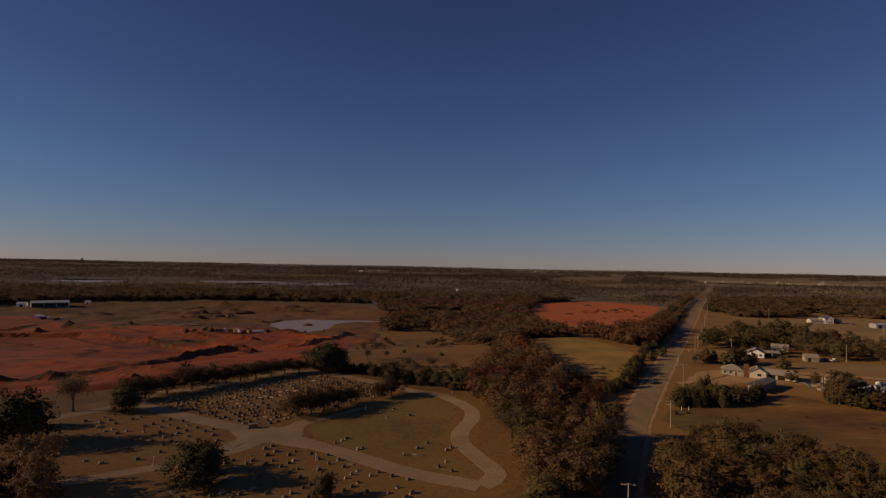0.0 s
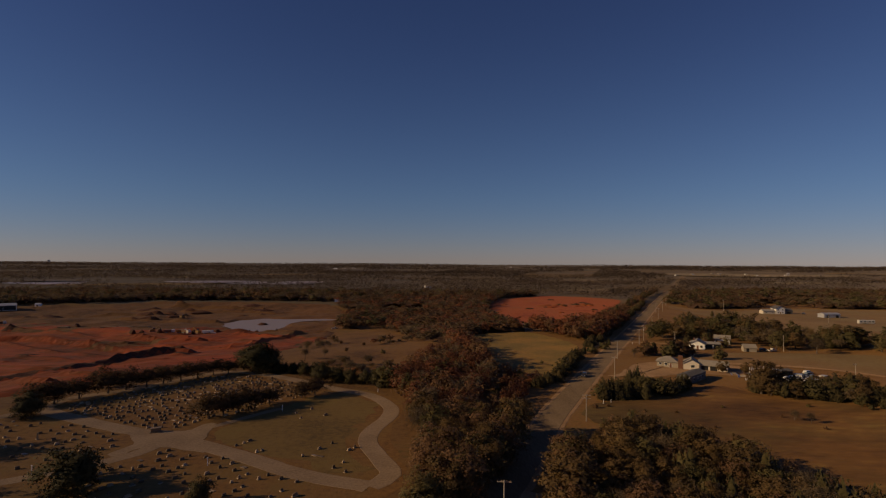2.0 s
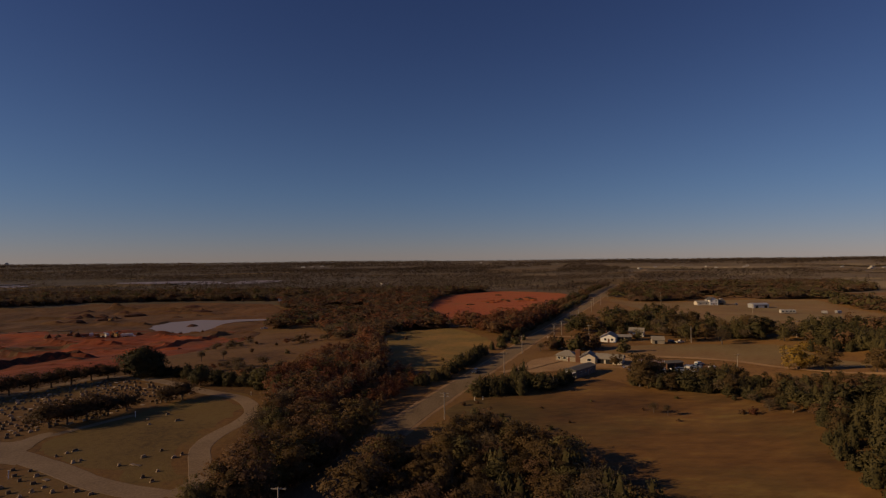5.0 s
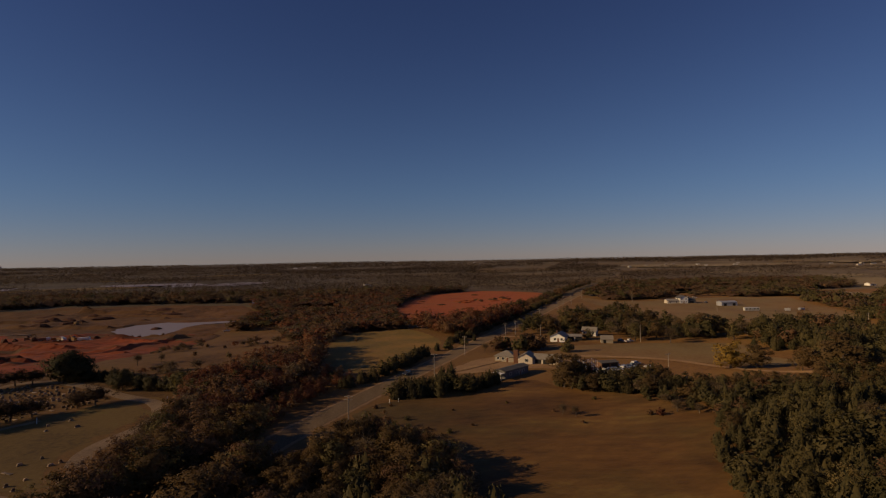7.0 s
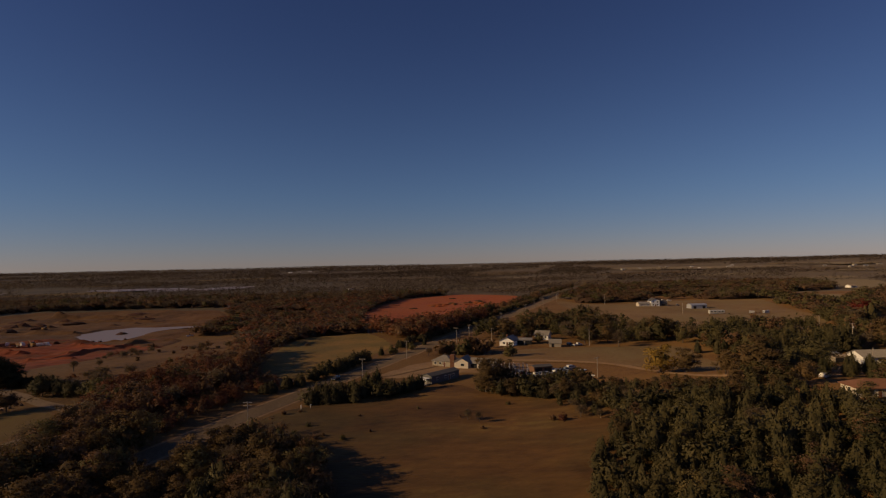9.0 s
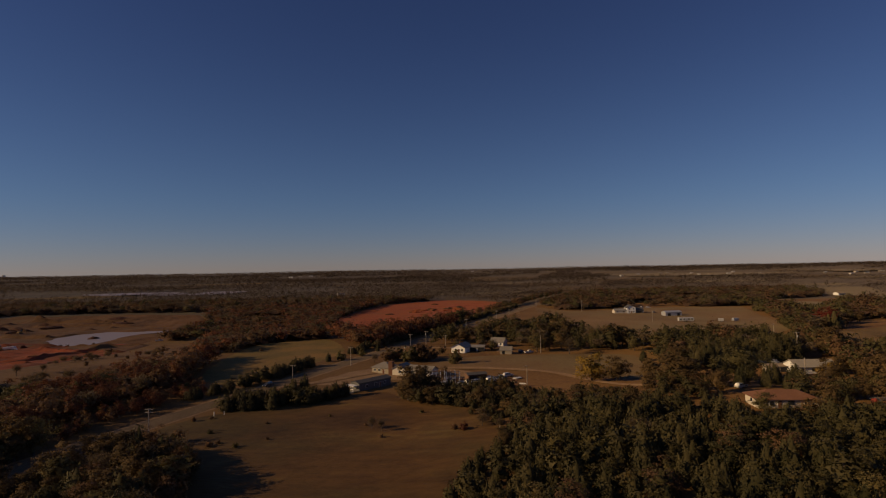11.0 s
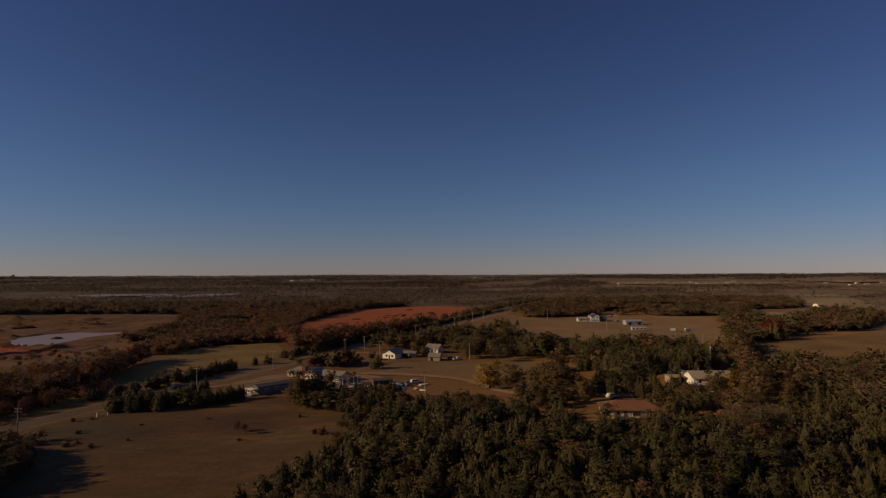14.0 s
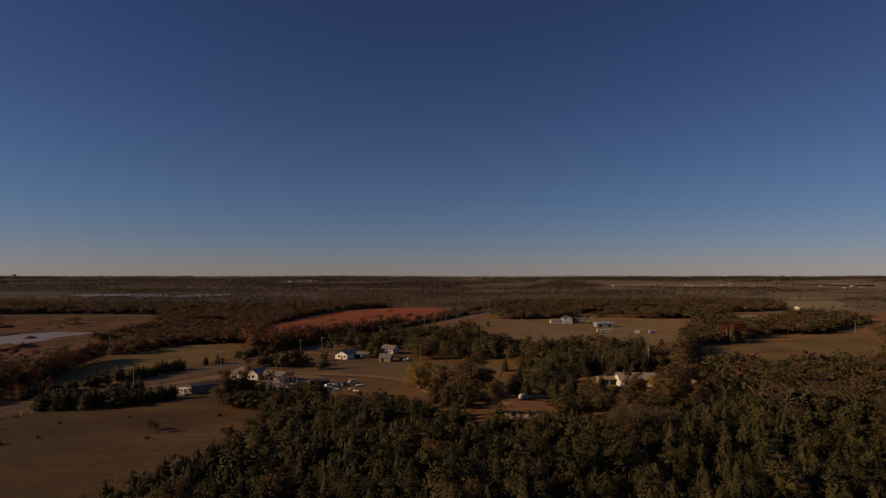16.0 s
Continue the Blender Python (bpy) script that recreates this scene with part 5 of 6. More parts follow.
def building(name, label, category, x, y, yaw, w, d, h, rise, wall, roof, ridge="x", over=0.45, hip=False, windows=(), doors=(), chimney=None, porch=None, trim=None, openings=(), group=""):
    b = thing(name, pose(x, y, float(ground_z(x, y)), 0, 0, yaw), label, category, group)
    part("wall", wall_bm(w, d, h, rise, ridge, hip), wall, b)
    part("roof", roof_bm(w, d, h, rise, ridge, over, hip), roof, b)
    for side, u, z, ww, hh in windows:
        f = part("window", boxed(*face_box(side, w, d, u, z, ww, hh, 0.05)), trim or M_WHITE, b)
        part("pane", boxed(*face_box(side, w, d, u, z + 0.1, ww - 0.2, hh - 0.2, 0.07)), M_GLASS, f)
    for side, u, ww, hh in doors:
        f = part("door", boxed(*face_box(side, w, d, u, 0.0, ww, hh, 0.06)), M_ROOFBROWN, b)
        part("door_frame", boxed(*face_box(side, w, d, u, -0.02, ww + 0.2, hh + 0.1, 0.04)), trim or M_WHITE, f)
    # thin near-black panel on the solid wall, painted for the shade inside
    for side, u, ww, hh in openings:
        part("opening", boxed(*face_box(side, w, d, u, 0.0, ww, hh, 0.03)), M_DARK, b)
    if chimney:
        cx, cy, cw, ch = chimney
        part("chimney", boxed(cx - cw / 2, cy - cw / 2, 0, cx + cw / 2, cy + cw / 2, ch, bevel=0.04), M_ROOFBROWN, b, "red-brown brick chimney")
    if porch:
        px0, px1, py0, ph = porch        # in front of the front wall
        slab = boxed(px0, -d / 2 - py0, ph, px1, -d / 2 - 0.03, ph + 0.14)
        part("porch_roof", slab, roof, b)
        n = max(2, int((px1 - px0) / 2.5) + 1)
        for i in range(n):
            px = px0 + 0.1 + (px1 - px0 - 0.2) * i / (n - 1)
            part("porch_post", boxed(px - 0.07, -d / 2 - py0 + 0.05, -0.1, px + 0.07, -d / 2 - py0 + 0.19, ph), trim or M_WHITE, b)
    return b


building("house", "white wooden bungalow with a low grey gable roof", "house", 173.2, 308.2, -30, 8, 10, 2.8, 1.9, M_WHITE, M_ROOFGREY, "y", 0.6,
         windows=[("f", -1.4, 0.9, 1.3, 1.3), ("f", 2.3, 0.9, 1.3, 1.3), ("l", -2, 0.9, 1.2, 1.2), ("l", 2, 0.9, 1.2, 1.2)], doors=[("f", 0.4, 0.95, 2.05)], chimney=(-1.8, 1.5, 0.7, 5.4))
building("carport", "low brown-roofed open carport beside the white house", "carport", 181.6, 309.8, -14, 8.4, 6, 2.4, 0.8, M_CREAM, M_ROOFGREY, "x", 0.5, openings=[("f", -2, 4.2, 2.1), ("f", 2.6, 3.6, 2.1)])
building("house", "white house with a pale grey roof behind trees", "house", 196.5, 325.0, -30, 8, 7, 2.9, 2.0, M_WHITE, M_ROOFPALE, "x", 0.5,
         windows=[("f", -2.6, 1.0, 1.2, 1.4), ("f", 2.4, 1.0, 1.2, 1.4), ("l", 0, 1.0, 1.2, 1.4)], doors=[("f", 0.2, 1.0, 2.1)])
building("shed", "small pale-roofed garden shed with tan walls", "shed", 195.6, 296.6, -16, 6.2, 5, 2.1, 1.7, M_TAN, M_ROOFPALE, "x", 0.3, openings=[("f", -1.2, 1.4, 1.9)])
building("house", "tan block farmhouse with a hipped pale roof", "house", 133.0, 255.4, -30, 9, 7.5, 2.6, 1.8, M_TAN, M_ROOFPALE, "x", 0.5, hip=True,
         windows=[("f", -3, 0.9, 1.3, 1.2), ("f", -0.6, 0.9, 1.3, 1.2), ("l", 0, 0.9, 1.2, 1.2)], doors=[("f", 1.4, 0.95, 2.0)])
building("house_wing", "cream gabled house wing beside a broad brick chimney", "house", 140.9, 249.4, -27, 6.4, 7.4, 2.8, 1.7, M_CREAM, M_ROOFPALE, "y", 0.5,
         windows=[("f", 0.6, 0.9, 1.7, 1.3), ("r", 0, 0.9, 1.3, 1.2)], chimney=(-4.4, -2.2, 2.0, 5.6))
building("garage", "long low garage with a pale weathered roof", "garage", 149.6, 246.6, -31, 11.4, 7.6, 2.2, 1.6, M_CREAM, M_ROOFPALE, "x", 0.5, openings=[("f", -3.4, 2.8, 1.9), ("f", 0.2, 2.8, 1.9)], windows=[("f", 3.9, 0.9, 1.4, 0.9)])
building("mobile_home", "dark grey mobile home with a dark roof and white porch", "mobile home", 128.6, 224.2, 43, 16, 5.2, 2.9, 0.7, M_BLUEWALL, M_ROOFDARK, "x", 0.25,
         windows=[("f", -4.5, 1.1, 1.3, 1.0), ("f", 0, 1.1, 1.3, 1.0), ("f", 4.5, 1.1, 1.3, 1.0), ("l", 0, 1.0, 1.6, 1.2)], doors=[("f", 2.3, 0.9, 2.0)])
building("lean_to", "dark-roofed open lean-to among junk", "shed", 171, 233, 12, 8, 5, 2.3, 0.5, M_RUST, M_ROOFDARK, "x", 0.3, openings=[("f", -2, 3, 1.9), ("f", 2, 3, 1.9)])
building("house", "cream ranch house with a tan roof behind a yellow tree", "house", 297.2, 207.5, -5, 15, 9, 2.8, 1.9, M_WHITE, M_ROOFPALE, "x", 0.6,
         windows=[("f", -5.5, 0.9, 1.5, 1.3), ("f", -1.5, 0.9, 1.5, 1.3), ("f", 4.5, 0.9, 1.8, 1.3), ("l", 1.5, 0.9, 1.2, 1.2)], doors=[("f", 1.6, 1.0, 2.1)])
building("carport", "open carport with a pale flat roof", "carport", 287.5, 213.6, -5, 7, 6, 2.3, 0.3, M_TAN, M_ROOFTAN, "x", 0.4, openings=[("f", -1.9, 3.3, 2.0), ("f", 1.9, 3.3, 2.0)])
building("house", "long ranch house with a red-brown roof among cedars", "house", 242.2, 146.1, -9, 15.2, 7.6, 2.6, 1.5, M_CREAM, M_ROOFBROWN, "x", 0.6, hip=True,
         windows=[("f", -7.6, 0.9, 1.5, 1.2), ("f", -4.2, 0.8, 1.4, 1.3), ("f", 0.6, 0.9, 2.0, 1.3), ("f", 4.6, 0.9, 1.5, 1.2), ("f", 7.6, 0.9, 1.2, 1.2), ("l", 0, 0.9, 1.3, 1.2)], doors=[("f", -2.2, 1.0, 2.1)])
building("shed", "small dark red shed with a white-framed window", "shed", 265.7, 139.0, -8, 5, 4, 2.4, 0.7, M_CARRED, M_ROOFDARK, "x", 0.25, windows=[("f", 0.4, 0.9, 1.1, 0.9)], openings=[("f", -1.6, 0.9, 1.9)])
building("house", "two-storey white farmhouse with a dark roof", "house", 353.8, 514.5, -4, 8, 9, 5.2, 2.3, M_WHITE, M_ROOFDARK, "y", 0.5,
         windows=[("f", -2, 3.5, 1.2, 1.3), ("f", 2, 3.5, 1.2, 1.3), ("f", -2, 0.9, 1.2, 1.3), ("f", 2, 0.9, 1.2, 1.3), ("l", 0, 3.5, 1.2, 1.3)], doors=[("f", 0, 1.0, 2.1)])
building("house_wing", "low white wing with a grey roof", "house", 343.9, 515, -4, 11, 7.5, 2.7, 1.5, M_CREAM, M_ROOFGREY, "x", 0.4, windows=[("f", -3, 0.9, 1.3, 1.2), ("f", 3, 0.9, 1.3, 1.2)])
building("garage", "grey garage with a steep dark roof", "garage", 361.8, 514, -4, 7, 7.5, 2.8, 2.4, M_BLUEWALL, M_ROOFDARK, "x", 0.4, openings=[("f", 0, 3.4, 2.2)])
building("barn", "pale corrugated metal barn in a tan paddock", "barn", 376.8, 479.4, 1, 14.6, 8, 3.2, 1.1, M_METAL, M_METAL, "x", 0.3, openings=[("f", -4, 2.6, 2.4), ("f", 4.4, 2.6, 2.4)])
building("open_barn", "long open-fronted metal barn with a white gable end", "barn", -402, 572, 38, 32, 13, 4.6, 1.8, M_WHITE, M_METAL, "x", 0.4, openings=[("f", -10.2, 10.0, 4.2), ("f", 0.1, 10.0, 4.2), ("f", 10.4, 10.0, 4.2)])
building("site_office", "small white site cabin on red earth", "cabin", -356, 494, 10, 6, 4, 3.2, 0.7, M_WHITE, M_METAL, "x", 0.2, windows=[("f", 0, 1.1, 1.3, 1.0)], openings=[("l", 0, 1.2, 2.0)])
building("site_shed", "white-walled shed beside the open barn", "shed", -422, 561, 20, 8, 6, 3.0, 1.6, M_WHITE, M_METAL, "x", 0.3, openings=[("f", 0, 2.4, 2.2)])
building("site_shed", "small white shed behind the quarry", "shed", -384, 606, 5, 5, 4, 2.6, 0.8, M_WHITE, M_METAL, "x", 0.2, openings=[("f", 0, 1.4, 1.9)])
building("shed", "tan shed half hidden by brush", "shed", 341.7, 173.3, -8, 8, 6, 2.8, 1.0, M_TAN, M_ROOFTAN, "x", 0.4, openings=[("f", 1.8, 3.2, 2.2)])
building("shed", "pale-roofed shed in the cedars", "shed", 322.2, 207.9, 14, 6, 4, 2.3, 0.5, M_TAN, M_METAL, "x", 0.3, openings=[("f", 0, 2.0, 1.9)])
building("long_barn", "long white livestock barn with a pale metal roof", "barn", 619, 706, 2, 40, 11, 2.8, 1.4, M_WHITE, M_METAL, "x", 0.4, windows=[("f", u, 1.0, 2.2, 0.9) for u in (-15, -9, -3, 3, 9, 15)], openings=[("l", 0, 3.0, 2.4)])
for x, y in ((-80, 668), (-68, 675), (-59, 683)):
    building("site_trailer", "small white site trailer at the edge of the woods", "trailer", x, y, 8, 7, 2.6, 2.6, 0.3, M_WHITE, M_METAL, "x", 0.1, windows=[("f", -1.8, 1.1, 1.2, 0.8), ("f", 1.8, 1.1, 1.2, 0.8)], group="site trailers")
random.seed(21)
for x, y in FAR_HOUSES + [(708, 692), (675, 740)]:
    w = random.uniform(9, 13) if y < 1200 else random.uniform(9, 17)
    building("far_house", "small pale house far off among woods", "house", x, y, random.uniform(-30, 30), w, 8, 2.9, 1.6, random.choice((M_TAN, M_CREAM, M_WHITE)), random.choice((M_ROOFGREY, M_METAL, M_ROOFTAN)), "x", 0.4,
             windows=[("f", -w / 4, 0.9, 1.6, 1.3), ("f", w / 4, 0.9, 1.6, 1.3)], openings=[("f", 0, 2.2, 2.1)], group="far houses")
random.seed(5)

elevator = thing("grain_elevator", pose(-3030, 4690, 12, 0, 0, 20), "pale grain elevator on the far horizon", "elevator")
part("tower", boxed(-16, -12, -2, 0, 12, 30, bevel=1.0), M_CREAM, elevator)
for i in range(3):
    part("silo", tube(bmesh.new(), (8 + i * 13, 0, -2), (8 + i * 13, 0, 16), 6, 6, 12), M_CREAM, elevator)


# ---- poles ----
def utility_pole(x, y, h, yaw, arms=1, drum=False):
    p = thing("utility_pole", pose(x, y, float(ground_z(x, y)), 0, 0, yaw), "weathered wooden utility pole with crossarm beside the road" if arms == 1 else "weathered wooden utility pole with two crossarms", "pole", "utility poles")
    part("pole", tube(bmesh.new(), (0, 0, -0.5), (0, 0, h), 0.19, 0.12, 8), M_POLE, p)
    for k in range(arms):
        z = h - 0.35 - 0.9 * k
        arm = part("crossarm", boxed(-1.3, 0.11, z - 0.08, 1.3, 0.23, z + 0.08), M_POLE, p)
        for px in (-1.15, -0.45, 0.45, 1.15):
            part("insulator", tube(tube(bmesh.new(), (px, 0.17, z + 0.07), (px, 0.17, z + 0.22), 0.05, 0.07, 6), (px, 0.17, z + 0.22), (px, 0.17, z + 0.3), 0.07, 0.04, 6), M_STONE, arm)
    if drum:
        part("transformer", tube(bmesh.new(), (0.0, -0.42, h - 2.3), (0.0, -0.42, h - 1.4), 0.26, 0.26, 10), M_METAL, p)


for x, y, h, yaw, arms, drum in [(34.8, 103.3, 8.0, -8, 1, False), (69, 167.9, 8.0, -12, 2, False), (97.9, 226.2, 9.2, -20, 1, False), (116, 274, 9, -24, 1, False), (145.2, 320.4, 8.9, -24, 1, False),
                                 (154.7, 337.5, 8.4, -24, 1, True), (186, 400, 9, -26, 1, False), (219, 466, 9, -26, 1, False), (252, 533, 9, -26, 1, False), (285, 600, 9, -26, 1, False), (214, 295.6, 9, 5, 0, False),
                                 (188.3, 213.7, 8, 20, 1, False), (288.6, 198.7, 7, 60, 0, False), (314.4, 237.5, 11, 0, 1, True), (336.6, 285, 9, 10, 1, False), (538, 394, 9, 30, 1, False), (333.1, 421.7, 9, 0, 0, False),
                                 (275, 296, 9, 0, 1, False), (165, 318, 8, -20, 1, False), (316, 540, 11, 10, 1, False), (240, 520, 9, -26, 1, False)]:
    utility_pole(x, y, h, yaw, arms, drum)


# ---- vehicles ----
def profile_bm(pts, width, inset=0.0, bevel=0.05):
    """A side outline drawn across a width, narrower above where inset is given."""
    bm = bmesh.new()
    top = max(p[1] for p in pts)
    low = min(p[1] for p in pts)
    sides = []
    for s in (-1, 1):
        sides.append([bm.verts.new((x, s * (width / 2 - inset * (z - low) / (top - low)), z)) for x, z in pts])
    n = len(pts)
    bm.faces.new(sides[0])
    bm.faces.new(sides[1][::-1])
    for i in range(n):
        bm.faces.new((sides[0][(i + 1) % n], sides[0][i], sides[1][i], sides[1][(i + 1) % n]))
    bmesh.ops.recalc_face_normals(bm, faces=bm.faces[:])
    bmesh.ops.bevel(bm, geom=bm.edges[:], offset=bevel, segments=1, affect="EDGES")
    return bm


def wheels(v, xs, half, r=0.34):
    for x in xs:
        for s in (-1, 1):
            t = part("wheel", tube(bmesh.new(), (x, s * (half - 0.22), r), (x, s * half, r), r, r, 12), M_TYRE, v)
            part("rim", tube(bmesh.new(), (x, s * (half - 0.05), r), (x, s * (half + 0.012), r), r * 0.58, r * 0.55, 10), M_METAL, t)


def car(name, label, x, y, yaw, paint, style="suv"):
    v = thing(name, pose(x, y, float(ground_z(x, y)) + (0.1 if style == "road" else 0.04), 0, 0, yaw), label, "vehicle", "parked vehicles")
    if style == "pickup":
        part("body", profile_bm([(-2.6, 0.45), (2.6, 0.45), (2.65, 0.95), (1.3, 1.1), (-2.6, 1.1)], 1.9), paint, v)
        part("cabin", profile_bm([(-0.5, 1.06), (1.35, 1.06), (0.85, 1.78), (-0.4, 1.8)], 1.75, 0.15), paint, v)
        part("windscreen", profile_bm([(-0.42, 1.2), (1.22, 1.2), (0.84, 1.66), (-0.36, 1.66)], 1.79, 0.12, 0.01), M_GLASS, v)
        part("bed", boxed(-2.5, -0.78, 1.0, -0.6, 0.78, 1.115), M_DARK, v)
        wheels(v, (-1.65, 1.7), 0.96, 0.38)
    else:
        part("body", profile_bm([(-2.3, 0.4), (2.3, 0.4), (2.35, 0.8), (1.2, 1.0), (-2.25, 1.05), (-2.35, 0.8)], 1.85), paint, v)
        part("cabin", profile_bm([(-2.15, 1.0), (1.15, 0.98), (0.45, 1.62), (-1.9, 1.66)], 1.7, 0.16), paint, v)
        part("windows", profile_bm([(-2.1, 1.1), (1.0, 1.08), (0.46, 1.52), (-1.88, 1.54)], 1.75, 0.14, 0.01), M_GLASS, v)
        wheels(v, (-1.45, 1.5), 0.94)
    for s in (-1, 1):
        part("headlight", boxed(2.26, s * 0.62 - 0.17, 0.68, 2.38 if style != "pickup" else 2.68, s * 0.62 + 0.17, 0.84), M_METAL, v)
        part("tail_light", boxed(-2.68 if style == "pickup" else -2.38, s * 0.68 - 0.12, 0.72, -2.25, s * 0.68 + 0.12, 0.92), M_CARRED, v)
    return v


car("car", "dark sport utility car on the asphalt road", 87.0, 231.5, 244, M_CARDARK, "road")
for x, y, yaw, paint, style, words in [(207.5, 295.5, 20, M_CARWHITE, "pickup", "white pickup truck beside the shed"), (204, 297, -70, M_CARDARK, "suv", "dark car behind the shed"),
                                       (166, 222.5, 30, M_CARWHITE, "pickup", "old white pickup truck in a junk yard"), (171.5, 224.5, -15, M_CARGREY, "suv", "scrapped silver car in a junk yard"),
                                       (176, 227.5, 48, M_CARWHITE, "suv", "scrapped white car in a junk yard"), (181, 231, 10, M_CARBLUE, "pickup", "faded blue pickup truck in a junk yard"),
                                       (162, 226, 70, M_CARRED, "suv", "dull red scrapped car in a junk yard"), (168, 219, -40, M_CARGREY, "pickup", "silver scrapped pickup in a junk yard"), (185, 236, 25, M_CARWHITE, "suv", "white car beside the dirt lane"),
                                       (293, 229, -80, M_CARDARK, "suv", "dark car before the carport"), (297.5, 229, -84, M_CARGREY, "pickup", "silver pickup before the carport"), (301, 222, 10, M_CARDARK, "suv", "dark car on the dirt yard"),
                                       (388, 567, 10, M_CARWHITE, "pickup", "white pickup behind the farmhouse"), (395, 566, -6, M_CARWHITE, "suv", "white car behind the farmhouse"), (-50.5, 457, 15, M_CARWHITE, "pickup", "white pickup beside dark brush"),
                                       (246, 170, 30, M_CARWHITE, "suv", "white car before the ranch house"), (-133, 420, -10, M_CARWHITE, "pickup", "white truck on red quarry earth"), (374, 508, 40, M_CARDARK, "suv", "dark car beside the garage"),
                                       (283, 178, 10, M_CARWHITE, "suv", "white car on the dirt drive")]:
    car("pickup_truck" if style == "pickup" else "car", words, x, y, yaw, paint, style)


def travel_trailer(x, y, yaw):
    v = thing("travel_trailer", pose(x, y, float(ground_z(x, y)) + 0.2, 0, 0, yaw), "long white travel trailer parked in a tan paddock", "trailer")
    part("body", profile_bm([(-5.6, 0.6), (5.4, 0.6), (5.9, 1.3), (5.6, 3.0), (-5.6, 3.1)], 2.5, 0.05, 0.1), M_CARWHITE, v)
    for u in (-4.2, -1.4, 1.8, 4.2):
        part("window", boxed(u - 0.7, -1.29, 1.6, u + 0.7, -1.2, 2.4), M_GLASS, v)
    part("door", boxed(0.0, -1.28, 0.7, 0.7, -1.2, 2.6), M_CARGREY, v)
    part("stripe", boxed(-5.4, -1.275, 1.05, 5.2, -1.2, 1.3), M_TAN, v, "tan stripe")
    part("hitch", boxed(5.5, -0.1, 0.5, 7.0, 0.1, 0.65), M_RUST, v)
    wheels(v, (-0.8, 0.3), 1.2, 0.36)


def cargo_trailer(x, y, yaw, size):
    v = thing("cargo_trailer", pose(x, y, float(ground_z(x, y)) + 0.2, 0, 0, yaw), "small white box trailer in a tan paddock", "trailer", "box trailers")
    part("box", boxed(-size / 2, -1.05, 0.55, size / 2, 1.05, 2.4, bevel=0.08), M_CARWHITE, v)
    part("door", boxed(-size / 2 - 0.02, -0.9, 0.65, -size / 2 + 0.05, 0.9, 2.2), M_CARGREY, v)
    part("hitch", boxed(size / 2, -0.08, 0.5, size / 2 + 1.1, 0.08, 0.62), M_RUST, v)
    wheels(v, (0,), 1.18, 0.34)


travel_trailer(354.0, 410.7, -6)
cargo_trailer(374.9, 399.3, -15, 3.4)
cargo_trailer(385.7, 398.9, 10, 4.4)
boat = thing("boat", pose(411.5, 415, 0.04, 0, 0, -8), "white motor boat on a low trailer", "boat")
part("hull", profile_bm([(-2.8, 0.6), (1.8, 0.55), (3.3, 1.25), (-2.8, 1.3)], 2.1, -0.2, 0.06), M_CARWHITE, boat)
part("windshield", profile_bm([(-0.2, 1.25), (1.0, 1.25), (0.5, 1.7), (-0.1, 1.75)], 1.7, 0.2, 0.02), M_GLASS, boat)
part("trailer_frame", boxed(-2.9, -0.7, 0.38, 3.6, 0.7, 0.5), M_RUST, boat)
wheels(boat, (-0.9,), 1.08, 0.32)


# ---- junk yard ----
def pallet_stack(x, y, yaw, n, paint, words):
    v = thing("sheet_pile", pose(x, y, 0.03, 0, 0, yaw), words, "scrap", "scrap piles")
    for i in range(n):
        z = 0.05 + 0.16 * i
        o = random.uniform(-0.3, 0.3)
        part("sheet", boxed(-1.6 + o, -1.0 - o * 0.5, z, 1.6 + o, 1.0 - o * 0.5, z + 0.12), paint, v)


def rack(x, y, yaw, w, h):
    v = thing("steel_rack", pose(x, y, 0.03, 0, 0, yaw), "tall white-painted steel rack frame in the junk yard", "rack", "rack frames")
    n = max(4, int(w / 1.3))
    for u in np.linspace(-w / 2, w / 2, n):
        for s in (-0.7, 0.7):
            part("post", boxed(u - 0.09, s - 0.07, -0.05, u + 0.09, s + 0.07, h + random.uniform(-0.5, 0.3)), M_WHITE, v)
    for z in (h * 0.36, h * 0.68, h - 0.15):
        part("shelf", boxed(-w / 2, -0.8, z, w / 2, 0.8, z + 0.1), M_RUST, v)


for x, y, yaw, n, paint, words in [(158, 222, 10, 4, M_METAL, "pile of pale metal sheets in the junk yard"), (174, 220.5, 40, 5, M_CARWHITE, "pile of white panels in the junk yard"), (179, 224, -20, 3, M_METAL, "low pile of pale metal sheets"),
                                   (164, 231, 15, 5, M_RUST, "pile of rusty sheets in the junk yard"), (188, 231, 30, 3, M_CARWHITE, "low pile of white panels beside the lane"), (117, 216.5, 40, 4, M_CARWHITE, "white panels heaped before the mobile home"),
                                   (121, 214.8, 10, 3, M_METAL, "pale sheets heaped before the mobile home")]:
    pallet_stack(x, y, yaw, n, paint, words)
for x, y, yaw, w, h in [(155.0, 223.5, 4, 5.0, 5.6), (160.8, 224.2, 4, 5.2, 5.2)]:
    rack(x, y, yaw, w, h)
deck = thing("porch", pose(122.6, 217.8, 0.03, 0, 0, 43), "white railed wooden porch at the end of the mobile home", "porch")
part("deck", boxed(-2.4, -2.2, 0.3, -0.1, 2.2, 0.5), M_POLE, deck)
for u in (-2.0, -0.7, 0.7, 2.0):
    part("post", boxed(-2.35, u - 0.06, -0.1, -2.23, u + 0.06, 2.4), M_WHITE, deck)
part("rail", boxed(-2.36, -2.1, 1.2, -2.22, 2.1, 1.3), M_WHITE, deck)
part("awning", boxed(-2.6, -2.3, 2.42, -0.1, 2.3, 2.52), M_WHITE, deck)


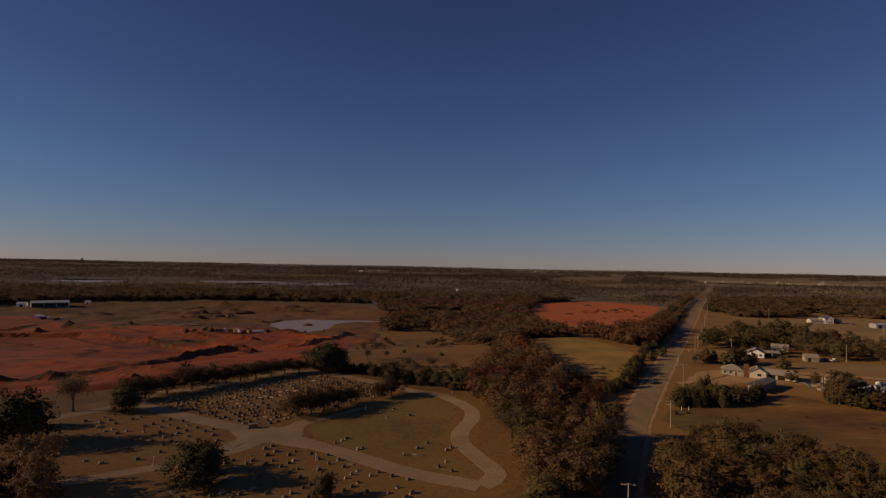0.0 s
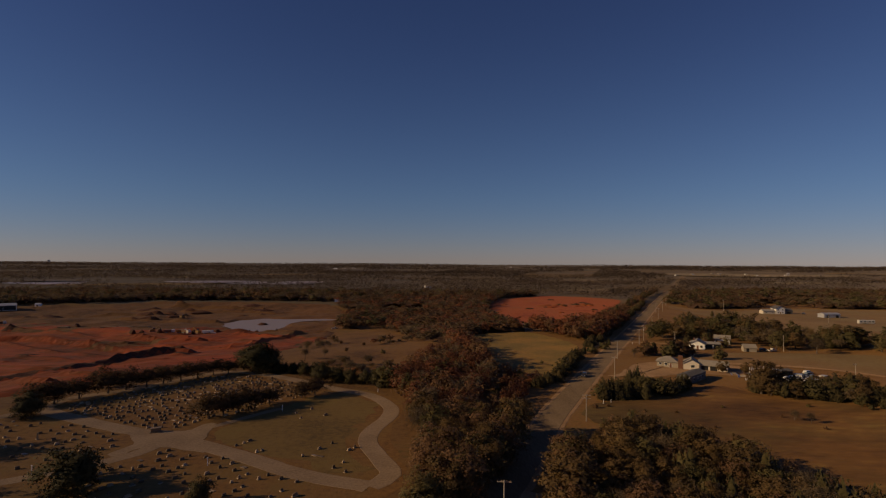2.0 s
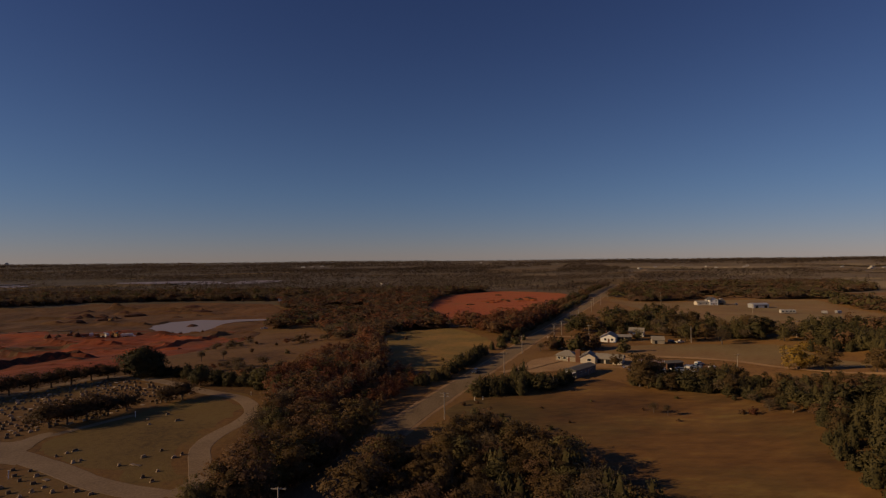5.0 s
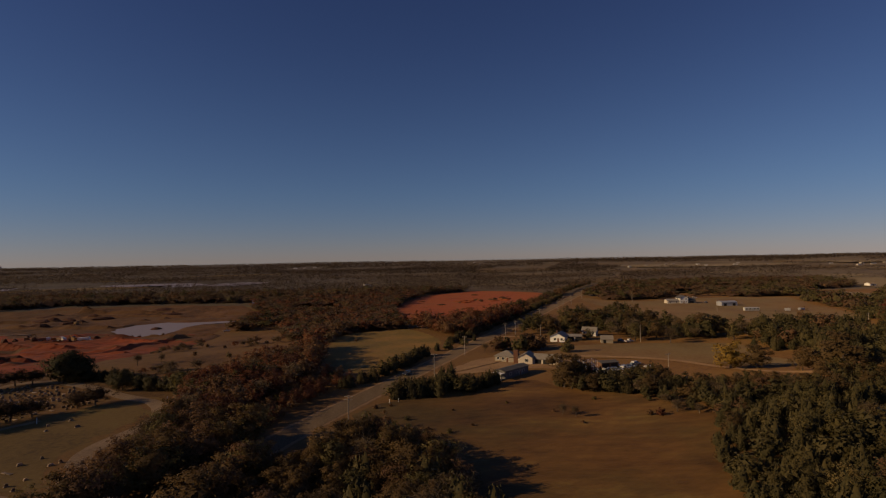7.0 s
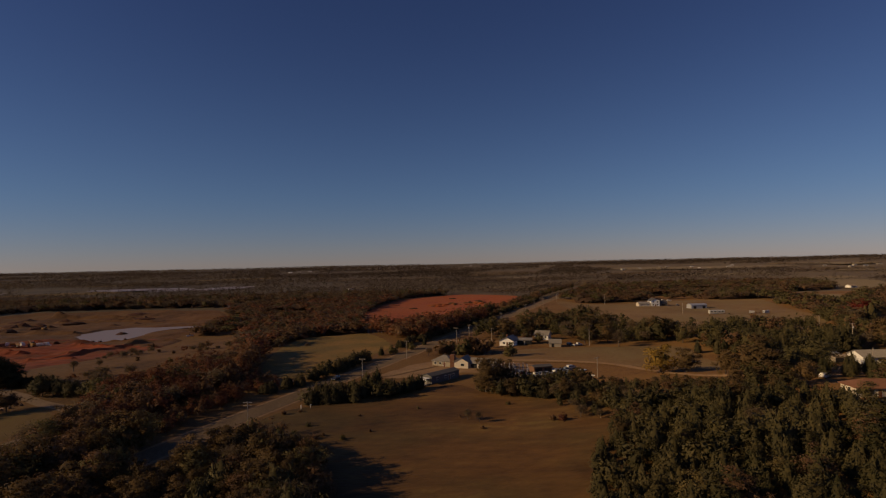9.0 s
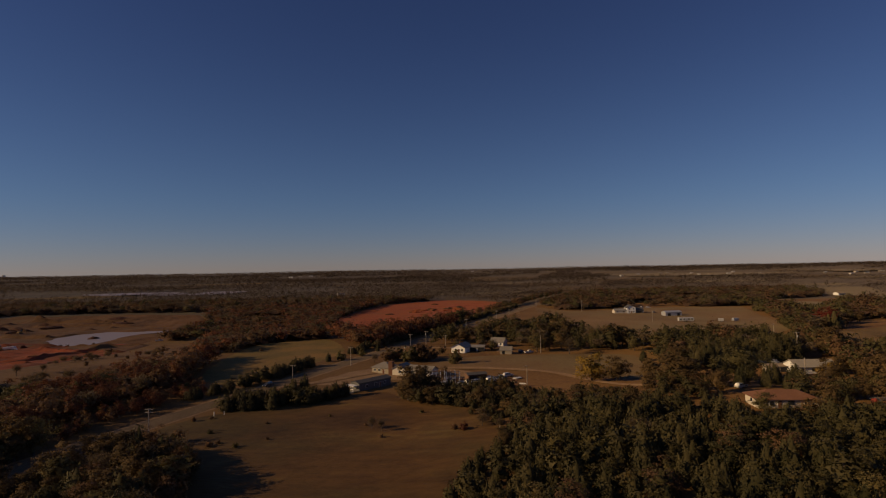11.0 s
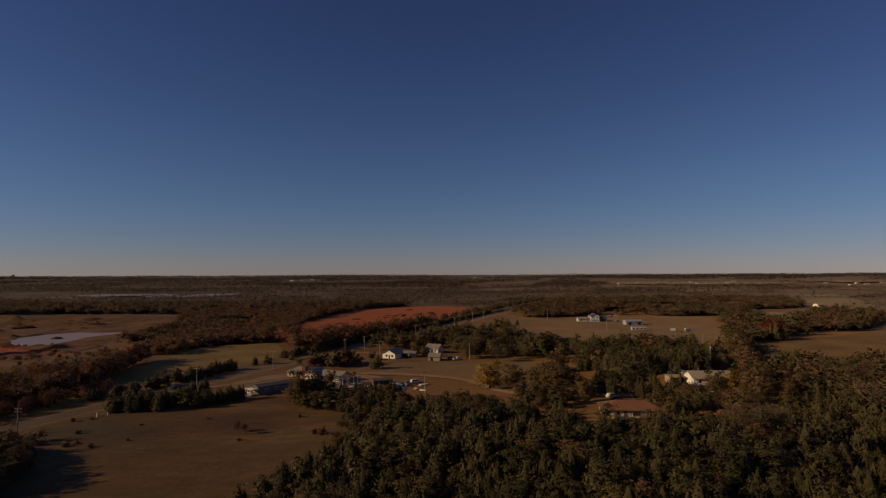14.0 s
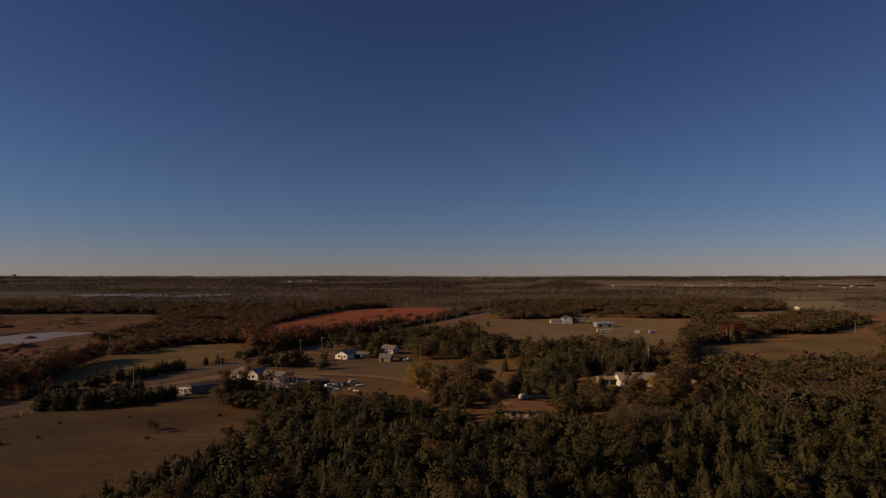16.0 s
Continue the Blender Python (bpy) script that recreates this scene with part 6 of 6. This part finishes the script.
def scrap_box(x, y, yaw, w, d, h, paint, words):
    v = thing("scrap_crate", pose(x, y, 0.03, 0, 0, yaw), words, "scrap", "scrap piles")
    part("crate", boxed(-w / 2, -d / 2, 0, w / 2, d / 2, h, bevel=0.05), paint, v)
    part("lid", boxed(-w / 2 - 0.06, -d / 2 - 0.06, h, w / 2 + 0.06, d / 2 + 0.06, h + 0.08), M_METAL, v)


random.seed(61)
for i in range(16):
    scrap_box(random.uniform(153, 186), random.uniform(217, 234) + 0.25 * (i % 3), random.uniform(-40, 40), random.uniform(0.9, 2.2), random.uniform(0.8, 1.4), random.uniform(0.6, 1.3),
              random.choice((M_CARWHITE, M_METAL, M_RUST, M_CARBLUE)), "scrap crate lying in the junk yard")


def scrap_panel(x, y, yaw, tilt, w, paint, words):
    v = thing("scrap_metal", pose(x, y, 0.35, tilt, 0, yaw), words, "scrap", "scrap piles")
    part("panel", boxed(-w / 2, -0.55, -0.03, w / 2, 0.55, 0.03), paint, v)
    for u in (-w / 3, w / 3):
        part("batten", boxed(u - 0.05, -0.5, -0.09, u + 0.05, 0.5, -0.03), M_RUST, v)


for i in range(34):
    paint, words = random.choice(((M_CARWHITE, "white sheet panel leaning in the junk yard"), (M_METAL, "pale metal sheet leaning in the junk yard"), (M_RUST, "rusty sheet panel leaning in the junk yard"), (M_TAN, "tan board leaning in the junk yard")))
    scrap_panel(random.uniform(150, 188), random.uniform(217, 238), random.uniform(-60, 60), random.uniform(20, 60), random.uniform(1.2, 3.0), paint, words)
random.seed(62)


# ---- quarry machines and slabs ----
def excavator(x, y, yaw):
    z = float(ground_z(x, y)) + 0.75
    v = thing("excavator", pose(x, y, z, 0, 0, yaw), "dusty yellow excavator on red quarry earth", "machine", "quarry machines")
    for s in (-1, 1):
        part("track", profile_bm([(-1.9, 0.0), (1.9, 0.0), (2.2, 0.4), (1.9, 0.85), (-1.9, 0.85), (-2.2, 0.4)], 0.6), M_RUST, v).location.y = s * 1.1
    part("body", boxed(-2.0, -1.25, 0.9, 1.2, 1.25, 2.2, bevel=0.12), M_YELLOWPAINT, v)
    part("cabin", boxed(0.1, -1.2, 2.15, 1.5, -0.1, 3.2, bevel=0.1), M_GLASS, v)
    part("boom", tube(bmesh.new(), (1.2, 0.3, 1.8), (4.2, 0.3, 4.2), 0.3, 0.25, 6), M_YELLOWPAINT, v)
    part("arm", tube(bmesh.new(), (4.2, 0.3, 4.2), (5.6, 0.3, 1.4), 0.24, 0.18, 6), M_YELLOWPAINT, v)
    part("bucket", boxed(5.0, -0.3, 0.5, 6.1, 0.9, 1.4, bevel=0.15), M_RUST, v)


def dump_truck(x, y, yaw, paint):
    z = float(ground_z(x, y)) + 0.7
    v = thing("dump_truck", pose(x, y, z, 0, 0, yaw), "dusty dump truck parked on red quarry earth", "truck", "quarry machines")
    part("chassis", boxed(-3.6, -0.6, 0.6, 3.6, 0.6, 0.95), M_RUST, v)
    part("bed", profile_bm([(-3.8, 1.0), (1.2, 1.0), (1.6, 2.6), (-4.1, 2.3)], 2.5, -0.1), paint, v)
    part("cabin", profile_bm([(1.7, 0.8), (3.9, 0.8), (3.9, 1.7), (3.3, 2.7), (1.7, 2.7)], 2.3), M_CARWHITE, v)
    wheels(v, (-2.6, -1.4, 2.8), 1.25, 0.52)


for x, y, yaw in [(-183, 432, 30), (-146, 423, 150), (-204, 533, 70)]:
    excavator(x, y, yaw)
for x, y, yaw, p in [(-168, 426, 10, M_RUST), (-159, 426.5, 20, M_YELLOWPAINT), (-155, 424, -30, M_RUST), (-138, 421, 5, M_CARWHITE), (-330, 480, 40, M_RUST), (-345, 486, 10, M_CARDARK)]:
    dump_truck(x, y, yaw, p)
for i, (x, y, w) in enumerate([(-265, 458, 9), (-231, 461, 13), (-218, 462, 12), (-205, 463, 10)]):
    s = thing("concrete_slabs", pose(x, y, float(ground_z(x, y)) + 0.55, 0, 0, 4 + i), "stack of pale concrete slabs on quarry earth", "slab", "concrete slabs")
    for k in range(3):
        part("slab", boxed(-w / 2 + k * 0.4, -1.6, 0.32 * k, w / 2 - k * 0.5, 1.6, 0.32 * k + 0.28, bevel=0.03), M_GRAVEL, s)


# ---- cemetery ----
def headstone_kind(style):
    name = "headstone"
    label = {0: "grey granite headstone with a rounded top on a base", 1: "low slanted granite headstone on the lawn", 2: "wide double granite headstone on a base", 3: "flat granite grave ledger in the lawn", 4: "tall narrow granite obelisk on a stepped base"}[style]
    e = thing(name, Matrix.Identity(4), label, "headstone", "headstones")
    w, h, t = {0: (0.62, 0.6, 0.26), 1: (0.68, 0.38, 0.4), 2: (1.1, 0.58, 0.28), 3: (0.9, 0.14, 1.8), 4: (0.5, 2.0, 0.5)}[style]
    if style != 3:
        part("base", boxed(-w / 2 - 0.15, -t / 2 - 0.15, -0.1, w / 2 + 0.15, t / 2 + 0.15, 0.2, bevel=0.03), M_STONE, e)
    if style in (0, 2):
        pts = [(-w / 2, 0.2), (w / 2, 0.2)] + [(w / 2 * math.cos(a) * 1.0, 0.2 + h * 0.72 + h * 0.28 * math.sin(a)) for a in np.linspace(0, math.pi, 7)]
        bm = bmesh.new()
        f = [bm.verts.new((px, -t / 2, pz)) for px, pz in pts]
        b = [bm.verts.new((px, t / 2, pz)) for px, pz in pts]
        bm.faces.new(f)
        bm.faces.new(b[::-1])
        for i in range(len(pts)):
            bm.faces.new((f[(i + 1) % len(pts)], f[i], b[i], b[(i + 1) % len(pts)]))
        part("tablet", bm, M_STONE, e)
    elif style == 1:
        bm = bmesh.new()
        pts = [(-t / 2, 0.2), (t / 2, 0.2), (t / 2, 0.2 + h), (0.0, 0.2 + h)]
        f = [bm.verts.new((-w / 2, py, pz)) for py, pz in pts]
        b = [bm.verts.new((w / 2, py, pz)) for py, pz in pts]
        bm.faces.new(f[::-1])
        bm.faces.new(b)
        for i in range(4):
            bm.faces.new((f[i], f[(i + 1) % 4], b[(i + 1) % 4], b[i]))
        part("tablet", bm, M_STONE, e)
    elif style == 3:
        part("ledger", boxed(-w / 2, -t / 2, -0.05, w / 2, t / 2, h, bevel=0.02), M_STONE, e)
    else:
        part("shaft", tube(tube(bmesh.new(), (0, 0, 0.2), (0, 0, 1.9), 0.3, 0.2, 4), (0, 0, 1.9), (0, 0, 2.2), 0.2, 0.02, 4), M_STONE, e)
    return e


STONES = []
PATHS = [[(9, 121), (-7.4, 128.4), (-23.6, 140), (-43, 152.5), (-64.6, 162.9), (-81.8, 172.4), (-102, 181.4), (-114, 183)], [(-47, 151), (-50, 142), (-59, 131.5), (-66, 127), (-80, 118)],
         [(-46, 153.5), (-36, 167), (-29.5, 177), (-17, 193.5), (-6.7, 205.4)], [(-12.8, 211.5), (-40.2, 234), (-64, 242), (-84.5, 212), (-100.5, 197.6), (-111, 185)]]


def stone_field(poly, row_gap, gap, chance):
    d, n = Vector((0.47, 0.88)), Vector((0.88, -0.47))
    c = Vector((sum(p[0] for p in poly) / len(poly), sum(p[1] for p in poly) / len(poly)))
    for i in range(-20, 21):
        j = -45.0
        while j < 45:
            j += gap * random.choice((0.8, 1.0, 1.0, 1.3, 2.0))
            p = c + n * (i * row_gap + random.uniform(-0.3, 0.3)) + d * j
            if random.random() < chance and inside(poly, p.x, p.y) and all(line_distance(q, p.x, p.y) > 3.4 for q in PATHS):
                STONES.append((p.x, p.y, random.choices((0, 1, 2, 3, 4), (2.5, 4, 5, 2.5, 0.15))[0]))


random.seed(33)
stone_field([(-64, 237), (-42, 232), (-17, 210), (-22, 199), (-34, 184), (-45, 166), (-52, 160), (-66, 168), (-90, 181), (-95, 190), (-82, 208)], 3.3, 1.9, 0.9)
stone_field([(-100, 176), (-80, 167), (-56, 154), (-60, 138), (-76, 126), (-100, 134), (-108, 155)], 4.6, 2.6, 0.7)
stone_field([(-44, 146), (-22, 136), (3, 121), (-2, 112), (-20, 104), (-48, 108), (-60, 120), (-54, 132)], 4.2, 2.5, 0.75)
STONES += [(-27.3, 147.4, 0), (-26, 149.5, 0), (-25, 151.2, 2), (-20.7, 142.6, 0), (-19.7, 143.8, 1), (-16.3, 172.4, 0), (-9.5, 175.4, 2), (-15.1, 182.5, 2), (-18.9, 177.6, 0), (-5.7, 144.6, 2), (-3.2, 148.8, 0),
           (-8.8, 139.3, 0), (-4.5, 139.3, 3), (1.8, 143.6, 2), (3, 145.4, 0), (1.6, 135, 0), (-0.1, 131.5, 0), (2.9, 129, 0), (-6, 140, 3)]
KINDS_OF_STONE = {s: headstone_kind(s) for s in range(5)}
first = set()
MORE = []
while len(STONES) > 298:
    MORE.append(STONES.pop(random.randrange(0, len(STONES) - 25)))
bm = bmesh.new()
for x, y, s in MORE:                                   # the stones past the first three hundred
    r = bmesh.ops.create_cube(bm, size=1.0, matrix=pose(x, y, 0.3, 0, 0, 54 + random.uniform(-6, 6)) @ Matrix.Diagonal((random.uniform(0.7, 1.25), 0.35, random.uniform(0.5, 0.75), 1)))
    for q in r["verts"]:
        if q.co.z > 0.4:
            q.co += (Vector((x, y, q.co.z)) - q.co) * 0.22
tagged(new("grave_markers", from_bm("grave_markers", bm, M_STONE)), "rows of small granite grave markers", "headstone", kind="stuff")
for x, y, s in STONES:
    m = pose(x, y, 0.03, 0, 0, 54 + random.uniform(-6, 6))
    if s not in first:
        first.add(s)
        KINDS_OF_STONE[s].matrix_basis = m
    else:
        copy_thing(KINDS_OF_STONE[s], m @ Matrix.Diagonal((random.uniform(0.8, 1.15), 0.9, random.uniform(0.6, 0.95), 1)))


tomb = thing("tomb", pose(-53, 159.4, 0.03, 0, 0, 20), "dark granite tomb chest beside the crossing of drives", "tomb")
part("base", boxed(-1.5, -0.9, -0.1, 1.5, 0.9, 0.2, bevel=0.03), M_STONE, tomb)
part("chest", boxed(-1.2, -0.6, 0.2, 1.2, 0.6, 1.1, bevel=0.04), M_STONE, tomb)
part("slab", boxed(-1.35, -0.75, 1.1, 1.35, 0.75, 1.25, bevel=0.03), M_STONE, tomb)


# ---- small growth and marks in the fields ----
def shrub(x, y, h, material, label):
    m = Matrix.LocRotScale((x, y, float(ground_z(x, y)) - 0.05), Euler((0, 0, random.uniform(0, 6.28))), (h, h, h))
    t = thing("shrub", m, label, "shrub", "shrubs")
    part("stem", SHRUB_STEM, None, t)
    part("crown", random.choice(SHRUBS[material.name]), None, t)


SHRUB_STEM = from_bm("stem", tube(bmesh.new(), (0, 0, -0.2), (0, 0, 0.6), 0.05, 0.03, 5), M_BARK)
SHRUBS = {m.name: [cards_mesh("crown", round_crown(rng, 1.0, 0.62, 420, 0.055, 0.0, 22, 0.15, 0.06), m) for _ in range(2)] for m in (M_BROWN, M_OLIVELEAF, M_RUSSET)}
for x, y, h, m in [(89.6, 156, 1.8, M_BROWN), (97, 154.5, 1.5, M_OLIVELEAF), (91.4, 158, 1.3, M_BROWN), (76.2, 182, 1.6, M_BROWN), (81, 184, 1.2, M_BROWN), (158, 158.5, 2.4, M_RUSSET), (155.5, 160, 1.8, M_BROWN),
                   (86, 168, 1.5, M_OLIVELEAF), (104, 160, 1.0, M_BROWN), (130, 170, 1.1, M_BROWN), (118, 182, 1.0, M_OLIVELEAF), (135, 158, 1.2, M_BROWN), (100, 176, 1.0, M_BROWN), (147, 182, 1.4, M_OLIVELEAF),
                   (60, 330, 2.0, M_BROWN), (76, 262, 1.5, M_OLIVELEAF), (-55, 262, 2.2, M_BROWN), (-62, 258, 2.0, M_OLIVELEAF), (-20, 300, 2.2, M_BROWN), (0, 290, 2.4, M_OLIVELEAF), (-14, 330, 2.0, M_BROWN), (-30, 350, 2.2, M_BROWN), (-106, 434, 2.4, M_BROWN), (-99, 437, 2.0, M_OLIVELEAF), (-113, 437, 2.2, M_BROWN), (-94, 446, 1.8, M_BROWN), (-118, 490, 1.8, M_BROWN), (-115, 488, 1.5, M_OLIVELEAF), (-74, 262, 2.0, M_BROWN), (-84, 252, 2.2, M_BROWN)]:
    shrub(x, y, h, m, "low brown shrub in dry grass" if m is not M_OLIVELEAF else "low olive green shrub in dry grass")
for x, y, h, m in [(134.5, 284, 7.2, M_BROWN), (138.5, 287, 6.0, M_OLIVELEAF), (144.5, 280, 7.8, M_OLIVELEAF), (149, 284.5, 8.6, M_BROWN), (153.5, 280.5, 7.8, M_BROWN), (166, 271.5, 6.4, M_OLIVELEAF), (119, 303, 4.6, M_OLIVELEAF), (109.5, 291, 4.6, M_OLIVELEAF), (186, 322, 5.5, M_BROWN), (190, 312, 5.0, M_BROWN)]:
    shrub(x, y, h, m, "tall round brown shrub beside the farm lane" if m is M_BROWN else "tall round olive green shrub beside the farm lane")


# ---- scraped heaps on the red field ----
def clay_mound(x, y, r, h, material=M_RED):
    bm = bmesh.new()
    bmesh.ops.create_icosphere(bm, subdivisions=2, radius=1.0)
    seed = random.uniform(0, 99)
    for v in bm.verts:
        k = 1 + 0.35 * noise.noise(v.co * 1.7 + Vector((seed, 0, 0)))
        v.co = Vector((v.co.x * r * k, v.co.y * r * 0.7 * k, max(v.co.z, -0.1) * h * k))
    e = new("clay_mound", from_bm("clay_mound", bm, material))
    e.matrix_basis = pose(x, y, float(ground_z(x, y)) + 0.08, 0, 0, random.uniform(-40, 40))
    return tagged(e, "scraped heap of red clay on bare ground", "mound", "clay mounds")


random.seed(44)
for i in range(26):
    u = i / 25
    clay_mound(150 + 62 * u + random.uniform(-7, 7), 596 + 20 * u + random.uniform(-22, 18), random.uniform(2.0, 5.5), random.uniform(0.8, 2.0), random.choice((M_RED, M_RED, M_LITTER)))
for x, y in [(120, 470), (150, 520), (172, 500), (128, 560), (205, 640), (180, 690), (110, 610), (190, 548)]:
    clay_mound(x, y, random.uniform(2.5, 5), random.uniform(0.8, 1.6), random.choice((M_RED, M_LITTER)))


for x, y, r, h in [(-196, 428, 3.0, 2.2), (-190, 430, 2.2, 1.8), (-176, 428, 2.6, 2.6), (-171, 432, 2.0, 1.8), (-162, 431, 2.4, 2.4), (-151, 429, 2.8, 2.2), (-143, 427, 2.2, 2.6), (-133, 428, 2.6, 2.4), (-127, 432, 2.2, 2.0), (-228, 520, 9, 3.2), (-214, 536, 7, 2.8),
                   (-250, 560, 10, 3.0), (-232, 572, 8, 2.6), (-262, 470, 3, 2.0), (-205, 580, 11, 2.6), (-180, 600, 14, 2.4), (-150, 606, 12, 2.2)]:
    clay_mound(x, y, r, h + 0.6, M_SPOILSHADE)


# ---- marker posts beside the drives and the road ----
def marker_post(x, y, h):
    p = thing("marker_post", pose(x, y, 0.02, 0, 0, random.uniform(-20, 20)), "small white wooden marker post in the grass", "post", "marker posts")
    part("post", boxed(-0.09, -0.09, -0.2, 0.09, 0.09, h, bevel=0.02), M_WHITE, p)
    part("cap", boxed(-0.13, -0.13, h, 0.13, 0.13, h + 0.07), M_WHITE, p)


for x, y, h in [(4.2, 204.6, 1.3), (80.6, 187.5, 1.4), (83.5, 188.5, 1.2), (-24, 181, 1.6), (-65.7, 129.3, 1.9), (-29.4, 134, 1.8), (24, 152, 1.2), (142, 322, 1.2)]:
    marker_post(x, y, h)
